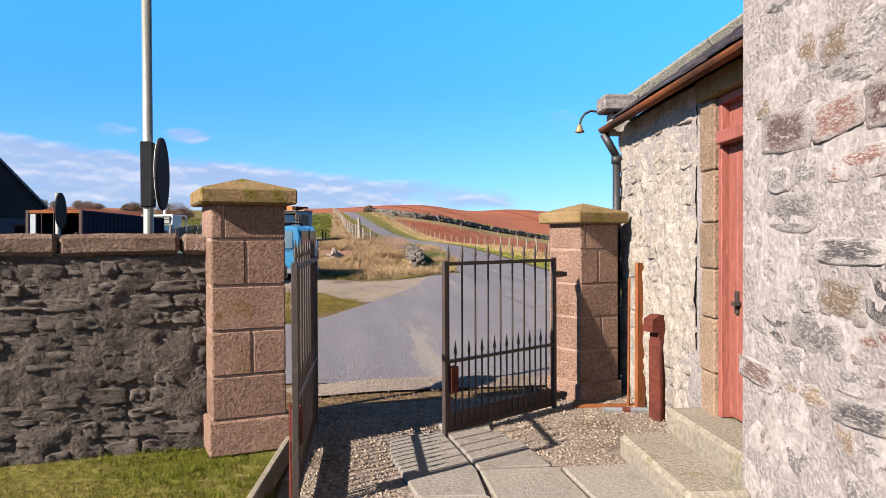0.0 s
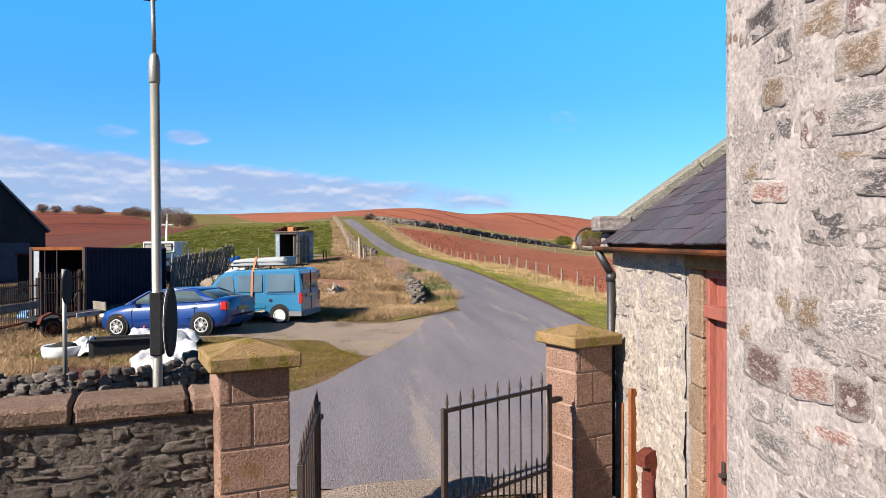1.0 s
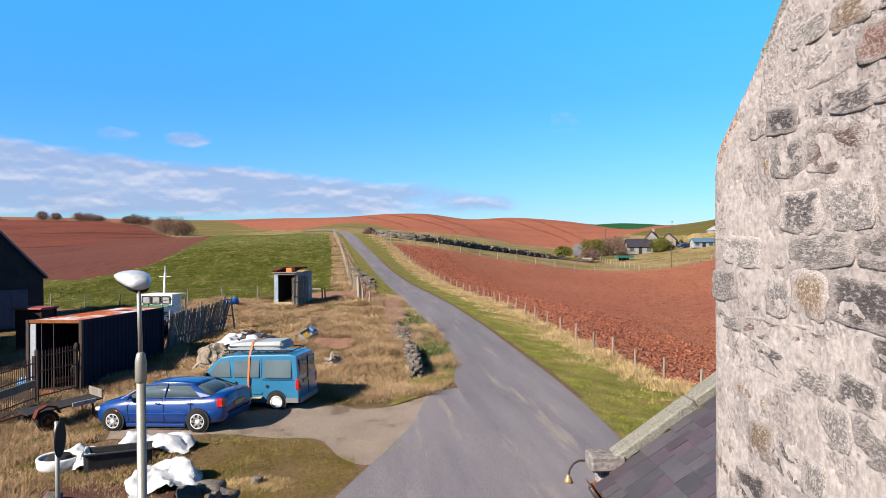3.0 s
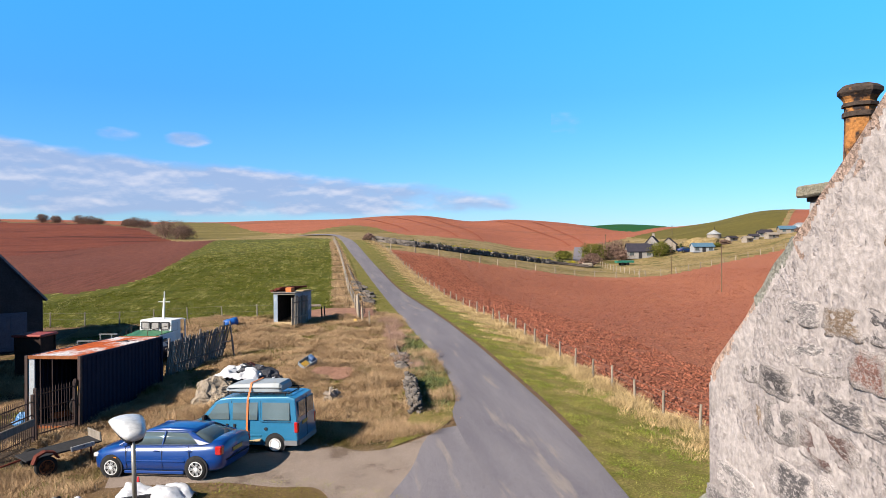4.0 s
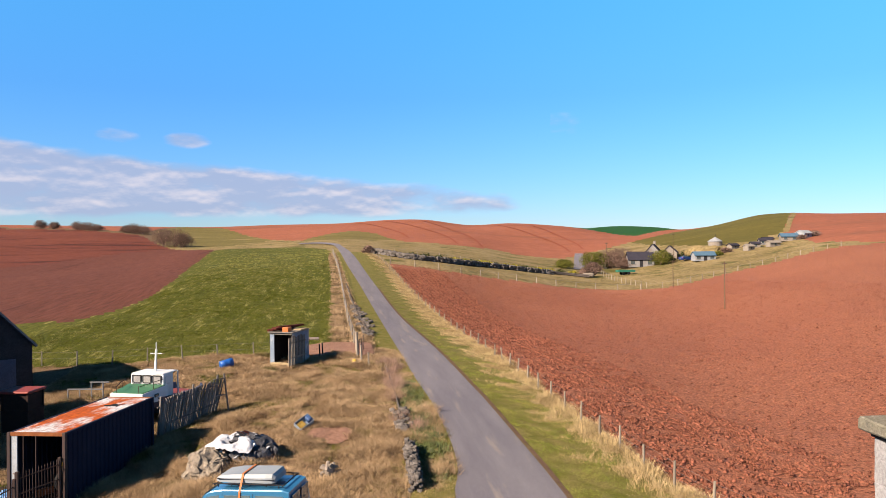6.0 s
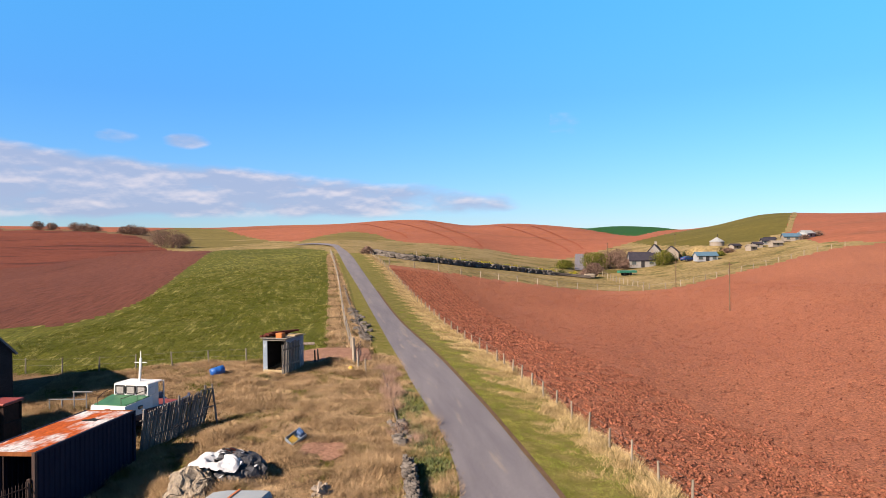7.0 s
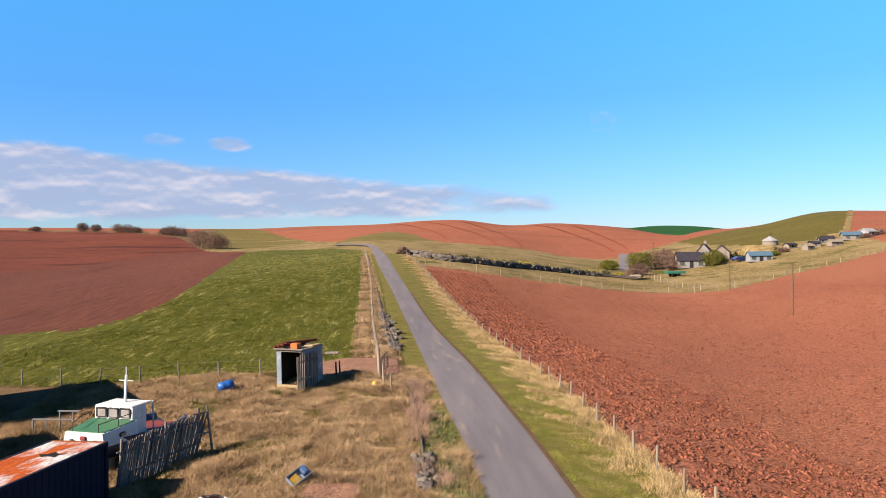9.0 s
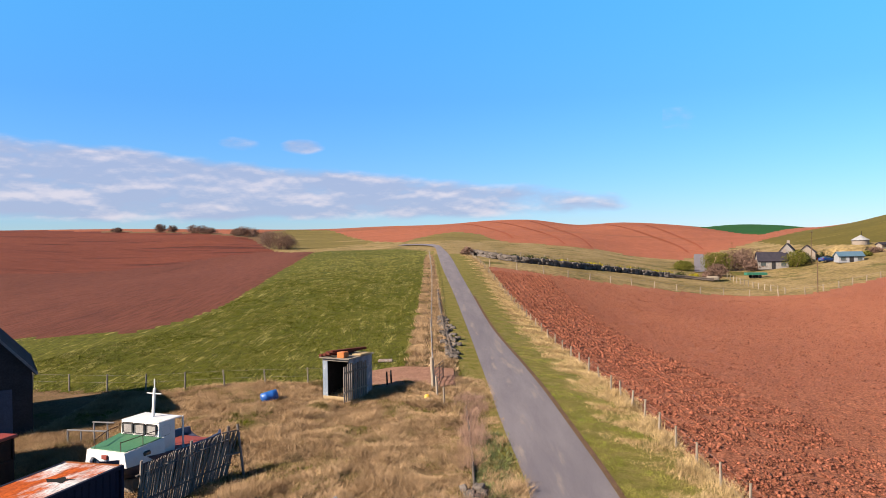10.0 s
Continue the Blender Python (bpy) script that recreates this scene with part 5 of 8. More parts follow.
part("bumper_strip", box(bmesh.new(), (-2.17, -0.66, 0.50), (-2.07, 0.66, 0.54), 0.015), PLASTIC, saloon, "dark bumper strip")
part("number_plate", box(bmesh.new(), (-2.17, -0.26, 0.66), (-2.11, 0.26, 0.77), 0.004), PLATE, saloon, "yellow rear plate")

HUBCAP = mat("white_hubcap", (0.62, 0.62, 0.62), (0.54, 0.54, 0.55), 6, 0.4, 0.0, 30, vary=0.1)
van = thing("van", pose(-2.73, 22.53, 0.34, 0, 1.0, 162) @ Matrix.Diagonal((0.88, 0.88, 0.88, 1)), "metallic teal-blue window van with a roof box, parked on gravel", "van")
VAN_P = [(2.16, 0.24), (2.24, 0.40), (2.22, 0.62), (2.05, 0.86), (1.55, 1.06), (1.30, 1.14), (0.78, 1.72), (0.60, 1.82), (0.2, 1.88), (-1.9, 1.92), (-2.12, 1.86), (-2.20, 1.2), (-2.22, 0.45), (-2.14, 0.28)]


def van_ring(y, inset):
    cx, cz = 0.0, 1.0
    return [(cx + (x - cx) * (1 - inset * 0.35), y - math.copysign(max(0.0, z - 1.05) * 0.13, y) * (1 if abs(y) > 0.5 else 0), cz + (z - cz) * (1 - inset)) for x, z in VAN_P]


bm = section_loft(bmesh.new(), [van_ring(-0.90, 0.05), van_ring(-0.88, 0.015), van_ring(-0.80, 0.0), van_ring(0.80, 0.0), van_ring(0.88, 0.015), van_ring(0.90, 0.05)])
part("body", bm, BLUEVAN, van, smooth=False)


def side_panel(name, poly, s, material, parent, out=0.006, label=""):
    """A thin panel that follows the van's leaning side."""
    bm = bmesh.new()
    def at(p, o):
        x, z = p
        return bm.verts.new((x, s * (0.902 - max(0, z - 1.05) * 0.145 + o), z))
    a, b = [at(p, 0) for p in poly], [at(p, out) for p in poly]
    bm.faces.new(a), bm.faces.new(b)
    for k in range(len(poly)):
        j = (k + 1) % len(poly)
        bm.faces.new((a[k], a[j], b[j], b[k]))
    return part(name, bm, material, parent, label)


for s in (1, -1):
    for poly in ([(1.12, 1.14), (0.72, 1.64), (0.30, 1.70), (0.24, 1.14)], [(0.12, 1.14), (0.12, 1.70), (-0.78, 1.72), (-0.78, 1.14)], [(-0.95, 1.14), (-0.95, 1.72), (-1.92, 1.72), (-1.94, 1.14)]):
        side_panel("side_window", poly, s, SKYGLASS, van, 0.008, "dark side window")
    for poly in ([(0.20, 0.30), (0.188, 1.76), (0.176, 1.76), (0.188, 0.30)], [(-0.86, 0.45), (-0.86, 1.78), (-0.872, 1.78), (-0.872, 0.45)], [(1.22, 0.35), (1.22, 1.08), (1.208, 1.08), (1.208, 0.35)], [(-2.0, 1.075), (-2.0, 1.09), (-0.9, 1.09), (-0.9, 1.075)]):
        side_panel("door_gap", poly, s, PLASTIC, van, 0.004)
    side_panel("rub_strip", [(1.3, 0.58), (1.3, 0.64), (-0.9, 0.64), (-0.9, 0.58)], s, BLUEVAN, van, 0.02)
    side_panel("bumper_corner", [(-1.75, 0.30), (-1.75, 0.46), (-2.2, 0.46), (-2.2, 0.30)], s, GREYP, van, 0.025, "grey plastic bumper corner")
    part("rear_light", box(bmesh.new(), (-2.23, s * 0.74, 0.72), (-2.10, s * 0.905, 1.08), 0.02), REDLENS, van, "red rear light")
    part("mirror", box(bmesh.new(), (1.05, s * 0.88, 1.12), (1.18, s * 1.06, 1.30), 0.03), PLASTIC, van, "black door mirror")
    for x in (0.05, 0.32):
        part("door_handle", box(bmesh.new(), (x - 0.04, s * 0.90, 0.86), (x + 0.04, s * 0.925, 1.0), 0.01), PLASTIC, van)
    for x in (1.41, -1.41):
        part("wheel_arch", lathe(bmesh.new(), [(0.37, -0.015), (0.37, 0.015)], 26, pose(x, s * 0.895, 0.34, 90, 0, 0)), PLASTIC, van)
        wh_v = wheel(van, x, s * 0.83, 0.315, s, 11, HUBCAP)
        part("hubcap", lathe(bmesh.new(), [(0.19, 0.088), (0.185, 0.098), (0.10, 0.103), (0.02, 0.106)], 24, pose(x, s * 0.83, 0.315, 90 * -s, 0, 0)), HUBCAP, wh_v, "white plastic hubcap")
part("filler_cap", lathe(bmesh.new(), [(0.055, -0.01), (0.055, 0.012), (0.03, 0.014)], 16, pose(-1.08, 0.895, 0.84, -90, 0, 0)), PLASTIC, van)
part("windscreen", prism(bmesh.new(), [(1.335, 1.15), (0.80, 1.745), (0.785, 1.735), (1.32, 1.14)], "y", -0.74, 0.74), SKYGLASS, van, "dark windscreen")
for y0, y1 in ((-0.70, -0.06), (0.06, 0.70)):
    part("rear_window", box(bmesh.new(), (-2.205, y0, 1.18), (-2.165, y1, 1.74), 0.01), SKYGLASS, van, "dark rear door window")
part("number_plate", box(bmesh.new(), (-2.235, -0.05, 0.92), (-2.215, 0.45, 1.03), 0.003), PLATE, van, "yellow rear plate")
part("rear_door_gap", box(bmesh.new(), (-2.228, -0.006, 0.45), (-2.2, 0.006, 1.84)), PLASTIC, van)
part("rear_bumper", box(bmesh.new(), (-2.27, -0.80, 0.28), (-2.15, 0.80, 0.46), 0.02), GREYP, van, "grey plastic rear bumper")
rack = thing("roof_rack", van.matrix_basis @ pose(-0.4, 0, 1.95), "dark steel roof rack on the van", "roof rack")
for y in (-0.62, 0.62):
    part("side_rail", rod(bmesh.new(), (-1.5, y, 0.07), (1.0, y, 0.07), 0.02), PLASTIC, rack)
for x in (-1.45, -0.9, -0.3, 0.3, 0.9):
    part("cross_bar", rod(bmesh.new(), (x, -0.7, 0.05), (x, 0.7, 0.05), 0.016), PLASTIC, rack)
for x in (-1.3, 0.8):
    for y in (-0.62, 0.62):
        part("foot", rod(bmesh.new(), (x, y, -0.04), (x, y, 0.08), 0.02), PLASTIC, rack)
BOXGREY = mat("grey_roof_box", (0.223, 0.242, 0.254), (0.192, 0.211, 0.223), 2, 0.5, 0.1, 50, vary=0.1)
rb = thing("roof_box", van.matrix_basis @ pose(-0.24, 0, 2.035) @ Matrix.Diagonal((1.06, 1, 1.12, 1)), "pale grey plastic roof box strapped to the van", "roof box")
bm = section_loft(bmesh.new(), [[(x, w, 0.0), (x, w * 1.0, h * 0.6), (x, w * 0.85, h), (x, -w * 0.85, h), (x, -w, h * 0.6), (x, -w, 0.0)] for x, w, h in ((0.75, 0.42, 0.10), (0.62, 0.50, 0.17), (0.2, 0.55, 0.22), (-0.9, 0.55, 0.25), (-1.12, 0.52, 0.25), (-1.20, 0.47, 0.17))])
part("shell", bm, BOXGREY, rb)
part("seam", box(bmesh.new(), (-1.19, -0.56, 0.09), (0.68, 0.56, 0.105), 0.004), PLASTIC, rb)
ORANGE = mat("orange_strap", (0.372, 0.105, 0.0186), (0.322, 0.0868, 0.0155), 8, 0.7, 0.1, 60)
sb = bmesh.new()
for p, q in zip([(-0.42, 0.97, 0.42), (-0.42, 0.93, 1.05), (-0.42, 0.82, 1.80), (-0.42, 0.58, 2.16), (-0.42, 0.48, 2.325), (-0.42, -0.48, 2.325)], [(-0.42, 0.93, 1.05), (-0.42, 0.82, 1.80), (-0.42, 0.58, 2.16), (-0.42, 0.48, 2.325), (-0.42, -0.48, 2.325), (-0.42, -0.8, 1.8)]):
    d = (Vector(q) - Vector(p))
    m = Matrix.Translation((Vector(p) + Vector(q)) / 2) @ d.to_track_quat("Z", "X").to_matrix().to_4x4()
    box(sb, (-0.006, -0.035, -d.length / 2 - 0.01), (0.006, 0.035, d.length / 2 + 0.01), 0, m)
solid("lashing_strap", sb, ORANGE, "orange ratchet strap over the roof box", "strap", van.matrix_basis.copy())
WOODGREY = mat("weathered_wood", (0.186, 0.164, 0.136), (0.124, 0.108, 0.093), 6, 0.9, 0.6, 30, stretch=(1, 1, 0.15), vary=0.25, island=0.2)
WOODPALE = mat("pale_wood", (0.31, 0.236, 0.136), (0.26, 0.198, 0.118), 6, 0.85, 0.4, 30, vary=0.2)
solid("plank_step", box(bmesh.new(), (-0.45, -0.09, 0.0), (0.45, 0.09, 0.05), 0.01), WOODPALE, "pale plank slung beside the van", "plank", van.matrix_basis @ pose(-0.5, 1.02, 0.40, 0, 8, 6))

PALE = mat("weathered_pale_wood", (0.165, 0.145, 0.13), (0.095, 0.085, 0.078), 6, 0.9, 0.4, 30, stretch=(1, 1, 0.15), vary=0.25, island=0.3)
# ---- shipping container and the yard ----
NAVY = mat("faded_navy_steel", (0.0095, 0.0125, 0.027), (0.014, 0.017, 0.032), 1.5, 0.88, 0.2, 30, patch=(0.035, 0.020, 0.016), patch_at=0.7, patch_scale=3)
CROOF = mat("rusted_roof_steel", (0.34, 0.070, 0.012), (0.24, 0.052, 0.014), 1.6, 0.8, 0.4, 9, patch=(0.40, 0.39, 0.40), patch_at=0.49, patch_scale=0.55, stretch=(1.6, 0.6, 1), vary=0.5)
CW, CL, CH = 1.98, 6.0, 2.62
cm = pose(-9.98, 26.65, 0.10, -1.0, 0, -13)
cont = thing("shipping_container", cm, "navy corrugated shipping container with a rust-stained roof, front open", "container")


def corrugated(bm, x, y0, y1, z0, z1, step=0.14, deep=0.035, turn=None):
    pts, y, k = [], y0, 0
    while y < y1:
        for dy, dx in ((0.0, 0), (0.36, 0), (0.5, deep), (0.86, deep)):
            pts.append((x + dx, min(y + dy * step * 2, y1)))
        y += 2 * step
    a = [bm.verts.new((p[0], p[1], z0)) for p in pts]
    b = [bm.verts.new((p[0], p[1], z1)) for p in pts]
    for k in range(len(pts) - 1):
        if pts[k] != pts[k + 1]:
            bm.faces.new((a[k], a[k + 1], b[k + 1], b[k]))
    if turn is not None:
        bm.transform(turn)
    return bm


for s in (-1, 1):
    part("side_panel", corrugated(bmesh.new(), s * (CW / 2 - 0.045), 0.1, CL - 0.1, 0.12, CH - 0.08), NAVY, cont)
part("back_panel", box(bmesh.new(), (-CW / 2 + 0.05, CL - 0.06, 0.1), (CW / 2 - 0.05, CL - 0.02, CH - 0.05)), NAVY, cont)
part("roof_panel", box(bmesh.new(), (-CW / 2 + 0.03, 0.05, CH - 0.05), (CW / 2 - 0.03, CL - 0.05, CH - 0.02)), CROOF, cont, "roof sheet streaked with orange rust")
part("roof_hole", prism(bmesh.new(), [(0.0, 4.2), (0.22, 4.28), (0.5, 4.2), (0.42, 4.42), (0.62, 4.62), (0.3, 4.58), (0.12, 4.75), (0.02, 4.52), (-0.25, 4.45)], "z", CH - 0.02, CH - 0.014), RUBBER, cont, "ragged dark hole rusted through the roof")
part("floor_panel", box(bmesh.new(), (-CW / 2 + 0.05, 0.05, 0.08), (CW / 2 - 0.05, CL - 0.05, 0.14)), RUST, cont)
for x in (-CW / 2, CW / 2):
    for y in (0.0, CL):
        part("corner_post", box(bmesh.new(), (x - 0.06, y - 0.06, 0.0), (x + 0.06, y + 0.06, CH), 0.01), RUST if y == 0 else NAVY, cont)
for z in (0.06, CH - 0.06):
    for x in (-CW / 2, CW / 2):
        part("side_rail", box(bmesh.new(), (x - 0.05, 0, z - 0.05), (x + 0.05, CL, z + 0.05)), NAVY, cont)
    for y in (0.0, CL):
        part("end_rail", box(bmesh.new(), (-CW / 2, y - 0.05, z - 0.06), (CW / 2, y + 0.05, z + 0.06), 0.01), RUSTBRIGHT, cont)
PALEP = mat("pale_door_paint", (0.26, 0.285, 0.31), (0.211, 0.223, 0.236), 3, 0.7, 0.2, 30, patch=(0.155, 0.0558, 0.0248), patch_at=0.62, patch_scale=4)
part("open_door", box(bmesh.new(), (-CW / 2 + 0.06, -0.02, 0.12), (-CW / 2 + 0.30, 0.03, CH - 0.12), 0.01), PALEP, cont, "narrow pale door strip")
for x in (-0.45, 0.0):
    part("locking_bar", rod(bmesh.new(), (x, -0.05, 0.1), (x, -0.05, CH - 0.1), 0.02), RUST, cont)
junk = thing("scrap_heap", cm @ pose(0.35, 1.3, 0.14), "jumble of red and yellow scrap inside the container", "scrap")
YEL = mat("yellow_plastic", (0.434, 0.279, 0.0248), (0.372, 0.223, 0.0186), 4, 0.5, 0.1, 30)
for k in range(9):
    bm = box(bmesh.new(), (-0.25, -0.18, 0), (0.25, 0.18, 0.22), 0.02, pose(rng.uniform(-0.7, 0.35), rng.uniform(-0.6, 0.6), 0.0 + 0.10 * (k % 3), rng.uniform(-15, 15), 0, rng.uniform(0, 90)))
    part("scrap_piece", bm, (IRONOLD, RUSTBRIGHT, WOODGREY)[k % 3], junk)
part("yellow_crate", box(bmesh.new(), (-0.1, -0.4, 1.05), (0.3, 0.0, 1.22), 0.01), YEL, junk, "bright yellow crate")
part("tyre", lathe(bmesh.new(), [(0.20, -0.08), (0.36, -0.08), (0.38, 0.0), (0.36, 0.08), (0.20, 0.08)], 24, pose(0.05, -0.35, 0.55, 80, 0, 60)), RUBBER, junk, "leaning tyre", True)
part("stack", box(bmesh.new(), (-0.1, -0.4, 0.0), (0.35, 0.2, 1.05), 0.02), WOODGREY, junk)


def railing(p, q, h, label, step=0.105):
    p, q = Vector((*p, ground_z(*p))), Vector((*q, ground_z(*q)))
    r = thing("iron_railing", Matrix.Translation(p), label, "railing", "rusty railings before the container")
    d = q - p
    n = int(d.length / step)
    for z in (0.18, h * 0.62, h - 0.12):
        part("rail", rod(bmesh.new(), (0, 0, z), d + Vector((0, 0, z)), 0.022, n=6), RUST, r)
    me = mesh_from(rod(rod(bmesh.new(), (0, 0, 0.1), (0, 0, h), 0.011, n=6), (0, 0, h), (0, 0, h + 0.08), 0.016, 0.002, 6), "bar", RUST)
    for k in range(1, n):
        ob = new("bar", me)
        ob.parent = r
        ob.location = d * (k / n)
    for e in (Vector((0, 0, 0)), d):
        part("post", box(bmesh.new(), (e.x - 0.05, e.y - 0.05, e.z - 0.1), (e.x + 0.05, e.y + 0.05, e.z + h + 0.12), 0.008), RUST, r)
    return r


railing((-9.95, 25.1), (-9.15, 26.4), 1.62, "rusty spiked iron gate panel before the container")
railing((-9.95, 24.9), (-10.35, 22.4), 1.45, "rusty spiked iron railing in the yard")
railing((-10.35, 22.4), (-10.9, 19.6), 1.45, "rusty spiked iron railing in the yard")
solid("timber_beam", box(bmesh.new(), (-1.3, -0.06, 0), (1.3, 0.06, 0.24), 0.02), PALE, "dark timber beam against the railing", "beam", pose(-10.05, 23.4, 0.72, 0, 0, 81))

BOARDW = mat("scuffed_white_board", (0.30, 0.30, 0.31), (0.20, 0.20, 0.21), 5, 0.8, 0.3, 30, patch=(0.10, 0.06, 0.05), patch_at=0.58, patch_scale=7, vary=0.2)
tr = thing("trailer", pose(-8.30, 21.45, ground_z(-8.3, 21.4), 0, -4, 40), "small rusty flatbed trailer with a white side board", "trailer")
part("bed", box(bmesh.new(), (-0.55, -0.45, 0.50), (1.5, 0.45, 0.55), 0.01), PLASTIC, tr, "dark steel bed")
part("side_board", box(bmesh.new(), (0.62, -0.49, 0.47), (1.28, -0.45, 0.60), 0.008), BOARDW, tr, "scuffed white side board")
part("end_board", box(bmesh.new(), (1.46, -0.45, 0.54), (1.5, 0.45, 0.80), 0.008), WOODGREY, tr)
part("mudguard", prism(bmesh.new(), [(-0.45, 0.45), (-0.34, 0.66), (-0.1, 0.74), (0.15, 0.66), (0.25, 0.45), (0.2, 0.45), (0.12, 0.62), (-0.1, 0.69), (-0.31, 0.62), (-0.40, 0.45)], "y", -0.68, -0.46), IRONOLD, tr, "rusty mudguard")
wheel(tr, -0.1, -0.57, 0.29, -1, 9, RUSTBRIGHT, 0.08)
wheel(tr, -0.1, 0.57, 0.29, 1, 9, RUSTBRIGHT, 0.08)
part("drawbar", rod(bmesh.new(), (-0.5, 0, 0.5), (-1.3, 0, 0.42), 0.03), IRONOLD, tr)
for y in (-0.4, 0.4):
    part("prop", rod(bmesh.new(), (1.2, y, -0.2), (1.2, y, 0.52), 0.03), IRONOLD, tr)

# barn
# harling colour taken down to near black to include the walls' shade
SHADEWALL = mat("shade_dark_harling", (0.036, 0.034, 0.038), (0.026, 0.025, 0.028), 1.2, 0.92, 0.5, 16, vary=0.25)
BARNSLATE = mat("dark_barn_slate", (0.028, 0.028, 0.036), (0.04, 0.037, 0.045), 1.5, 0.86, 0.6, 12, vary=0.35)
bz = ground_z(-18, 46) - 0.3
barn = thing("barn", pose(-16.75, 43.2, bz, 0, 0, 33), "grey harled barn with a dark slate roof", "barn")
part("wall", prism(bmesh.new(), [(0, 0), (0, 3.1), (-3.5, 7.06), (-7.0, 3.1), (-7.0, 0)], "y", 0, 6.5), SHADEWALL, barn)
br = math.atan2(3.96, 3.5)
part("roof", box(bmesh.new(), (-5.27, -0.25, -0.02), (0.22, 6.75, 0.10), 0, Matrix.Translation((0, 0, 3.1)) @ Matrix.Rotation(br, 4, "Y")), BARNSLATE, barn, "dark slate roof slope")
part("roof", box(bmesh.new(), (-0.22, -0.25, -0.02), (5.27, 6.75, 0.10), 0, Matrix.Translation((-7.0, 0, 3.1)) @ Matrix.Rotation(-br, 4, "Y")), BARNSLATE, barn, "dark slate roof slope")
barn_door = part("barn_door", box(bmesh.new(), (-2.7, -0.05, 0.2), (-0.8, 0.02, 2.35), 0.01), mat("blue_grey_door_paint", (0.075, 0.085, 0.12), (0.055, 0.062, 0.09), 2, 0.85, 0.2, 20, vary=0.2), barn, "blue-grey double door")
for x in (-2.2, -1.25):
    part("door_panel", box(bmesh.new(), (x - 0.36, -0.075, 0.4), (x + 0.36, -0.045, 2.15), 0.01), bpy.data.materials["blue_grey_door_paint"], barn_door)
part("gutter", rod(bmesh.new(), (0.16, -0.25, 3.02), (0.16, 6.75, 3.02), 0.06), PLASTIC, barn)
part("verge_board", box(bmesh.new(), (-5.27, -0.29, 0.02), (0.22, -0.25, 0.12), 0, Matrix.Translation((0, 0, 3.1)) @ Matrix.Rotation(br, 4, "Y")), GREYP, barn, "pale verge board")

shed = thing("shed", pose(-17.6, 28.0, ground_z(-17.6, 32) - 0.3), "plain grey harled shed closing the yard", "shed")
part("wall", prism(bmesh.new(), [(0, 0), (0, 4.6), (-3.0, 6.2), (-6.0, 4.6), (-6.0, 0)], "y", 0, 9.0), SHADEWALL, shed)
for s in (1, -1):
    part("roof", box(bmesh.new(), (-0.2 if s < 0 else -3.4, -0.2, 0.0), (3.4 if s < 0 else 0.2, 9.2, 0.1), 0, Matrix.Translation((0 if s > 0 else -6.0, 0, 4.6)) @ Matrix.Rotation(s * math.atan2(1.6, 3.0), 4, "Y")), BARNSLATE, shed, "dark slate roof slope")
old_frame = thing("scrap_railing", pose(-14.4, 41.7, ground_z(-14.4, 41.7), 0, 0, -10), "low grey frame of rails and uprights", "railing")
for z in (0.05, 0.62):
    part("rail", box(bmesh.new(), (0, -0.03, z), (2.0, 0.03, z + 0.06), 0.01), GREYP, old_frame)
part("rail", box(bmesh.new(), (1.25, -0.03, 1.0), (2.3, 0.03, 1.06), 0.01), GREYP, old_frame)
for x in (0.0, 0.65, 1.3, 1.94):
    part("upright", box(bmesh.new(), (x, -0.03, -0.1), (x + 0.06, 0.03, 0.66 if x < 1.2 else 1.04), 0.01), GREYP, old_frame)
# near-black cab colour carries the shade on its sides
SHADEIRON = mat("shade_black_iron", (0.02, 0.014, 0.013), (0.035, 0.02, 0.016), 6, 0.88, 0.4, 30, vary=0.3)
cab = thing("tractor_cab", pose(-14.45, 36.4, ground_z(-14.45, 36.4) + 0.28, 0, 0, -12), "derelict tractor cab with a red roof", "cab")
part("cab_body", box(bmesh.new(), (-0.65, -0.6, -0.5), (0.65, 0.6, 0.85), 0.03), SHADEIRON, cab)
part("cab_roof", box(bmesh.new(), (-0.75, -0.7, 1.62), (0.75, 0.7, 1.74), 0.04), mat("red_enamel", (0.211, 0.031, 0.0186), (0.161, 0.0248, 0.0186), 4, 0.6, 0.2, 30, vary=0.2), cab, "dull red cab roof")
for x in (-0.62, 0.62):
    for y in (-0.56, 0.56):
        part("cab_post", box(bmesh.new(), (x - 0.04, y - 0.04, 0.8), (x + 0.04, y + 0.04, 1.64)), SHADEIRON, cab)
part("cab_glass", box(bmesh.new(), (-0.6, -0.55, 0.85), (0.6, 0.55, 1.62)), SHADEIRON, cab, "cab panels with shade put into their black colour")
BLUET = mat("blue_tarpaulin", (0.0372, 0.155, 0.341), (0.031, 0.124, 0.279), 5, 0.5, 0.3, 12)


def heap(name, x, y, rx, ry, h, material, label, category, seed, rough=0.25, cuts=4, base=None):
    """A low irregular heap that sits on the ground."""
    bm = bmesh.new()
    bmesh.ops.create_icosphere(bm, subdivisions=cuts, radius=1)
    for v in list(bm.verts):
        n = noise.noise_vector(v.co * 1.6 + Vector((seed, seed * 2, 0))) * rough + noise.noise_vector(v.co * 5 + Vector((seed, 0, 3))) * rough * 0.45 + noise.noise_vector(v.co * 13 + Vector((2, seed, 1))) * rough * 0.09 * (cuts > 4)
        v.co += n
        v.co.z = max(v.co.z, -0.12)
        v.co = Vector((v.co.x * rx, v.co.y * ry, v.co.z * h))
    return solid(name, bm, material, label, category, pose(x, y, ground_z(x, y) if base is None else base), smooth=False)


heap("blue_tarpaulin", -11.3, 27.5, 0.35, 0.3, 0.45, BLUET, "crumpled bright blue tarpaulin", "tarpaulin", 3)

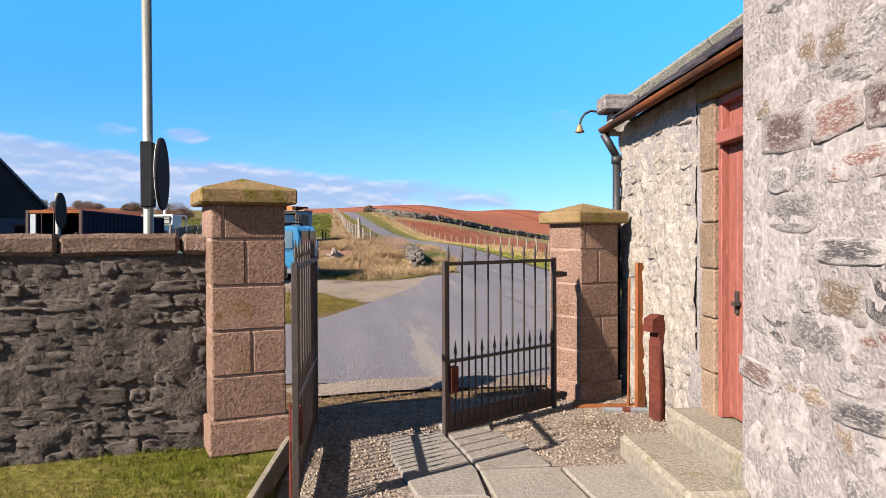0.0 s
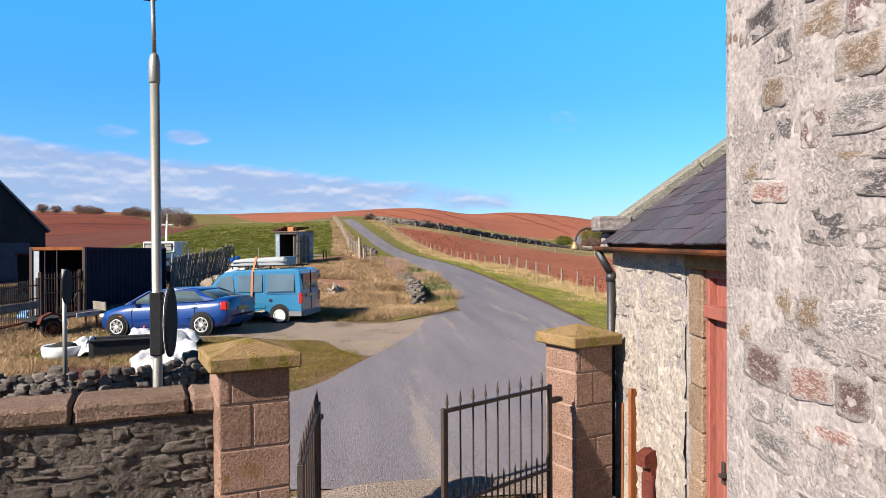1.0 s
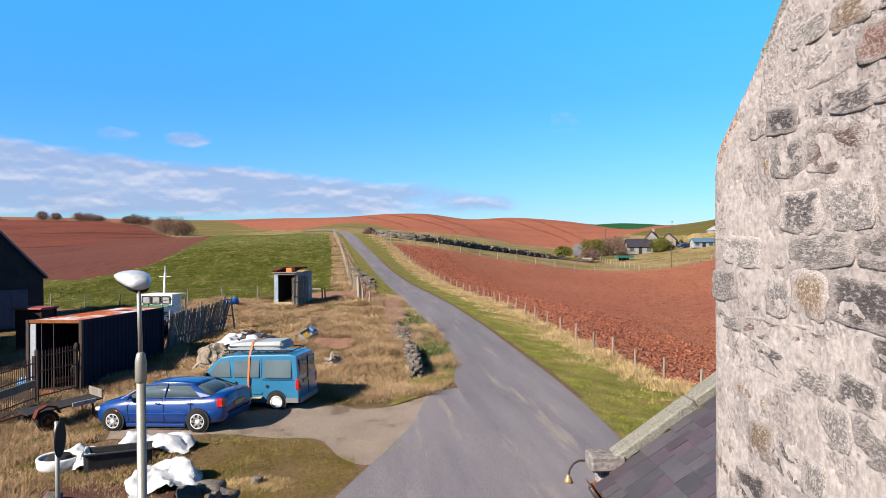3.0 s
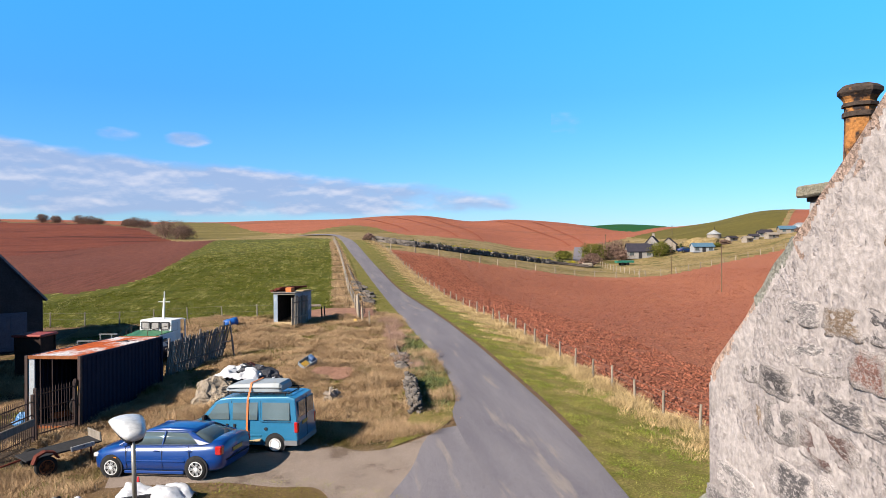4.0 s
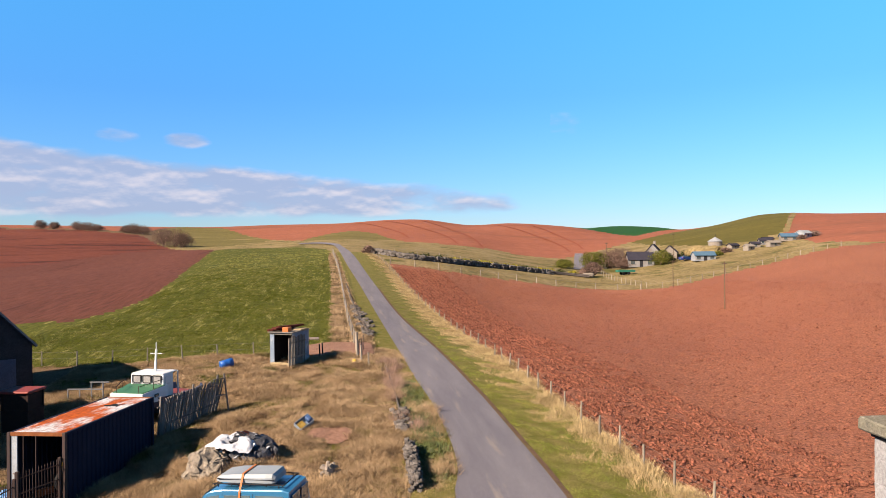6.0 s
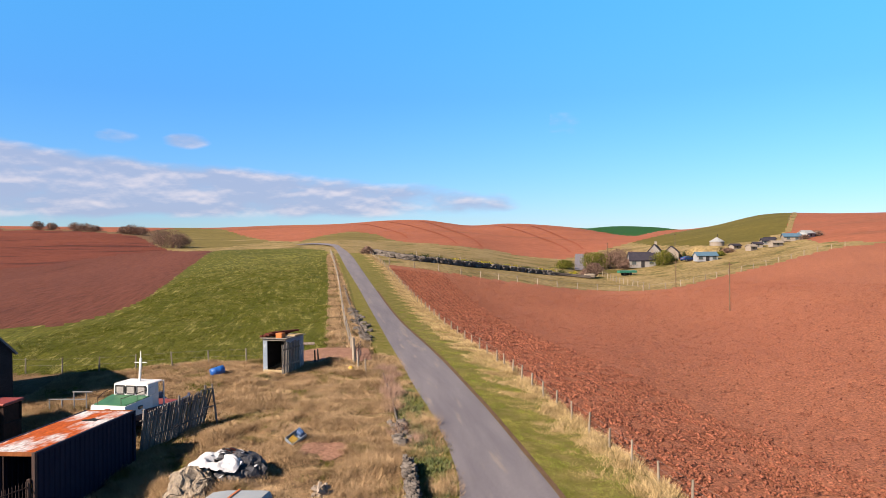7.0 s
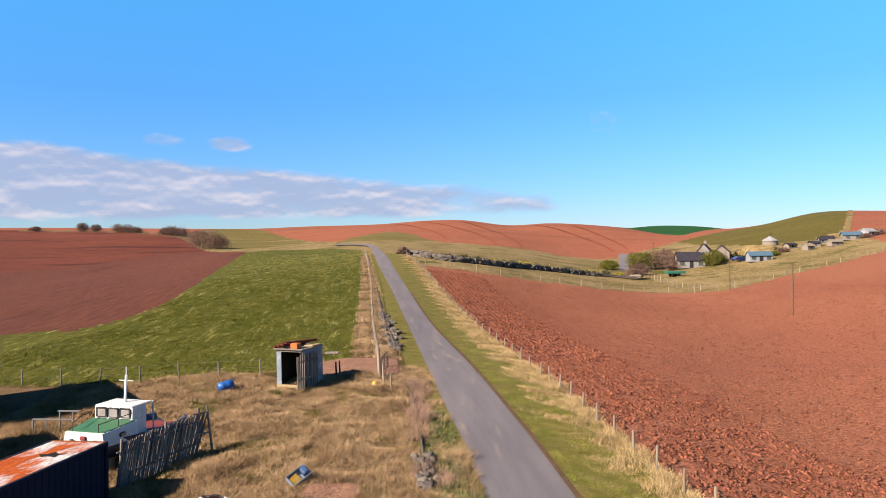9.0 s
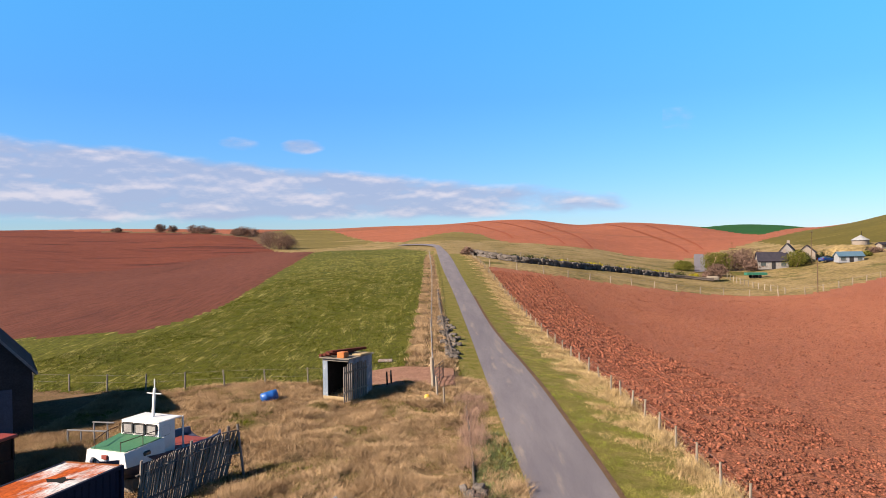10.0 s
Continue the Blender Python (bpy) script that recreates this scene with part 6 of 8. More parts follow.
# boat ashore
BOATW = mat("boat_white", (0.528, 0.536, 0.528), (0.448, 0.456, 0.456), 3, 0.5, 0.2, 30, patch=(0.248, 0.223, 0.186), patch_at=0.68, patch_scale=4, vary=0.1)
BOATG = mat("boat_green", (0.0217, 0.0992, 0.0465), (0.031, 0.124, 0.062), 4, 0.6, 0.3, 24, patch=(0.0124, 0.031, 0.0186), patch_at=0.66, patch_scale=3, vary=0.2)
BOATB = mat("boat_navy", (0.0124, 0.0217, 0.0558), (0.0186, 0.0279, 0.062), 3, 0.5, 0.2, 30)
BOATR = mat("boat_red", (0.186, 0.0279, 0.0186), (0.136, 0.0217, 0.0174), 4, 0.7, 0.2, 24)
boat = thing("boat", pose(-8.62, 37.3, ground_z(-8.6, 37.3), 0, 0, 249) @ Matrix.Diagonal((1.04, 1.16, 0.98, 1)), "small white and green motor boat laid up in long grass", "boat")
hull = []
for x, w, zb, zt in ((2.75, 0.18, 0.75, 1.30), (2.2, 0.62, 0.45, 1.25), (1.2, 0.95, 0.22, 1.15), (0.0, 1.05, 0.15, 1.08), (-1.4, 1.02, 0.18, 1.05), (-2.2, 0.90, 0.3, 1.05), (-2.45, 0.70, 0.5, 1.08)):
    hull.append([(x, 0.0, zb), (x, w * 0.6, zb + 0.12), (x, w * 0.95, zb + 0.45), (x, w, zt), (x, w - 0.09, zt), (x, w * 0.8, zt - 0.3), (x, 0, zt - 0.42), (x, -w * 0.8, zt - 0.3), (x, -w + 0.09, zt), (x, -w, zt), (x, -w * 0.95, zb + 0.45), (x, -w * 0.6, zb + 0.12)])
part("hull", section_loft(bmesh.new(), hull), BOATB, boat, "dark navy hull")
part("cockpit_lining", box(bmesh.new(), (-2.15, -0.75, 0.72), (-0.6, 0.75, 0.80), 0.01), BOATR, boat, "red cockpit sole")
trunk = section_loft(bmesh.new(), [[(x, w, 1.0), (x - 0.12 * k, w * 0.9, z), (x - 0.12 * k, -w * 0.9, z), (x, -w, 1.0)] for k, (x, w, z) in enumerate(((2.30, 0.80, 1.50), (0.80, 0.96, 1.64)))])
tk = part("cabin_trunk", trunk, BOATW, boat, "white cabin trunk")
part("foredeck", section_loft(bmesh.new(), [[(x, w, z), (x, w, z + 0.03), (x, -w, z + 0.03), (x, -w, z)] for x, w, z in ((2.20, 0.68, 1.505), (0.80, 0.84, 1.635))]), BOATG, tk, "weathered green deck")
part("hatch", box(bmesh.new(), (2.20, -0.10, 1.24), (2.37, 0.10, 1.38), 0.01), BOATR, tk, "small dark red hatch")
for s in (1, -1):
    part("porthole", box(bmesh.new(), (1.30, s * 0.80, 1.20), (1.62, s * 0.885, 1.38), 0.05), GLASS, tk, "dark oblong porthole")
bm = prism(bmesh.new(), [(0.05, 1.0), (0.88, 1.0), (0.80, 2.15), (0.05, 2.15)], "y", -0.76, 0.76)
bevel(bm, list(bm.verts), 0.04, 2)
wh_ = part("wheelhouse", bm, BOATW, boat, "white wheelhouse with a raked front")
for y in (-0.47, 0.0, 0.47):
    part("window", box(bmesh.new(), (0.80, y - 0.20, 1.70), (0.845, y + 0.20, 2.08), 0.05), mat("hazy_glass", (0.26, 0.245, 0.235), (0.17, 0.165, 0.165), 3, 0.2, 0, 20) if y == -0.47 else bpy.data.materials["hazy_glass"], wh_, "hazy wheelhouse window")
    part("window_frame", box(bmesh.new(), (0.80, y - 0.228, 1.67), (0.838, y + 0.228, 2.105), 0.045), PLASTIC, wh_)
part("roof", box(bmesh.new(), (-0.30, -0.76, 2.13), (0.82, 0.76, 2.19), 0.03), BOATW, wh_, "flat white roof")
for s in (1, -1):
    part("roof_post", rod(bmesh.new(), (-0.38, s * 0.72, 0.95), (-0.40, s * 0.70, 2.15), 0.03), BOATW, wh_)
    part("side_window", box(bmesh.new(), (0.30, s * 0.735, 1.65), (0.68, s * 0.75, 2.02), 0.03), GLASS, wh_, "dark side window")
    part("rail", tube(bmesh.new(), [(0.9, s * 0.8, 1.95), (1.5, s * 0.72, 1.92), (2.2, s * 0.5, 1.82)], 0.015), RUST, boat)
    for x, yy, z in ((1.5, 0.72, 1.55), (2.2, 0.5, 1.5)):
        part("stanchion", rod(bmesh.new(), (x, s * yy, z), (x, s * yy, z + 0.36), 0.013), RUST, boat)
part("mast", tube(bmesh.new(), [(0.2, 0, 2.18), (0.15, 0, 2.75), (0.1, 0, 3.25)], 0.05), BOATW, boat, "white stub mast")
part("mast_head", rod(bmesh.new(), (0.1, 0, 3.25), (0.1, 0, 3.6), 0.02), BOATW, boat)
part("spreader", rod(bmesh.new(), (0.12, -0.28, 3.05), (0.12, 0.28, 3.05), 0.02), BOATW, boat)
for x in (-1.8, 1.6):
    part("prop", box(bmesh.new(), (x - 0.15, -0.5, -0.1), (x + 0.15, 0.5, 0.4), 0.02), WOODGREY, boat, "timber chock under the keel")

# leaning pale fence
A, B = Vector((-7.75, 33.4, ground_z(-7.75, 33.4))), Vector((-5.64, 35.9, ground_z(-5.64, 35.9)))
pf = thing("pale_fence", Matrix.Translation(A), "dark weathered pale fence leaning outward", "fence")
d = B - A
pale_me = mesh_from(prism(bmesh.new(), [(-0.031, 0.0), (0.031, 0.0), (0.031, 1.68), (0.0, 1.78), (-0.031, 1.68)], "y", -0.012, 0.012), "pale", PALE)
yaw = math.degrees(math.atan2(d.y, d.x))
n = 40
for k in range(n):
    ob = new("pale", pale_me)
    ob.parent = pf
    lean = 9 + 10 * k / n
    ob.matrix_basis = Matrix.Translation(d * (k / n) + Vector((0, 0, -0.1 + rng.uniform(-0.04, 0.04)))) @ pose(0, 0, 0, 0, 0, yaw) @ pose(0, 0, 0, rng.uniform(-1.5, 1.5), lean, 0)
for z in (0.45, 1.3):
    part("rail", rod(bmesh.new(), Vector((0.02, 0.06, z)), d + Vector((0.14, 0.06, z)), 0.035, n=6), PALE, pf)
for k in (0.02, 0.55, 0.98):
    e = d * k
    part("post", rod(bmesh.new(), e + Vector((0, 0.1, -0.2)), e + Vector((0.12, 0.12, 1.75)), 0.05, n=8), PALE, pf)
ff = thing("timber_frame", Matrix.Translation(B + Vector((0.45, 0.25, 0))), "bare timber frame of two posts and rails", "frame")
part("post", rod(bmesh.new(), (0.1, 0.0, -0.2), (-0.12, 0.05, 1.75), 0.045, n=8), PALE, ff)
for z in (0.75, 1.55):
    part("rail", rod(bmesh.new(), (-0.55, -0.35, z - 0.02), (-0.05, 0.02, z), 0.03, n=6), PALE, ff)

# corrugated hut
TIN = mat("dull_tin_sheet", (0.13, 0.175, 0.24), (0.21, 0.25, 0.29), 2.0, 0.45, 0.4, 20, patch=(0.42, 0.43, 0.44), patch_at=0.57, patch_scale=2.0, metal=0.25, vary=0.3)
BLACKWOOD = mat("tarred_boards", (0.03, 0.025, 0.022), (0.045, 0.037, 0.032), 4, 0.9, 0.4, 20)
hz = ground_z(-3, 47.4)
hut = thing("hut", pose(-4.10, 46.7, hz, 0, 0, -27) @ Matrix.Diagonal((1.08, 1.08, 1.10, 1)), "ramshackle tin hut with an open front", "shed")
HW, HD, HH = 1.45, 1.9, 1.78
turn = Matrix.Rotation(math.pi / 2, 4, "Z")
part("left_wall", corrugated(bmesh.new(), 0.0, 0.0, HD, -0.15, HH, 0.05, 0.02), TIN, hut, "pale blue tin wall")
part("right_wall", corrugated(bmesh.new(), HW, 0.0, HD, -0.15, HH, 0.05, 0.02), TIN, hut, "pale blue tin wall")
part("back_wall", box(bmesh.new(), (0, HD - 0.02, -0.15), (HW, HD + 0.02, HH)), TIN, hut)
part("front_strip", box(bmesh.new(), (-0.02, -0.02, -0.15), (0.26, 0.02, HH), 0.005), TIN, hut, "dented tin front sheet")
part("front_beam", box(bmesh.new(), (0, -0.04, HH - 0.12), (HW, 0.03, HH), 0.005), WOODGREY, hut)
part("sill_board", box(bmesh.new(), (0, -0.04, -0.1), (HW, 0.03, 0.06), 0.005), WOODPALE, hut)
part("lining", box(box(bmesh.new(), (0.05, HD - 0.1, 0), (HW - 0.04, HD - 0.04, HH - 0.02)), (0.04, 0.05, -0.05), (HW - 0.05, HD - 0.1, 0.02)), BLACKWOOD, hut, "dark boarded inside")
for x in (0.045, HW - 0.05):
    part("lining", box(bmesh.new(), (x, 0.04, 0.0), (x + 0.02, HD - 0.1, HH - 0.01)), BLACKWOOD, hut, "dark boarded inside")
part("roof", box(bmesh.new(), (-0.12, -0.15, HH), (HW + 0.1, HD + 0.1, HH + 0.04)), WOODGREY, hut)
for k, (x, y, a) in enumerate(((0.18, 0.85, 20), (0.40, 0.8, 16), (0.62, 0.75, 13), (0.50, 0.95, 22), (0.78, 1.0, 25))):
    part("roof_scrap", box(bmesh.new(), (-0.10, -0.95, HH + 0.04 + (k % 3) * 0.06 + 0.12 * (k > 2)), (0.11, 0.90, HH + 0.15 + (k % 3) * 0.06 + 0.12 * (k > 2)), 0.01, pose(x, y, 0, 0, 0, -a)), IRONOLD, hut, "rusty red channel laid on the roof")
part("roof_scrap", box(bmesh.new(), (0.82, -0.05, HH + 0.04), (1.22, 0.35, HH + 0.30), 0.02), ORANGE, hut, "orange crate on the roof")
part("roof_scrap", box(bmesh.new(), (1.0, 0.9, HH + 0.04), (1.5, 1.8, HH + 0.10), 0.02), WOODPALE, hut, "pale boards on the roof")
hp = thing("slatted_panel", hut.matrix_basis @ pose(HW + 0.08, -0.55, -0.05), "weathered slatted panel leaning on the hut", "panel")
for k in range(12):
    part("slat", box(bmesh.new(), (-0.015, k * 0.16, 0), (0.015, k * 0.16 + 0.10, 1.62 + rng.uniform(-0.06, 0.06)), 0.005), WOODGREY, hp)
for z in (0.4, 1.25):
    part("rail", box(bmesh.new(), (0.015, 0.0, z), (0.045, 1.88, z + 0.08), 0.005), WOODGREY, hp)

# drums, tubs and litter
BLUEP = mat("blue_plastic", (0.0093, 0.0806, 0.31), (0.00744, 0.0682, 0.26), 4, 0.4, 0.1, 30, vary=0.1)
zb_ = ground_z(-6.55, 46.4)
bar = thing("plastic_drum", pose(-6.75, 46.3, zb_ + 0.26, 0, 78, 28) @ Matrix.Diagonal((0.88, 0.88, 0.88, 1)), "blue plastic drum lying in the grass", "drum")
part("shell", lathe(bmesh.new(), [(0.24, -0.46), (0.285, -0.44), (0.29, -0.2), (0.30, -0.18), (0.29, -0.15), (0.29, 0.15), (0.30, 0.18), (0.29, 0.2), (0.285, 0.44), (0.24, 0.46)], 24), BLUEP, bar, smooth=True)
part("bung", lathe(bmesh.new(), [(0.05, -0.485), (0.05, -0.45)], 10, pose(0.1, 0, 0)), BLACK, bar)
yb = heap("yellow_float", 1.15, 46.0, 0.20, 0.20, 0.30, YEL, "round yellow float in the grass", "float", 5, 0.04, 3)
GREYBLUE = mat("grey_blue_plastic", (0.186, 0.223, 0.273), (0.149, 0.18, 0.223), 4, 0.5, 0.1, 30)
DARKBLUE = mat("blue_bag_plastic", (0.03, 0.07, 0.16), (0.02, 0.05, 0.12), 4, 0.5, 0.2, 20)
fb = thing("fish_crate", pose(-1.30, 31.8, ground_z(-1.3, 31.8) + 0.12, 34, -24, 35) @ Matrix.Diagonal((0.82, 0.82, 0.9, 1)), "tipped grey-blue fish crate with yellow net in it", "crate")
part("crate_base", box(bmesh.new(), (-0.45, -0.28, 0.0), (0.45, 0.28, 0.03), 0.01), GREYBLUE, fb)
for lo, hi in (((-0.45, -0.28, 0), (0.45, -0.25, 0.24)), ((-0.45, 0.25, 0), (0.45, 0.28, 0.24)), ((-0.45, -0.28, 0), (-0.42, 0.28, 0.24)), ((0.42, -0.28, 0), (0.45, 0.28, 0.24))):
    part("crate_side", box(bmesh.new(), lo, hi, 0.008), GREYBLUE, fb)
for k in range(4):
    part("yellow_slat", rod(bmesh.new(), (-0.38, -0.18 + k * 0.09, 0.14), (-0.02, -0.14 + k * 0.09, 0.17), 0.03, n=6), YEL, fb)
part("blue_bag", box(bmesh.new(), (0.15, -0.2, 0.05), (0.42, 0.2, 0.34), 0.06), DARKBLUE, fb, "dark blue bag")

STRAWHEAP = mat("bleached_debris", (0.26, 0.217, 0.167), (0.174, 0.143, 0.112), 5, 0.95, 1.0, 12, patch=(0.0868, 0.0744, 0.0682), patch_at=0.56, patch_scale=6, vary=0.4, depth=0.06)
WHITEBAG = mat("white_sheeting", (0.42, 0.425, 0.45), (0.33, 0.34, 0.37), 3, 0.6, 0.6, 9, vary=0.12, depth=0.06)
DULLSHEET = mat("dull_sheeting", (0.42, 0.43, 0.46), (0.32, 0.33, 0.36), 3, 0.6, 0.6, 9, vary=0.12, depth=0.06)
heap("rubbish_mound", -4.55, 27.75, 0.85, 0.78, 0.82, STRAWHEAP, "heap of bleached straw and rubbish", "heap", 11, 0.3, 5)
heap("rubbish_mound", -3.30, 28.65, 1.18, 0.88, 0.92, mat("black_rubbish", (0.018, 0.019, 0.024), (0.035, 0.036, 0.045), 5, 0.6, 0.8, 12, patch=(0.20, 0.21, 0.24), patch_at=0.66, patch_scale=5, vary=0.3, depth=0.05), "heap of dark rubbish partly under a sheet", "heap", 12, 0.32, 5)


def cloth(name, x, y, lx, ly, z0, h, material, label, seed, turn=0):
    """A crumpled sheet draped over something."""
    n = 26
    u, v = np.meshgrid(np.linspace(-1, 1, n), np.linspace(-1, 1, n), indexing="ij")
    zs = np.zeros_like(u)
    xs, ys = u * lx, v * ly
    for a in range(n):
        for b in range(n):
            p = Vector((u[a, b] * 1.5 + seed, v[a, b] * 1.5, seed * 0.7))
            q = noise.noise_vector(p * 2.6) * 0.16 * min(lx, ly)
            xs[a, b] += q.x
            ys[a, b] += q.y
            zs[a, b] = h * max(0.0, 1 - 0.75 * (u[a, b] ** 2 + v[a, b] ** 2)) * (0.75 + 0.8 * noise.noise(p * 1.1)) + abs(noise.noise(p * 3.3)) * 0.22 * h + 0.01
    v3 = np.stack([xs.ravel(), ys.ravel(), np.maximum(zs, 0.0).ravel()], 1)
    me = mesh_of(name, v3, grid_faces(n, n))
    me.materials.append(material)
    ob = tagged(new(name, me), label, "sheet", "", "")
    ob.matrix_basis = pose(x, y, z0, 0, 0, turn)
    return ob


cloth("plastic_sheet", -3.80, 28.38, 0.95, 0.60, ground_z(-3.5, 28.3) + 0.52, 0.56, DULLSHEET, "white plastic sheet draped over the heap", 4, -20)
tip = thing("scrap_pile", pose(-3.45, 28.5, ground_z(-3.45, 28.5)), "jumble of broken boards, tin and rags on the rubbish", "scrap")
for k in range(64):
    a, d_ = rng.uniform(0, 6.28), rng.uniform(0, 1) ** 0.6
    px, py = math.cos(a) * d_ * 1.35, math.sin(a) * d_ * 0.75
    sx, sy = rng.uniform(0.03, 0.16), rng.uniform(0.02, 0.08)
    bm = box(bmesh.new(), (-sx, -sy, -0.012), (sx, sy, 0.012), 0.0, pose(px, py, 0.16 + 0.92 * max(0.0, 1 - d_ ** 2), rng.uniform(-40, 40), rng.uniform(-30, 30), rng.uniform(0, 180)))
    part("scrap_piece", bm, (WHITEBAG, PLASTIC, IRONOLD, WHITEBAG, PLASTIC, GREYP, DARKBLUE)[k % 7], tip)
cloth("plastic_sheet", -3.65, 15.7, 0.75, 0.62, ground_z(-4, 15.7), 0.62, WHITEBAG, "crumpled white builder's bag lying on the grass", 1, 15)
cloth("plastic_sheet", -4.45, 18.2, 0.95, 0.45, ground_z(-4.2, 18.2), 0.50, WHITEBAG, "crumpled white sheeting on the grass", 2, -10)
cloth("plastic_sheet", -5.72, 17.25, 0.26, 0.40, ground_z(-5.7, 17.3) + 0.05, 0.40, WHITEBAG, "white plastic bag by the trough", 6, 0)
cloth("plastic_sheet", -6.1, 17.9, 0.45, 0.30, ground_z(-6.3, 17.9) + 0.12, 0.22, WHITEBAG, "white sheeting over the tub", 8, 0)
cloth("red_bag", -4.95, 18.75, 0.14, 0.12, ground_z(-4.9, 18.7), 0.36, REDLENS, "small red plastic bag", 9, 0)
tb = thing("round_tub", pose(-6.40, 17.35, ground_z(-6.4, 17.3)), "white-rimmed round tub full of dark junk", "tub")
part("wall", lathe(bmesh.new(), [(0.40, 0.0), (0.46, 0.08), (0.48, 0.26), (0.45, 0.30), (0.40, 0.26), (0.36, 0.1), (0.05, 0.08)], 28), BOATW, tb, smooth=True)
part("contents", lathe(bmesh.new(), [(0.38, 0.16), (0.25, 0.32), (0.1, 0.36)], 9), PLASTIC, tb, "dark junk in the tub")
tg = thing("black_trough", pose(-5.02, 17.15, ground_z(-5.2, 17.1), 0, 0, 14), "long black plastic trough", "trough")
part("shell", section_loft(bmesh.new(), [[(x, w, 0.42), (x, w * 0.75, 0.0), (x, -w * 0.75, 0.0), (x, -w, 0.42), (x, -w + 0.04, 0.42), (x, -w * 0.68, 0.06), (x, w * 0.68, 0.06), (x, w - 0.04, 0.42)] for x, w in ((-0.72, 0.26), (-0.62, 0.30), (0.62, 0.30), (0.72, 0.26))]), PLASTIC, tg)
part("rim", box(box(bmesh.new(), (-0.74, -0.33, 0.40), (0.74, -0.28, 0.44), 0.01), (-0.74, 0.28, 0.40), (0.74, 0.33, 0.44), 0.01), BLACK, tg)

# ---- dry-stone walls ----
FIELDSTONE = mat("field_stone", (0.0744, 0.0651, 0.0589), (0.124, 0.108, 0.0961), 4, 0.92, 0.6, 10, patch=(0.211, 0.192, 0.161), patch_at=0.64, patch_scale=6, island=0.35, vary=0.35, depth=0.014)
field = [block_mesh("stone", FIELDSTONE, k + 80, 0.17, 3) for k in range(6)]


def stone_run(line, height, thick, size, label, limit=300, courses=3, jitter=0.05, sides=(-1, 1)):
    """A tumbled dry-stone wall along a line, stone by stone."""
    w = thing("dry_stone_wall", pose(*line[0], ground_z(*line[0])), label, "wall", "", "structure")
    origin = Vector((*line[0], ground_z(*line[0])))
    count = 0
    total = sum(math.dist(a, b) for a, b in zip(line, line[1:]))
    pts = along(line, max(2, int(total / size)))
    core = bmesh.new()
    for p, q in zip(pts[::2], pts[2::2]):
        p3, q3 = Vector((*p, ground_z(*p) + height * 0.3)) - origin, Vector((*q, ground_z(*q) + height * 0.3)) - origin
        rod(core, p3, q3, thick * 0.45, n=7)
        rod(core, p3 + Vector((0, 0, height * 0.3)), q3 + Vector((0, 0, height * 0.3)), thick * 0.36, n=7)
    part("wall_core", core, RUBBLEBED, w)
    for p, q in zip(pts, pts[1:]):
        a = math.degrees(math.atan2(q[1] - p[1], q[0] - p[0]))
        side = Vector((-math.sin(radians(a)), math.cos(radians(a)), 0))
        for c in range(courses):
            for s in sides:
                if count >= limit or rng.random() < 0.12:
                    continue
                h = height / courses
                ob = new("stone", field[int(rng.integers(6))])
                ob.parent = w
                place = Vector((p[0], p[1], ground_z(*p) + h * (c + 0.45))) - origin + side * s * thick * (0.5 - 0.25 * c / courses) + Vector((rng.normal(0, jitter), rng.normal(0, jitter), rng.normal(0, 0.02)))
                k = size * rng.uniform(0.75, 1.35)
                ob.matrix_basis = Matrix.Translation(place) @ pose(0, 0, 0, rng.uniform(-15, 15), rng.uniform(-12, 12), a + rng.uniform(-25, 25)) @ Matrix.Diagonal((k * 1.15, k * 0.9, h * rng.uniform(0.9, 1.3), 1))
                count += 1
    return w


stone_run([(-6.3, 12.1), (-4.4, 11.95), (-3.2, 12.5), (-2.1, 13.5)], 0.70, 0.34, 0.125, "tumbled dark dry-stone wall by the lane", 300, 7, 0.03, (-1,))
stone_run([(2.80, 24.7), (2.86, 26.6), (2.92, 28.6)], 0.56, 0.24, 0.15, "short ruined dry-stone wall at the bend", 220, 5, 0.05)
stone_run([(2.95, 31.0), (3.05, 38.0), (3.0, 46.0)], 0.22, 0.12, 0.26, "broken line of half-buried wall stones", 22, 1, 0.16)
stone_run([(2.55, 56), (2.2, 64), (1.7, 74), (1.1, 92)], 0.20, 0.35, 0.42, "tumbled roadside dry-stone wall", 70, 1, 0.2)
stone_run([(6.6, 149.2), (13, 137), (22.6, 140.5), (33, 152), (44, 158.5), (53.5, 162.5), (60, 162)], 1.0, 0.5, 0.75, "long grey dry-stone wall across the paddock", 280, 2, 0.1)
for k, (x, y, s) in enumerate(((-5.7, 15.1, 0.22), (-4.5, 13.3, 0.2), (-4.0, 13.2, 0.16), (-3.4, 13.2, 0.2), (-2.4, 13.9, 0.36), (-2.1, 13.6, 0.3), (-2.7, 13.7, 0.34), (-3.9, 13.0, 0.25), (-1.7, 15.6, 0.14), (-5.0, 12.9, 0.2))):
    ob = new("boulder", field[k % 6])
    ob.matrix_basis = pose(x, y, ground_z(x, y) + s * 0.45, 0, 0, k * 47) @ Matrix.Diagonal((s * 1.5, s * 1.3, s * 1.1, 1))
    tagged(ob, "loose grey field stone lying in the grass", "boulder", "loose stones by the tumbled wall")
    if s > 0.28:
        ob.location.z += 0.3
BLEACHED = mat("bleached_split_wood", (0.27, 0.225, 0.185), (0.13, 0.108, 0.09), 6, 0.9, 0.7, 24, island=0.3, vary=0.4)
stump = thing("log_pile", pose(-0.15, 26.4, ground_z(-0.15, 26.4)), "small tangle of bleached split logs", "log pile")
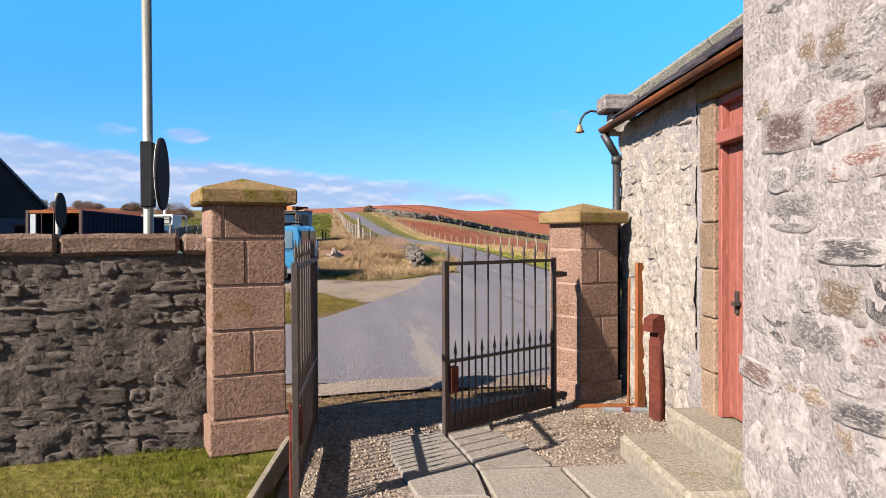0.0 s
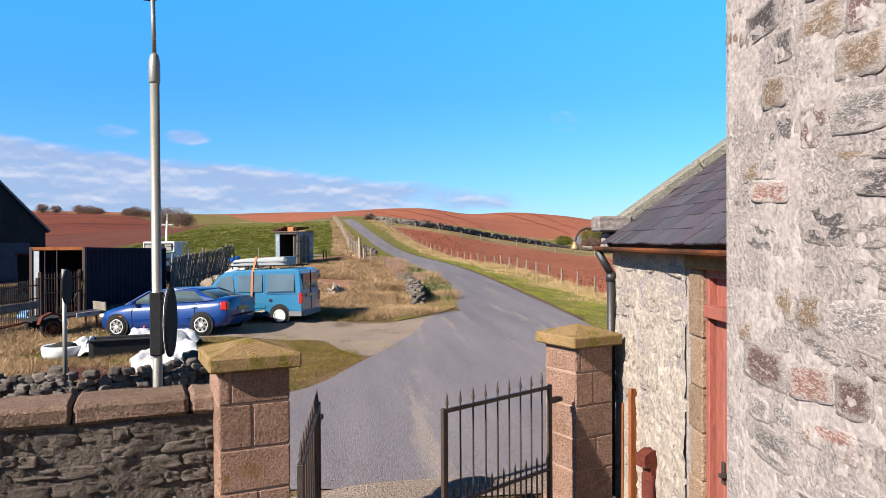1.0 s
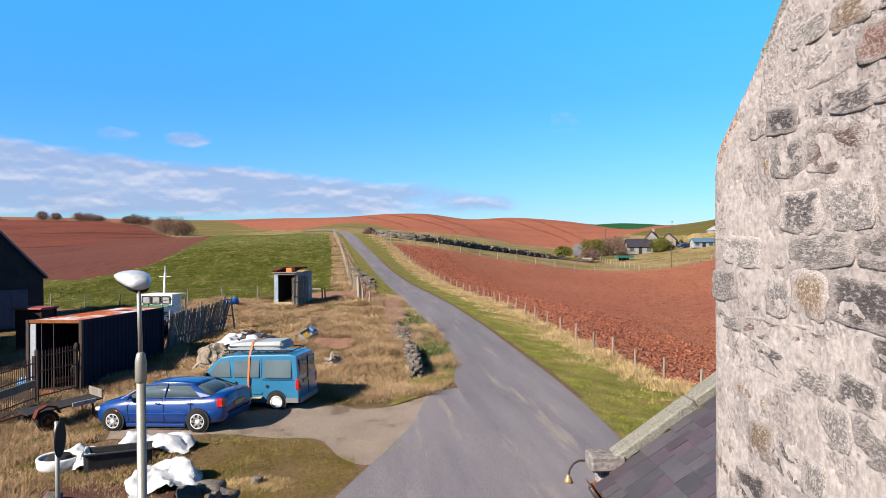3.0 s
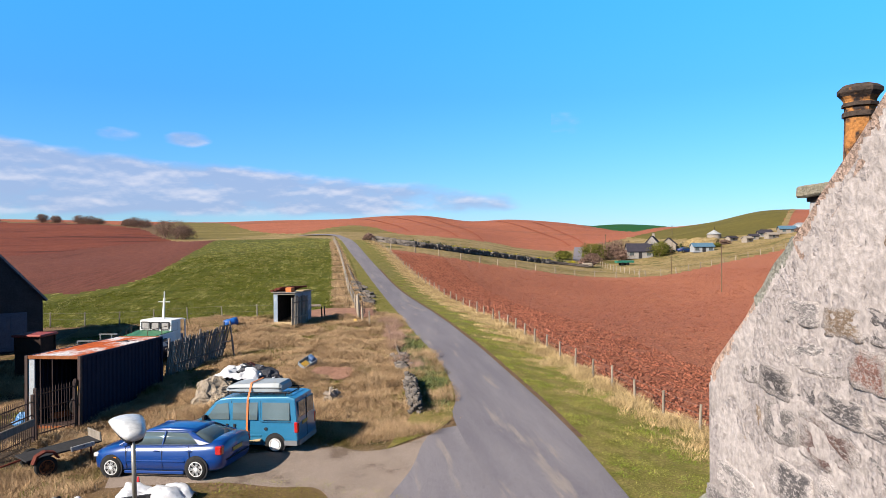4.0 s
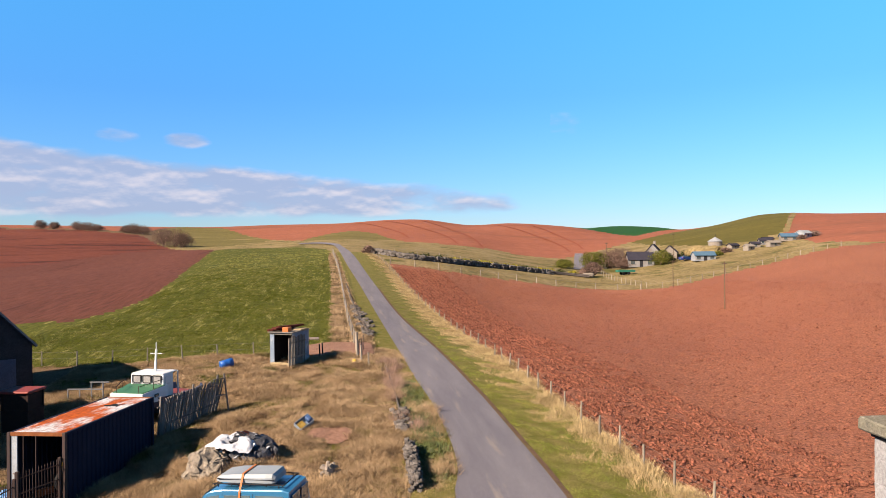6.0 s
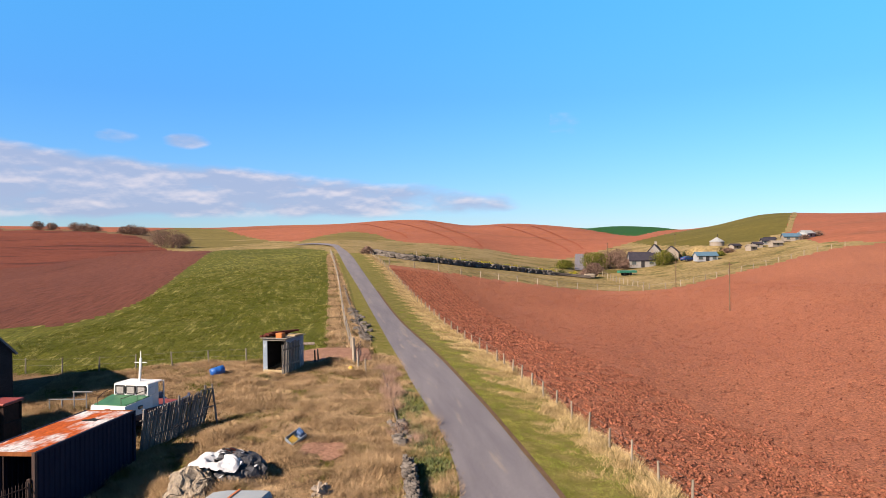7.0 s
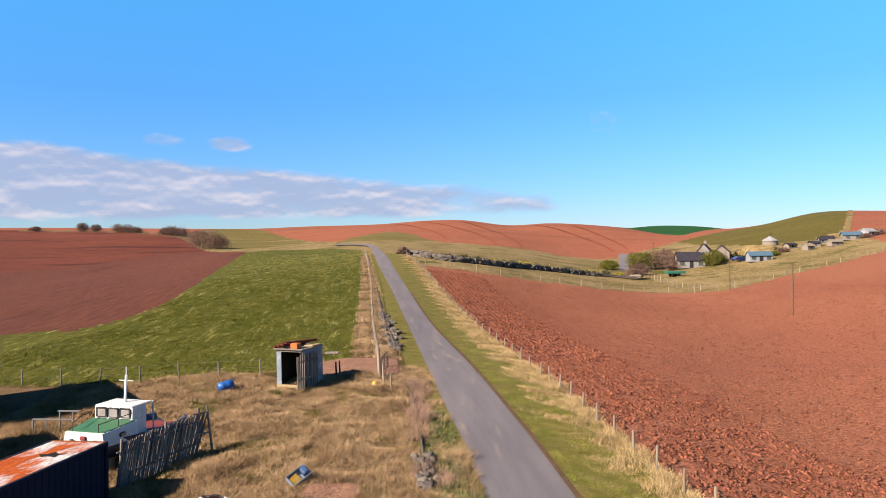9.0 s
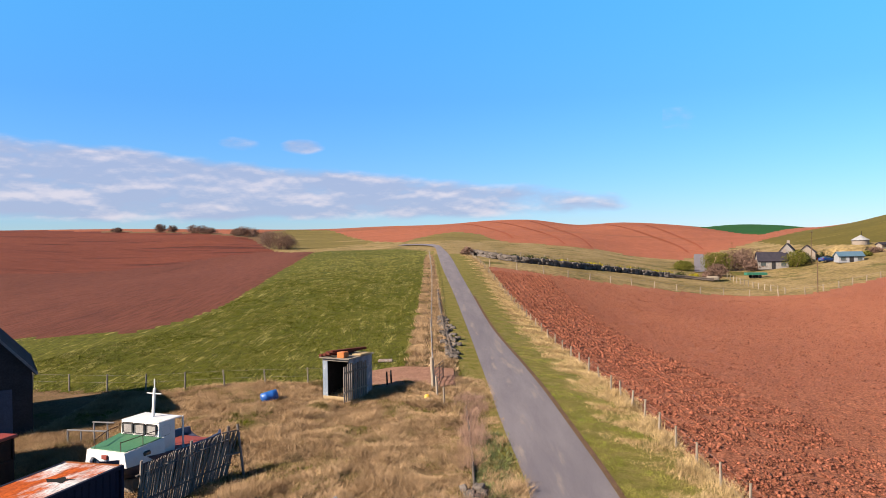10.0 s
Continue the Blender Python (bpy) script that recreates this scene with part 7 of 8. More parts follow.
for k in range(44):
    a, b = Vector((rng.normal(0, 0.17), rng.normal(0, 0.16), 0.05 + abs(rng.normal(0, 0.2)))), Vector((rng.normal(0, 0.3), rng.normal(0, 0.3), 0.08 + abs(rng.normal(0, 0.3))))
    part("log", rod(bmesh.new(), a, a + (b - a).normalized() * 0.30, 0.075, 0.055, 6), BLEACHED, stump)

# ---- fences ----
POSTW = mat("fence_post_wood", (0.248, 0.205, 0.155), (0.18, 0.149, 0.118), 6, 0.9, 0.4, 30, stretch=(1, 1, 0.2), vary=0.2, island=0.2)
WIRE = mat("fence_wire", (0.186, 0.18, 0.167), (0.149, 0.143, 0.136), 6, 0.6, 0, 30, metal=0.5)


def fence(line, gap, h, r, label, wires=(0.35, 0.65, 0.95), wire_r=0.004, mtl=POSTW):
    total = sum(math.dist(a, b) for a, b in zip(line, line[1:]))
    pts = along(line, int(total / gap) + 1)
    o = Vector((*pts[0], ground_z(*pts[0])))
    f = thing("post_and_wire_fence", Matrix.Translation(o), label, "fence")
    bm = rod(bmesh.new(), (0, 0, -0.2), (0, 0, h), r, r * 0.85, 8)
    me = mesh_from(bm, "post", mtl)
    tops = []
    for p in pts:
        ob = new("post", me)
        ob.parent = f
        base = Vector((*p, ground_z(*p))) - o
        ob.matrix_basis = Matrix.Translation(base + Vector((0, 0, rng.uniform(-0.1, 0.06)))) @ pose(0, 0, 0, rng.uniform(-4, 4), rng.uniform(-4, 4), rng.uniform(0, 90))
        tops.append(base)
    for z in wires:
        bm = bmesh.new()
        for a, b in zip(tops, tops[1:]):
            rod(bm, a + Vector((0, 0, h * z)), b + Vector((0, 0, h * z)), wire_r, n=4)
        part("wire", bm, WIRE, f)
    return f


fence(FIELD_FENCE, 2.0, 0.95, 0.055, "post and wire fence along the ploughed field")
fence([(11.15, 50), (10.8, 61), (9.9, 77), (9.2, 93), (8.5, 108), (7.6, 125), (6.3, 146)], 2.6, 0.95, 0.055, "post and wire fence along the lane")
fence([(-24, 51.8), (-17.5, 50.9), (-12.5, 50.3), (-7.9, 49.8), (-3.2, 50.0)], 2.3, 1.0, 0.05, "dark post and wire fence before the pasture", wires=(0.5, 0.9), mtl=WOODGREY)
fence([(1.35, 50.5), (1.0, 62), (0.7, 78), (0.3, 100), (-0.3, 120), (-1.2, 146)], 2.6, 1.1, 0.05, "post and rail fence beside the lane", wires=(0.45, 0.95), wire_r=0.02)
fence(PLOUGH_TOP[:-1], 4.2, 1.2, 0.09, "post and wire fence round the paddock", wires=(0.9,), wire_r=0.012)
fence([(12, 152), (30, 156), (44, 166), (58, 170)], 5.0, 1.1, 0.08, "post and wire fence across the far paddock", wires=(0.9,), wire_r=0.01)
fence([(60, 132), (62, 150), (66, 172)], 3.2, 1.2, 0.09, "pale paddock fence by the cottages", wires=(0.9,), wire_r=0.01)
for x, y, h, r, mt in ((1.40, 48.4, 1.65, 0.11, POSTW), (1.62, 47.0, 1.0, 0.06, POSTW), (-1.10, 49.2, 0.75, 0.05, PLASTIC), (-0.92, 49.7, 0.75, 0.05, PLASTIC), (2.0, 44.6, 0.9, 0.05, POSTW)):
    solid("fence_post", rod(bmesh.new(), (0, 0, -0.2), (0, 0, h), r, r * 0.9, 8), mt, "weathered stub of a fence post" if h < 1.2 else "stout weathered gatepost by the field", "post", pose(x, y, ground_z(x, y), 2, -2, 0), group="posts at the field gate")
fg = thing("field_gate", pose(1.5, 48.6, ground_z(1.5, 48.6), 0, 0, 80), "rusty tubular field gate swung against the wall", "gate")
for k in range(5):
    part("rail", rod(bmesh.new(), (0, 0, 0.2 + 0.22 * k), (2.4, 0, 0.2 + 0.22 * k), 0.02, n=6), RUST, fg)
for x in (0, 1.2, 2.4):
    part("upright", rod(bmesh.new(), (x, 0, 0.15), (x, 0, 1.1), 0.02, n=6), RUST, fg)
solid("stone_slab", box(bmesh.new(), (-0.45, -0.3, 0), (0.45, 0.3, 0.14), 0.03), TAN, "flat reddish stone slab in the pasture", "slab", pose(-1.8, 56.0, ground_z(-1.8, 56)))
REDEARTH = mat("bare_red_earth", (0.22, 0.12, 0.085), (0.15, 0.085, 0.06), 1.5, 0.95, 0.9, 9, vary=0.45, depth=0.05)
drape("bare_earth", [(-2.6, 48.4), (-1.0, 48.4), (0.6, 48.6), (2.6, 48.9)], [(-2.4, 53.2), (-0.9, 54.0), (0.9, 53.6), (2.5, 53.2)], 14, 12, REDEARTH, "bare red earth in the field gateway", lift=0.03)
drape("bare_earth", [(-1.2, 30.2), (0.0, 30.0), (0.6, 30.4)], [(-1.0, 31.4), (0.1, 31.6), (0.8, 31.2)], 10, 8, REDEARTH, "patch of bare red earth in the grass", lift=0.03)
# dark earth whose colour also holds the yard's deep shade
SHADEDYARD = mat("shaded_yard_earth", (0.035, 0.026, 0.02), (0.06, 0.043, 0.03), 2, 0.95, 1.0, 12, vary=0.45, depth=0.05)
drape("bare_earth", [(-7.0, 13.4), (-5, 13.4), (-3.2, 14.2)], [(-7.2, 15.6), (-5, 16.0), (-3.4, 15.6)], 12, 10, mat("dark_red_earth", (0.0527, 0.0248, 0.0198), (0.0806, 0.0372, 0.0279), 3, 0.95, 1.0, 14, vary=0.4, depth=0.05), "patch of dark stony earth", lift=0.03)
drape("yard_earth", [(-9.6, 18.5), (-9.5, 23), (-10.6, 26.6), (-11.4, 32)], [(-17, 18.5), (-17, 23), (-17, 27), (-17, 33)], 20, 14, SHADEDYARD, "trampled earth of the scrap yard, darkened for the shade on it", lift=0.02)
for side, (p, q) in enumerate(((ROAD_R[1:10], 0.22),)):
    drape("road_edge", [(x, y) for x, y in p], [(x + q, y) for x, y in p], 120, 4, DIRT, "crumbled earthy edge of the lane", lift=0.05)


# ---- grass, clods and bushes ----
def blades(name, x, y, h, lean, per, width, material, label, seed, spread=0.12, lift=0.0):
    """Tufts of bent blades; x, y and h hold one entry a tuft."""
    r = np.random.default_rng(seed)
    n = len(x) * per
    bx = np.repeat(x, per) + r.normal(0, spread, n)
    by = np.repeat(y, per) + r.normal(0, spread, n)
    bh = np.repeat(h, per) * r.uniform(0.55, 1.15, n)
    bz = heights(bx, by) - 0.02 + lift
    a = r.uniform(0, 2 * math.pi, n)
    tilt = np.repeat(r.uniform(-lean, lean, len(x)), per), np.repeat(r.uniform(-lean, lean, len(x)), per)
    tx = bx + bh * (np.cos(a) * lean * 0.8 + tilt[0])
    ty = by + bh * (np.sin(a) * lean * 0.8 + tilt[1])
    w = width * r.uniform(0.6, 1.3, n) * (1 + np.clip(by - 25, 0, None) / 45)
    c, s = np.cos(a + 1.57) * w / 2, np.sin(a + 1.57) * w / 2
    v = np.empty((n, 3, 3))
    v[:, 0] = np.stack([bx - c, by - s, bz], 1)
    v[:, 1] = np.stack([bx + c, by + s, bz], 1)
    v[:, 2] = np.stack([tx, ty, bz + bh], 1)
    me = mesh_of(name, v.reshape(-1, 3), np.arange(n * 3).reshape(n, 3))
    me.materials.append(material)
    return tagged(new(name, me), label, "grass", "", "stuff")


def soft_noise(x, y, s, seed=0):
    """Cheap smooth variation between 0 and 1."""
    return 0.5 + 0.25 * (np.sin(x * s + 1.7 * np.sin(y * s * 0.7 + seed)) + np.sin(y * s * 1.3 + 2.1 * np.sin(x * s * 0.6 + seed * 2)))


def scatter(n, x0, x1, y0, y1, seed, keep):
    r = np.random.default_rng(seed)
    x, y = r.uniform(x0, x1, n), r.uniform(y0, y1, n)
    k = keep(x, y)
    return x[k], y[k]


def off_hard(x, y):
    """False on gravel, tarmac and under the parked things."""
    ok = ~((x > -6.4) & (x < 3.4) & (y > 18.7 + 0.08 * x) & (y < 21.6 + 0.25 * np.maximum(x, 0)))
    ok &= ~((y < 18.6) & (x > np.interp(y, [12, 13, 14.1, 15.8, 17, 18.6], [-1.9, -1.1, -0.5, 0.45, 0.4, -0.2])))
    ok &= ~((x > 0.2) & (y > 18) & (y < np.interp(x, [0, 0.75, 1.6, 2.75, 3.5], [21.8, 21.3, 21.3, 22.1, 23.0])) & (x < 4.6))
    lane = np.interp(y, [12, 22.7, 24, 26.2, 28.5, 31, 36, 41, 68, 121, 146], [3.0, 3.2, 3.95, 4.4, 4.6, 4.66, 4.62, 4.42, 3.8, 1.25, 0.3])
    ok &= x < lane
    cx, cy = (x + 9.98) * math.cos(radians(13)) - (y - 26.65) * math.sin(radians(13)), (x + 9.98) * math.sin(radians(13)) + (y - 26.65) * math.cos(radians(13))
    ok &= ~((np.abs(cx) < 1.0) & (cy > 0) & (cy < 6))
    ok &= ~((x < -16.7) & (y > 43.2) & (y < 49.7))
    ok &= ~((x < -9.7) & (x > -16) & (y > 19) & (y < 27.5) & (soft_noise(x, y, 1.7, 5) < 0.75))
    ok &= ~((x > -7.0) & (x < -3.3) & (y > 13.5) & (y < 15.9) & (soft_noise(x, y, 2.3, 6) < 0.6))
    ok &= ((x + 0.2) / 1.1) ** 2 + ((y - 30.8) / 0.75) ** 2 > 0.5 + soft_noise(x, y, 4.1, 2)
    ok &= ~((x > -2.4) & (x < 2.7) & (y > 48.3 - 0.0 * x) & (soft_noise(x, y, 2.1, 3) < 0.72))
    ok &= ~((np.abs(x + 2.86) < 2.0) & (np.abs(y - 22.6) < 1.1))
    return ok


def mossy(x, y):
    """The short turf beside the junction."""
    return (x > -3.6) & (y < 18.8)


PALESTRAW = mat("pale_straw_blades", (0.42, 0.31, 0.165), (0.26, 0.18, 0.085), 0.9, 0.9, 0, 1.6, island=-0.5, contrast=0.2)
gx_, gy_ = scatter(72000, -17, 4.7, 12.6, 50.5, 21, lambda x, y: off_hard(x, y) & ~mossy(x, y))
hh_ = 0.05 + 0.23 * np.clip(0.5 + value_noise(gx_, gy_, 1.5, 1) * 0.5 + value_noise(gx_, gy_, 0.62, 2) * 0.35, 0, 1) * np.clip((gy_ - 12) / 8, 0.6, 1) + 0.12 * (soft_noise(gx_, gy_, 1.3, 3) > 0.72)
blades("dry_grass", gx_, gy_, hh_, 0.95, 12, 0.015, STRAW, "matted bleached dry grass over the rough ground", 31, 0.10)
gx_, gy_ = scatter(12000, -17, 4.6, 12.6, 50.5, 22, lambda x, y: off_hard(x, y) & ~mossy(x, y) & (value_noise(x, y, 2.4, 11) + 0.5 * value_noise(x, y, 0.9, 12) > 0.30))
blades("green_tufts", gx_, gy_, np.full(len(gx_), 0.15), 0.9, 9, 0.02, GREEN, "patches of greener grass among the straw", 32, 0.12)
gx_, gy_ = scatter(15000, -3.8, 2.4, 12.4, 19.0, 23, lambda x, y: off_hard(x, y))
blades("green_tufts", gx_, gy_, 0.035 + 0.03 * soft_noise(gx_, gy_, 2.1, 3), 0.9, 9, 0.012, MOSS, "short mossy grass beside the junction", 33, 0.07)
gx_, gy_ = scatter(420, -2.4, -0.9, 14.9, 16.0, 24, lambda x, y: ((x + 1.7) / 0.7) ** 2 + ((y - 15.45) / 0.42) ** 2 < 1)
blades("dry_grass", gx_, gy_, np.full(len(gx_), 0.09), 1.2, 12, 0.012, PALESTRAW, "bleached tuft on the short turf", 34, 0.08)
# verge between lane and field
def verge_x(y):
    return np.interp(y, [12, 22, 26, 31, 36, 41, 49, 57.4, 72, 90, 118, 146], [7.1, 7.85, 7.9, 7.8, 7.7, 7.5, 7.25, 6.85, 5.9, 5.1, 3.8, 2.6]), np.interp(y, [12, 17, 20.6, 24, 28, 31.2, 35.2, 41, 48, 60, 76, 93, 118, 146], [17, 15.5, 13.8, 12.75, 12.1, 11.9, 11.65, 11.35, 11.2, 10.7, 9.9, 9.2, 8.1, 6.2])
def on_verge(x, y, a, b):
    lo, hi = verge_x(y)
    u = (x - lo) / (hi - lo)
    return (u > a) & (u < b)
def verge_u(x, y):
    lo, hi = verge_x(y)
    return (x - lo) / (hi - lo)
gx_, gy_ = scatter(70000, 3, 15, 12, 90, 41, lambda x, y: on_verge(x, y, 0.03, 1.0) & (verge_u(x, y) + 0.5 * np.random.default_rng(144).random(len(x)) < 1.05))
blades("verge_grass", gx_, gy_, 0.06 + 0.07 * soft_noise(gx_, gy_, 1.9, 4), 0.9, 8, 0.018, VERGEGRASS, "green grass of the lane verge", 42, 0.09)
gx_, gy_ = scatter(105000, 3, 15.4, 12, 146, 43, lambda x, y: (0.5 * soft_noise(x, y, 1.6, 5) + 0.5 * soft_noise(x + 3, y - x, 3.7, 2) + 1.3 * (verge_u(x, y) - 0.60) + 0.5 * (np.random.default_rng(143).random(len(x)) - 0.5) > 0.5) & on_verge(x, y, 0.1, 1.08))
blades("verge_straw", gx_, gy_, (0.10 + 0.26 * soft_noise(gx_, gy_, 1.7, 2)) * np.clip(verge_u(gx_, gy_) * 1.3, 0.4, 1.3), 0.8, 9, 0.022, PALESTRAW, "bleached long grass under the field fence", 44, 0.11)
# left verge, wall foot and fence strip
gx_, gy_ = scatter(9000, 0, 5, 24, 100, 45, lambda x, y: (x < np.interp(y, [24, 31, 41, 68, 121], [3.85, 4.65, 4.45, 3.75, 1.15])) & (x > np.interp(y, [24, 31, 41, 68, 121], [3.05, 3.2, 3.2, 2.2, 0.3])))
blades("verge_grass", gx_, gy_, np.full(len(gx_), 0.12), 0.7, 8, 0.022, GREEN, "mossy grass beside the lane", 46, 0.1)
gx_, gy_ = scatter(12000, -1.5, 3.2, 48, 146, 47, lambda x, y: (x < np.interp(y, [48, 60, 68, 90, 121, 146], [3.0, 2.4, 2.1, 1.3, 0.3, -0.5])) & (x > np.interp(y, [48, 53.5, 54.5, 95, 146], [3.2, 2.6, -0.4, -0.7, -1.8])) & ((soft_noise(x, y, 1.3, 4) > 0.3) & (np.abs(x - np.interp(y, [48, 62, 85, 120, 146], [1.1, 0.75, 0.25, -0.5, -1.4])) > 0.18)))
blades("fence_straw", gx_, gy_, 0.18 + 0.18 * soft_noise(gx_, gy_, 1.3, 6), 0.7, 10, 0.028, STRAW, "strip of bleached grass along the pasture fence", 48, 0.14)
# pasture
PASTGRASS = mat("pasture_blades", (0.050, 0.062, 0.006), (0.088, 0.092, 0.014), 0.4, 0.9, 0, 2, island=-0.45)
PALEGRASS = mat("pale_tussock", (0.215, 0.20, 0.07), (0.135, 0.132, 0.035), 0.5, 0.9, 0, 2, island=-0.4)
gx_, gy_ = scatter(36000, -34, -0.5, 50.5, 125, 49, lambda x, y: (x > -21 - (72 - y) * 0.4 * (y < 72)) & (np.random.default_rng(149).random(len(x)) < (125 - y) / 50))
blades("pasture_grass", gx_, gy_, 0.06 + 0.07 * soft_noise(gx_, gy_, 0.5, 7), 0.9, 7, 0.028, PASTGRASS, "grazed green grass of the pasture", 50, 0.16)
gx_, gy_ = scatter(34000, -34, -0.6, 51, 165, 51, lambda x, y: (x > -21 - (72 - y) * 0.4 * (y < 72)) & (value_noise(x * 2.6, y * 0.45, 1.0, 13) + 0.6 * value_noise(x, y, 0.8, 14) + 0.35 * value_noise(x, y, 9.0, 15) > 0.34))
blades("pasture_straw", gx_, gy_, np.full(len(gx_), 0.13), 1.0, 6, 0.028, PALEGRASS, "paler tussocks drawn out in rows over the pasture", 52, 0.14)
# lawn
gx_, gy_ = scatter(5200, -3.2, -0.44, 3.6, 5.6, 53, lambda x, y: y < 5.58 + (x + 0.97) * 0.22)
blades("lawn_grass", gx_, gy_, 0.035 + 0.035 * soft_noise(gx_, gy_, 3, 1), 0.7, 7, 0.006, GREEN, "short lawn grass at the wall foot", 54, 0.02, 0.05)
# roadside dead bramble
gx_, gy_ = scatter(1700, 2.3, 4.3, 31, 47, 55, lambda x, y: (np.abs(x - 3.3 - 0.25 * value_noise(x, y, 1.6, 21)) < 0.25 + 0.4 * soft_noise(x, y, 2, 1)) & (value_noise(x, y, 1.3, 22) > -0.15))
DEADSTEM = mat("dead_stems", (0.33, 0.215, 0.16), (0.20, 0.125, 0.095), 0.8, 0.9, 0, 2, island=-0.4)
blades("dead_bracken", gx_, gy_, 0.28 + 0.40 * soft_noise(gx_, gy_, 1.5, 2), 0.55, 18, 0.010, DEADSTEM, "brown dead stems over the broken wall", 56, 0.16)
gx_, gy_ = scatter(260, 3.1, 4.4, 25.0, 40, 57, lambda x, y: x < np.interp(y, [24, 27, 31, 41], [3.6, 4.3, 4.6, 4.4]))
blades("weed_leaves", gx_, gy_, np.full(len(gx_), 0.22), 0.9, 22, 0.05, mat("dark_green_leaves", (0.055, 0.078, 0.014), (0.095, 0.105, 0.028), 1, 0.7, 0, 3, island=-0.4), "dark green weeds below the wall", 58, 0.12)


def pebbles(name, x, y, s, material, label, seed, rise=0.3, detail=False):
    """Many small irregular lumps on the ground."""
    r = np.random.default_rng(seed)
    base = np.array([(1, 0, 0), (-1, 0, 0), (0, 1, 0), (0, -1, 0), (0, 0, 1), (0, 0, -1)], float)
    tri = np.array([(0, 2, 4), (2, 1, 4), (1, 3, 4), (3, 0, 4), (2, 0, 5), (1, 2, 5), (3, 1, 5), (0, 3, 5)])
    n = len(x)
    v = base[None] * r.uniform(0.5, 1.3, (n, 6, 1)) + r.normal(0, 0.22, (n, 6, 3))
    q = r.uniform(0, 2 * math.pi, n)
    c, d = np.cos(q)[:, None], np.sin(q)[:, None]
    t = r.normal(0, 0.5, n)[:, None]
    vx, vy, vz = v[..., 0] * c - v[..., 1] * d, v[..., 0] * d + v[..., 1] * c, v[..., 2]
    vx, vz = vx * np.cos(t) - vz * np.sin(t), vx * np.sin(t) + vz * np.cos(t)
    size = s[:, None]
    out_ = np.stack([x[:, None] + vx * size, y[:, None] + vy * size, (heights(x, y) + rise * s)[:, None] + vz * size * 0.75], 2)
    f = (tri[None] + 6 * np.arange(n)[:, None, None]).reshape(-1, 3)
    me = mesh_of(name, out_.reshape(-1, 3), f)
    me.materials.append(material)
    return tagged(new(name, me), label, "stones", "", "stuff")


def field_edge(y):
    return np.interp(y, [16, 21, 24, 28.6, 31.5, 35.5, 41, 46, 61, 77, 102, 119], [16.6, 14.1, 13.1, 12.4, 12.15, 11.9, 11.5, 11.35, 10.9, 10.0, 8.8, 8.4])
def clods(n, u0, u1, y0, y1, s0, s1, seed):
    r = np.random.default_rng(seed)
    y = r.uniform(y0, y1, n)
    u = r.uniform(0, 1, n) ** 1.3 * (u1 - u0) + u0
    u = u + 0.28 * np.sin(u * 9.0) * (u < 9)
    x = field_edge(y) + u
    k = soft_noise(x, y, 1.9, 3) > 0.22
    return x[k], y[k], (s0 + (s1 - s0) * r.uniform(0, 1, n) ** 2.5)[k]
x_, y_, s_ = clods(18000, 0.3, 9.5, 18, 60, 0.035, 0.115, 62)
pebbles("soil_clods", x_, y_, s_, CLOD, "heavy clods of turned red soil", 63, 0.55)
x_, y_, s_ = clods(22000, 0.3, 9.5, 18, 60, 0.02, 0.06, 162)
pebbles("soil_clods", x_, y_, s_, CLOD, "crumbs of turned red soil", 163)
x_, y_, s_ = clods(17000, 0.3, 9.5, 60, 119, 0.05, 0.16, 64)
pebbles("soil_clods", x_, y_, s_, CLOD, "heavy clods of turned red soil", 65, 0.55)
x_, y_, s_ = clods(60000, 6.0, 66.0, 17, 125, 0.03, 0.10, 66)
pebbles("soil_clods", x_, y_, s_, CLOD, "finer clods over the ploughed field", 67, 0.5)
gx_, gy_ = scatter(9000, -0.35, 2.95, 3.6, 6.9, 68, lambda x, y: ~((x > 0.38) & (x < 2.1) & (y < 4.72)) & ~((x > 0.38) & (x < 1.35) & (y < 5.8)) & ~((x > 2.0) & (y < 5.15)))
GRIT = mat("pink_grit", (0.25, 0.185, 0.15), (0.17, 0.125, 0.10), 20, 0.9, 0, 60, island=-0.4)
PEB = mat("gravel_pebble", (0.273, 0.217, 0.167), (0.186, 0.149, 0.118), 20, 0.9, 0, 60, island=-0.4)
pebbles("gravel", gx_, gy_, np.random.default_rng(69).uniform(0.006, 0.016, len(gx_)), PEB, "loose buff gravel in the gateway", 70, 0.8)
gx_, gy_ = scatter(1200, -0.6, 3.4, 6.7, 8.3, 71, lambda x, y: y > 6.6)
pebbles("grit", gx_, gy_, np.random.default_rng(72).uniform(0.004, 0.012, len(gx_)), GRIT, "grit along the gateway edge", 73, 2.5)


gx_, gy_ = scatter(6000, -6.4, 3.2, 16.6, 22.8, 74, lambda x, y: ~off_hard(x, y) & (y > 18.7 - 0.55 * np.maximum(x, -0.6)) & (x < np.interp(y, [16, 18, 20.4, 23], [0.2, 1.2, 2.6, 3.4])))
pebbles("gravel", gx_, gy_, np.random.default_rng(75).uniform(0.006, 0.018, len(gx_)), PEB, "loose stones on the gravel parking patch", 76, 0.9)
gx_, gy_ = scatter(500, -3.4, 2.4, 16.4, 20.0, 77, lambda x, y: (np.abs(y - 18.75 + 0.6 * np.maximum(x + 0.6, 0)) < 0.45))
blades("green_tufts", gx_, gy_, np.full(len(gx_), 0.05), 0.7, 9, 0.014, VERGEGRASS, "sparse grass creeping over the gravel edge", 78, 0.09, 0.02)


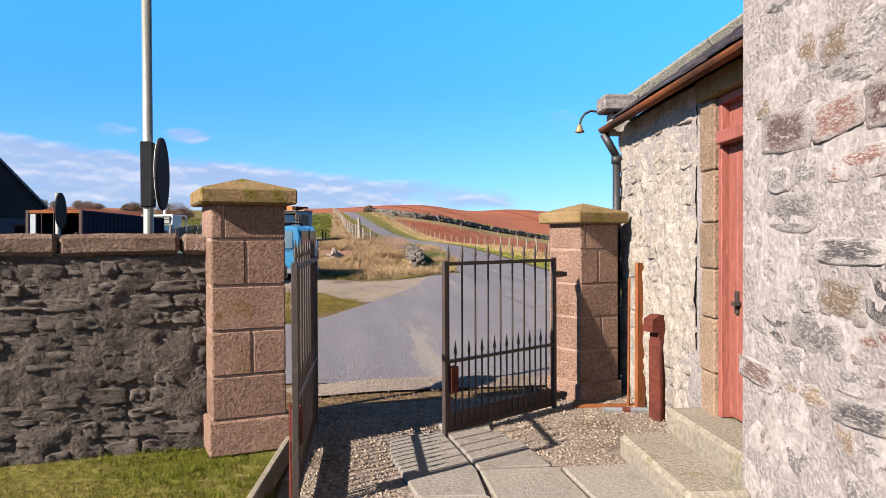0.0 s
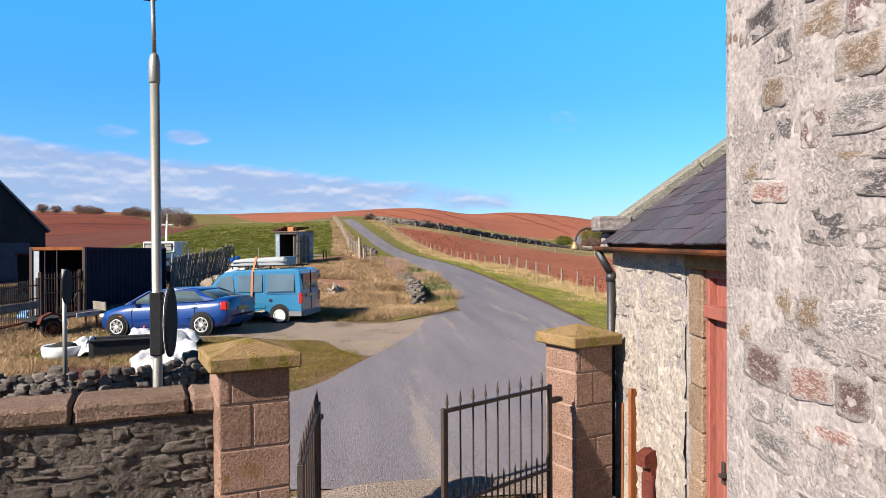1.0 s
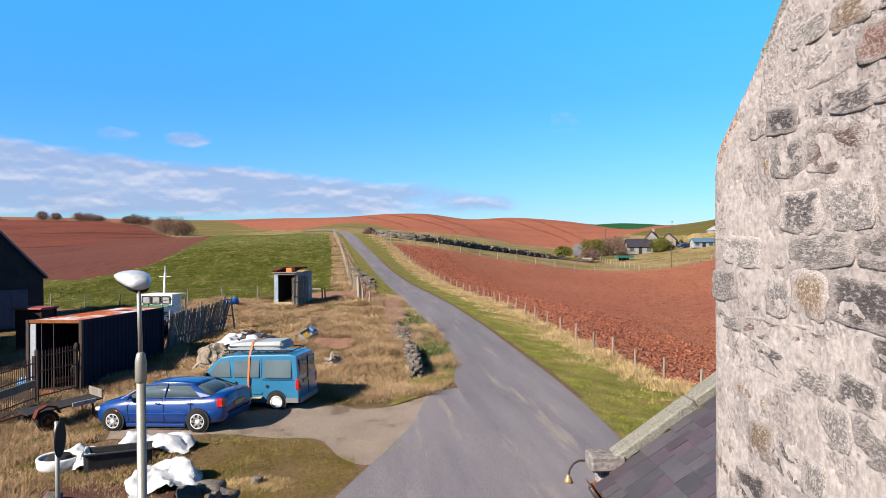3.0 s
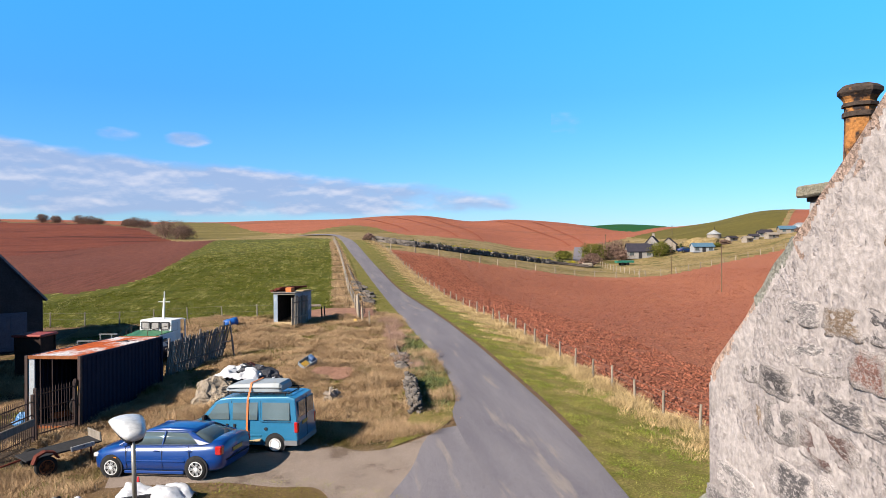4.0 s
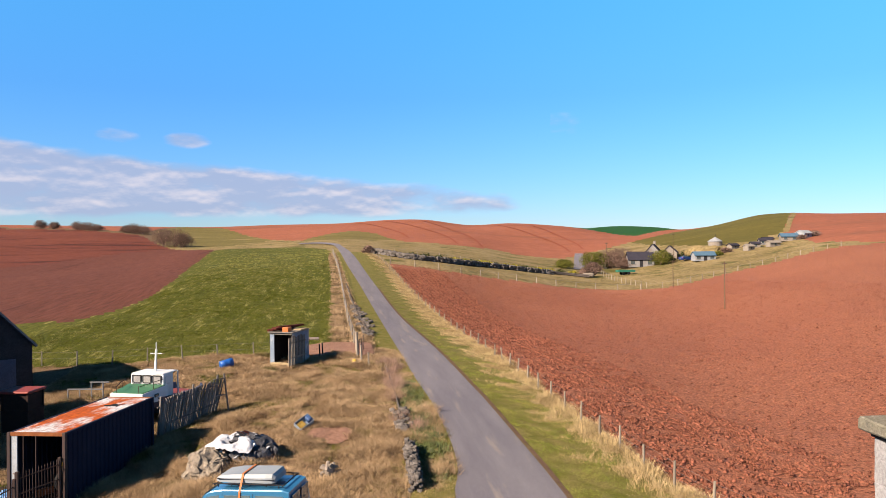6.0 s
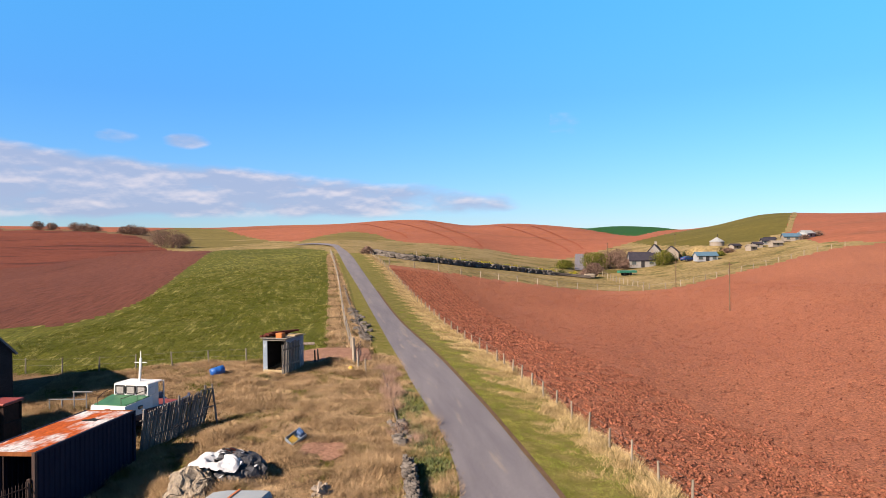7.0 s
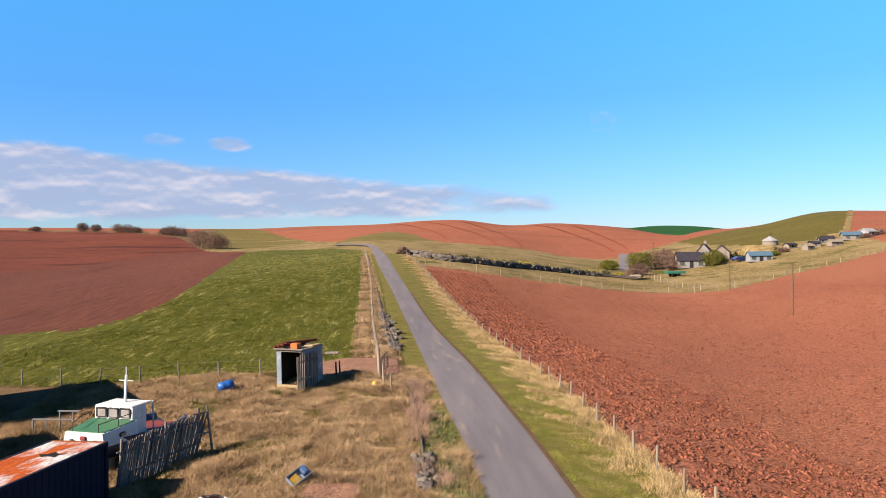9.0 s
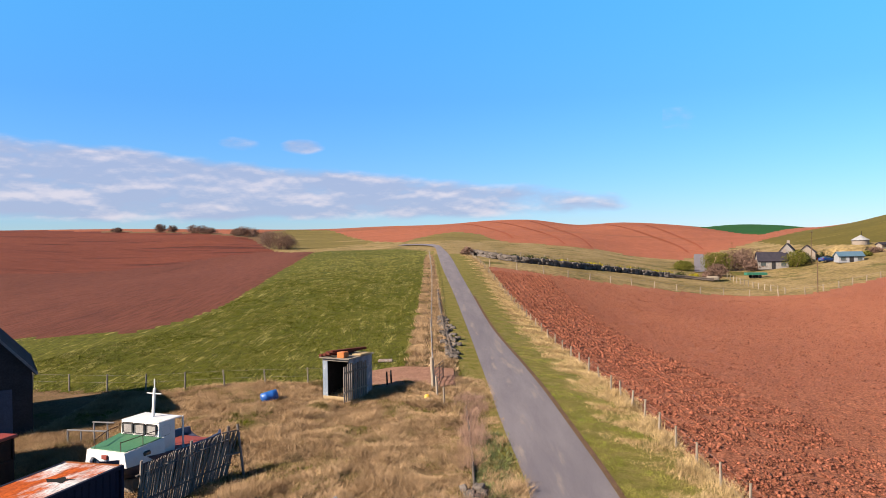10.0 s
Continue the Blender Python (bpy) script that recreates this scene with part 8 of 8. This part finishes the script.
def bush(name, x, y, rx, h, material, label, category, seed, leaves=700, leaf=0.10, ry=None, twig=DEADSTEM):
    """Forking stems under an uneven cloud of leaf-sized scraps."""
    r = np.random.default_rng(seed)
    ry = rx if ry is None else ry
    b = thing(name, pose(x, y, ground_z(x, y) - 0.05), label, category)
    bm = bmesh.new()
    tips = []
    for k in range(9):
        a, q = r.uniform(0, 6.28), r.uniform(0.25, 0.8)
        p1 = Vector((math.cos(a) * rx * q * 0.5, math.sin(a) * ry * q * 0.5, h * 0.4))
        p2 = Vector((math.cos(a) * rx * q, math.sin(a) * ry * q, h * r.uniform(0.5, 1.0)))
        rod(bm, (0, 0, 0), p1, 0.02 * h, 0.014 * h, 5), rod(bm, p1, p2, 0.014 * h, 0.004 * h, 5)
        tips += [p1, p2]
    part("stem", bm, twig, b)
    c = np.array([tips[int(i)] for i in r.integers(0, len(tips), leaves)]) + r.normal(0, 1, (leaves, 3)) * np.array([rx, ry, h * 0.7]) * 0.26
    c[:, 2] = np.abs(np.where(c[:, 2] > h, h - 0.8 * (c[:, 2] - h), c[:, 2]))
    c[:, 2] *= np.clip(1.1 - 0.42 * ((c[:, 0] / rx) ** 2 + (c[:, 1] / ry) ** 2) + r.normal(0, 0.08, leaves), 0.3, 1.1)
    d1, d2 = r.normal(0, leaf, (leaves, 3)), r.normal(0, leaf, (leaves, 3))
    v = np.stack([c, c + d1, c + d2], 1).reshape(-1, 3)
    me = mesh_of("crown", v, np.arange(leaves * 3).reshape(-1, 3))
    me.materials.append(material)
    ob = new("crown", me)
    ob.parent = b
    return b


BROWNTWIG = mat("bare_twigs", (0.105, 0.066, 0.053), (0.15, 0.095, 0.072), 0.5, 0.95, 0, 2, island=-0.35)
OLIVE = mat("olive_leaves", (0.062, 0.0682, 0.0124), (0.105, 0.0992, 0.0186), 0.5, 0.85, 0, 2, island=-0.35)
GORSE = mat("gorse_flowers", (0.26, 0.211, 0.0124), (0.0992, 0.105, 0.0186), 0.8, 0.85, 0, 2, island=-0.3, contrast=0.15)
DGREEN = mat("dark_scrub", (0.0217, 0.031, 0.0112), (0.0372, 0.0434, 0.0155), 0.5, 0.9, 0, 2, island=-0.35)
for k, (x, y, rx, h) in enumerate(((-57, 260, 5.0, 6.2), (-61.5, 263, 4.5, 6.0), (-54, 258, 4, 4.6), (-87, 333, 4, 4.0), (-91.5, 334, 4.2, 4.2), (-94.5, 337, 3, 3.2), (-113, 352, 3.5, 2.8), (-118, 356, 4, 3.6), (-123, 360, 4, 3.8), (-139, 373, 2.5, 3.4), (-146, 375, 3.2, 4.0), (-170, 378, 3, 2.2))):
    bush("thorn_bush", x, y, rx, h, BROWNTWIG, "bare brown thorn bush on the field edge", "bush", 100 + k, 3600, 0.16)
for k, (x, y, rx, h, mt) in enumerate(((77, 194, 5.5, 4.8, BROWNTWIG), (82, 197, 5, 5.0, BROWNTWIG), (72.5, 193, 4.5, 4.4, OLIVE), (79.5, 190, 3.0, 2.6, BROWNTWIG), (88.0, 184.5, 3.0, 3.8, OLIVE), (92, 190, 3, 2.4, DGREEN), (6.0, 144, 1.0, 1.4, BROWNTWIG), (60, 166, 2.0, 2.2, BROWNTWIG), (66, 178, 2.2, 2.6, BROWNTWIG), (62, 190, 2.5, 2.2, OLIVE))):
    bush("garden_bush", x, y, rx, h, mt, "bare brown bush by the cottages" if mt is BROWNTWIG else "yellow-green leafing bush by the cottages", "bush", 120 + k, 3200, 0.17)
k = 0
for x, y in along([(14, 140), (24, 144), (34, 155), (45, 161.5), (56, 166)], 16):
    k += 1
    bush("gorse_bush", x, y, 1.6, 1.2, GORSE if k > 3 and k % 3 else DGREEN, "low flowering gorse behind the stone wall" if k > 3 and k % 3 else "low dark scrub behind the stone wall", "bush", 140 + k, 420, 0.15)

# ---- cottages and poles in the distance ----
WHITEW = mat("white_harling", (0.22, 0.205, 0.19), (0.16, 0.15, 0.14), 1.5, 0.92, 0.4, 10, vary=0.2)
STONEW = mat("grey_stone_wall", (0.211, 0.18, 0.149), (0.167, 0.143, 0.118), 1.5, 0.92, 0.5, 6, vary=0.25)
BLUER = mat("blue_sheet_roof", (0.045, 0.095, 0.145), (0.065, 0.115, 0.16), 1, 0.85, 0.1, 10)
FARSLATE = mat("far_slate", (0.022, 0.021, 0.030), (0.034, 0.031, 0.040), 1, 0.9, 0.2, 6)
SHEETW = mat("white_sheet", (0.25, 0.255, 0.265), (0.19, 0.20, 0.21), 1, 0.85, 0.1, 10)


def cottage(x, y, turn, l, w, eave, ridge, wall_m, roof_m, label, windows=3, chimneys=1, category="house"):
    c = thing("cottage", pose(x, y, ground_z(x, y) - 0.1, 0, 0, turn), label, category)
    part("wall", prism(bmesh.new(), [(-w / 2, 0), (-w / 2, eave), (0, ridge), (w / 2, eave), (w / 2, 0)], "x", -l / 2, l / 2), wall_m, c)
    a = math.atan2(ridge - eave, w / 2)
    for s in (1, -1):
        m = Matrix.Translation((0, s * w / 2, eave)) @ Matrix.Rotation(-s * a, 4, "X")
        ln = math.hypot(w / 2, ridge - eave)
        lo, hi = ((-l / 2 - 0.2, -0.3, 0.0), (l / 2 + 0.2, ln, 0.16)) if s < 0 else ((-l / 2 - 0.2, -ln, 0.0), (l / 2 + 0.2, 0.3, 0.16))
        part("roof", box(bmesh.new(), lo, hi, 0, m), roof_m, c)
    for k in range(windows):
        px = -l / 2 + l * (k + 0.5) / windows
        if k == windows // 2 and windows > 2:
            part("door", box(bmesh.new(), (px - 0.45, -w / 2 - 0.06, 0.1), (px + 0.45, -w / 2 + 0.02, eave * 0.92)), PLASTIC, c, "dark front door")
        else:
            wn_ = part("window", box(bmesh.new(), (px - 0.55 * min(1, l / 6), -w / 2 - 0.05, eave * 0.42), (px + 0.55 * min(1, l / 6), -w / 2 + 0.02, eave * 0.88)), GLASS, c, "dark window")
            part("sill", box(bmesh.new(), (px - 0.65 * min(1, l / 6), -w / 2 - 0.14, eave * 0.37), (px + 0.65 * min(1, l / 6), -w / 2 + 0.02, eave * 0.42)), WHITEW, wn_)
    for k in range(chimneys):
        part("chimney", box(bmesh.new(), (l / 2 - 0.9 - k * (l - 1.8), -0.35, ridge - 0.4), (l / 2 - 0.2 - k * (l - 1.8), 0.35, ridge + 0.9)), STONEW, c)
    return c


cottage(84.0, 189, -14, 7.0, 4.6, 2.1, 4.2, WHITEW, FARSLATE, "white cottage with a dark slate roof", 3, 1)
cottage(88.8, 190.5, 60, 6.0, 4.5, 3.0, 5.6, WHITEW, FARSLATE, "white gabled cottage wing", 2, 1)
cottage(95.5, 194, 60, 5.0, 4.0, 2.2, 4.0, STONEW, FARSLATE, "small grey stone outhouse by the cottages", 1, 0, "shed")
cottage(96.0, 176, -8, 5.4, 3.0, 1.5, 2.4, SHEETW, BLUER, "pale shed with a blue-grey sheet roof", 3, 0, "shed")
cottage(129, 188, -20, 4.6, 3.0, 1.4, 2.2, STONEW, BLUER, "farm shed with a grey sheet roof", 2, 0, "shed")
cottage(123.5, 191, -20, 3.2, 2.4, 1.2, 1.8, WHITEW, FARSLATE, "low white farm shed", 2, 0, "shed")
cottage(133, 187, 20, 3.6, 3.0, 1.5, 2.3, SHEETW, SHEETW, "white sheeted polytunnel shed", 1, 0, "shed")
cottage(114, 192, 10, 2.6, 2.0, 1.1, 1.6, STONEW, FARSLATE, "low grey stone store near the sheds", 1, 0, "shed")
yu = thing("yurt", pose(117.5, 208, ground_z(117.5, 208)) @ Matrix.Diagonal((0.72, 0.72, 0.72, 1)), "round grey yurt with a pale conical roof", "yurt")
part("wall", lathe(bmesh.new(), [(3.0, -0.2), (3.0, 2.0)], 20), STONEW, yu)
part("roof", lathe(bmesh.new(), [(3.3, 1.95), (3.3, 2.05), (0.5, 3.7), (0.3, 3.9)], 20), SHEETW, yu, "pale conical roof")
part("flue", rod(bmesh.new(), (0.4, 0, 3.5), (0.4, 0, 5.4), 0.12), PLASTIC, yu)
gtr = thing("green_trailer", pose(72.5, 172, ground_z(72.5, 172)), "green flatbed trailer in the paddock", "trailer")
part("bed", box(bmesh.new(), (-2.3, -0.9, 0.7), (2.3, 0.9, 1.25), 0.03), mat("green_paint", (0.0124, 0.124, 0.0806), (0.0124, 0.0992, 0.062), 2, 0.6, 0.1, 20), gtr)
for x in (-0.8, 0.6):
    for s in (1, -1):
        wheel(gtr, x, s * 0.85, 0.4, s, 9, PLASTIC)
solid("hay_bale", box(bmesh.new(), (-1.3, -0.7, 0), (1.3, 0.7, 1.1), 0.3), STRAWHEAP, "pale bale by the paddock wall", "bale", pose(59.5, 163.5, ground_z(59.5, 163.5)))


POLEWOOD = mat("creosoted_pole", (0.115, 0.078, 0.05), (0.08, 0.055, 0.036), 3, 0.9, 0.4, 20, stretch=(1, 1, 0.1), vary=0.25)


def pole(x, y, h, label):
    p = thing("utility_pole", pose(x, y, ground_z(x, y)), label, "pole", "wooden poles across the fields")
    part("shaft", rod(bmesh.new(), (0, 0, -0.3), (0, 0, h), 0.085, 0.065, 8), POLEWOOD, p)
    part("crossarm", box(bmesh.new(), (-0.4, -0.04, h - 0.35), (0.4, 0.04, h - 0.25)), POLEWOOD, p)
    return p


pole(54.3, 93.9, 6.8, "wooden utility pole standing in the ploughed field")
pole(75.3, 192, 7.5, "wooden utility pole by the bushes")
pole(92.5, 186, 8.0, "wooden utility pole behind the cottage")
pole(63.5, 128, 5.2, "wooden utility pole by the paddock fence")
far_car = copy_thing(saloon, pose(94.6, 183.0, ground_z(94.6, 183.0) + 0.1, 0, 0, 20))
tagged(far_car, "dark car parked on grass beside the cottage", "car")
heap("straw_mound", 104.5, 189.5, 6.5, 4.5, 2.6, ROUGHGRASS, "overgrown straw-coloured mound behind the cottages", "mound", 31, 0.18, 4)
heap("straw_mound", 97.5, 199.5, 4.5, 3.0, 2.2, ROUGHGRASS, "overgrown straw-coloured mound behind the cottages", "mound", 37, 0.2, 4)
for k, (x, y, l, mt, rf, lb) in enumerate(((117.5, 186.5, 2.4, STONEW, FARSLATE, "small tarred hut among the farm sheds"), (126.5, 194.5, 3.0, STONEW, FARSLATE, "low dark hut behind the farm sheds"), (119.5, 181.0, 3.2, STONEW, STONEW, "open grey lean-to on the grass slope"), (112.8, 182.0, 2.2, STONEW, STONEW, "open grey lean-to on the grass slope"))):
    cottage(x, y, -15 + 9 * k, l, 2.0, 1.2, 1.7, mt, rf, lb, 1, 0, "shed")
for k, (x, y, rx, h, mt) in enumerate(((69.0, 190.0, 2.4, 4.6, OLIVE), (85.5, 197.5, 3.0, 3.2, BROWNTWIG), (99.0, 190.5, 2.2, 2.0, DGREEN), (103.0, 181.5, 1.4, 1.2, OLIVE), (136.5, 187.5, 2.6, 1.5, BROWNTWIG), (131.0, 185.0, 1.8, 1.2, BROWNTWIG), (108.0, 186.0, 1.8, 1.3, BROWNTWIG))):
    bush("garden_bush", x, y, rx, h, mt, "bare brown bush by the cottages" if mt is BROWNTWIG else "dark green scrub by the cottages" if mt is DGREEN else "yellow-green leafing bush by the cottages", "bush", 180 + k, 1500, 0.15)
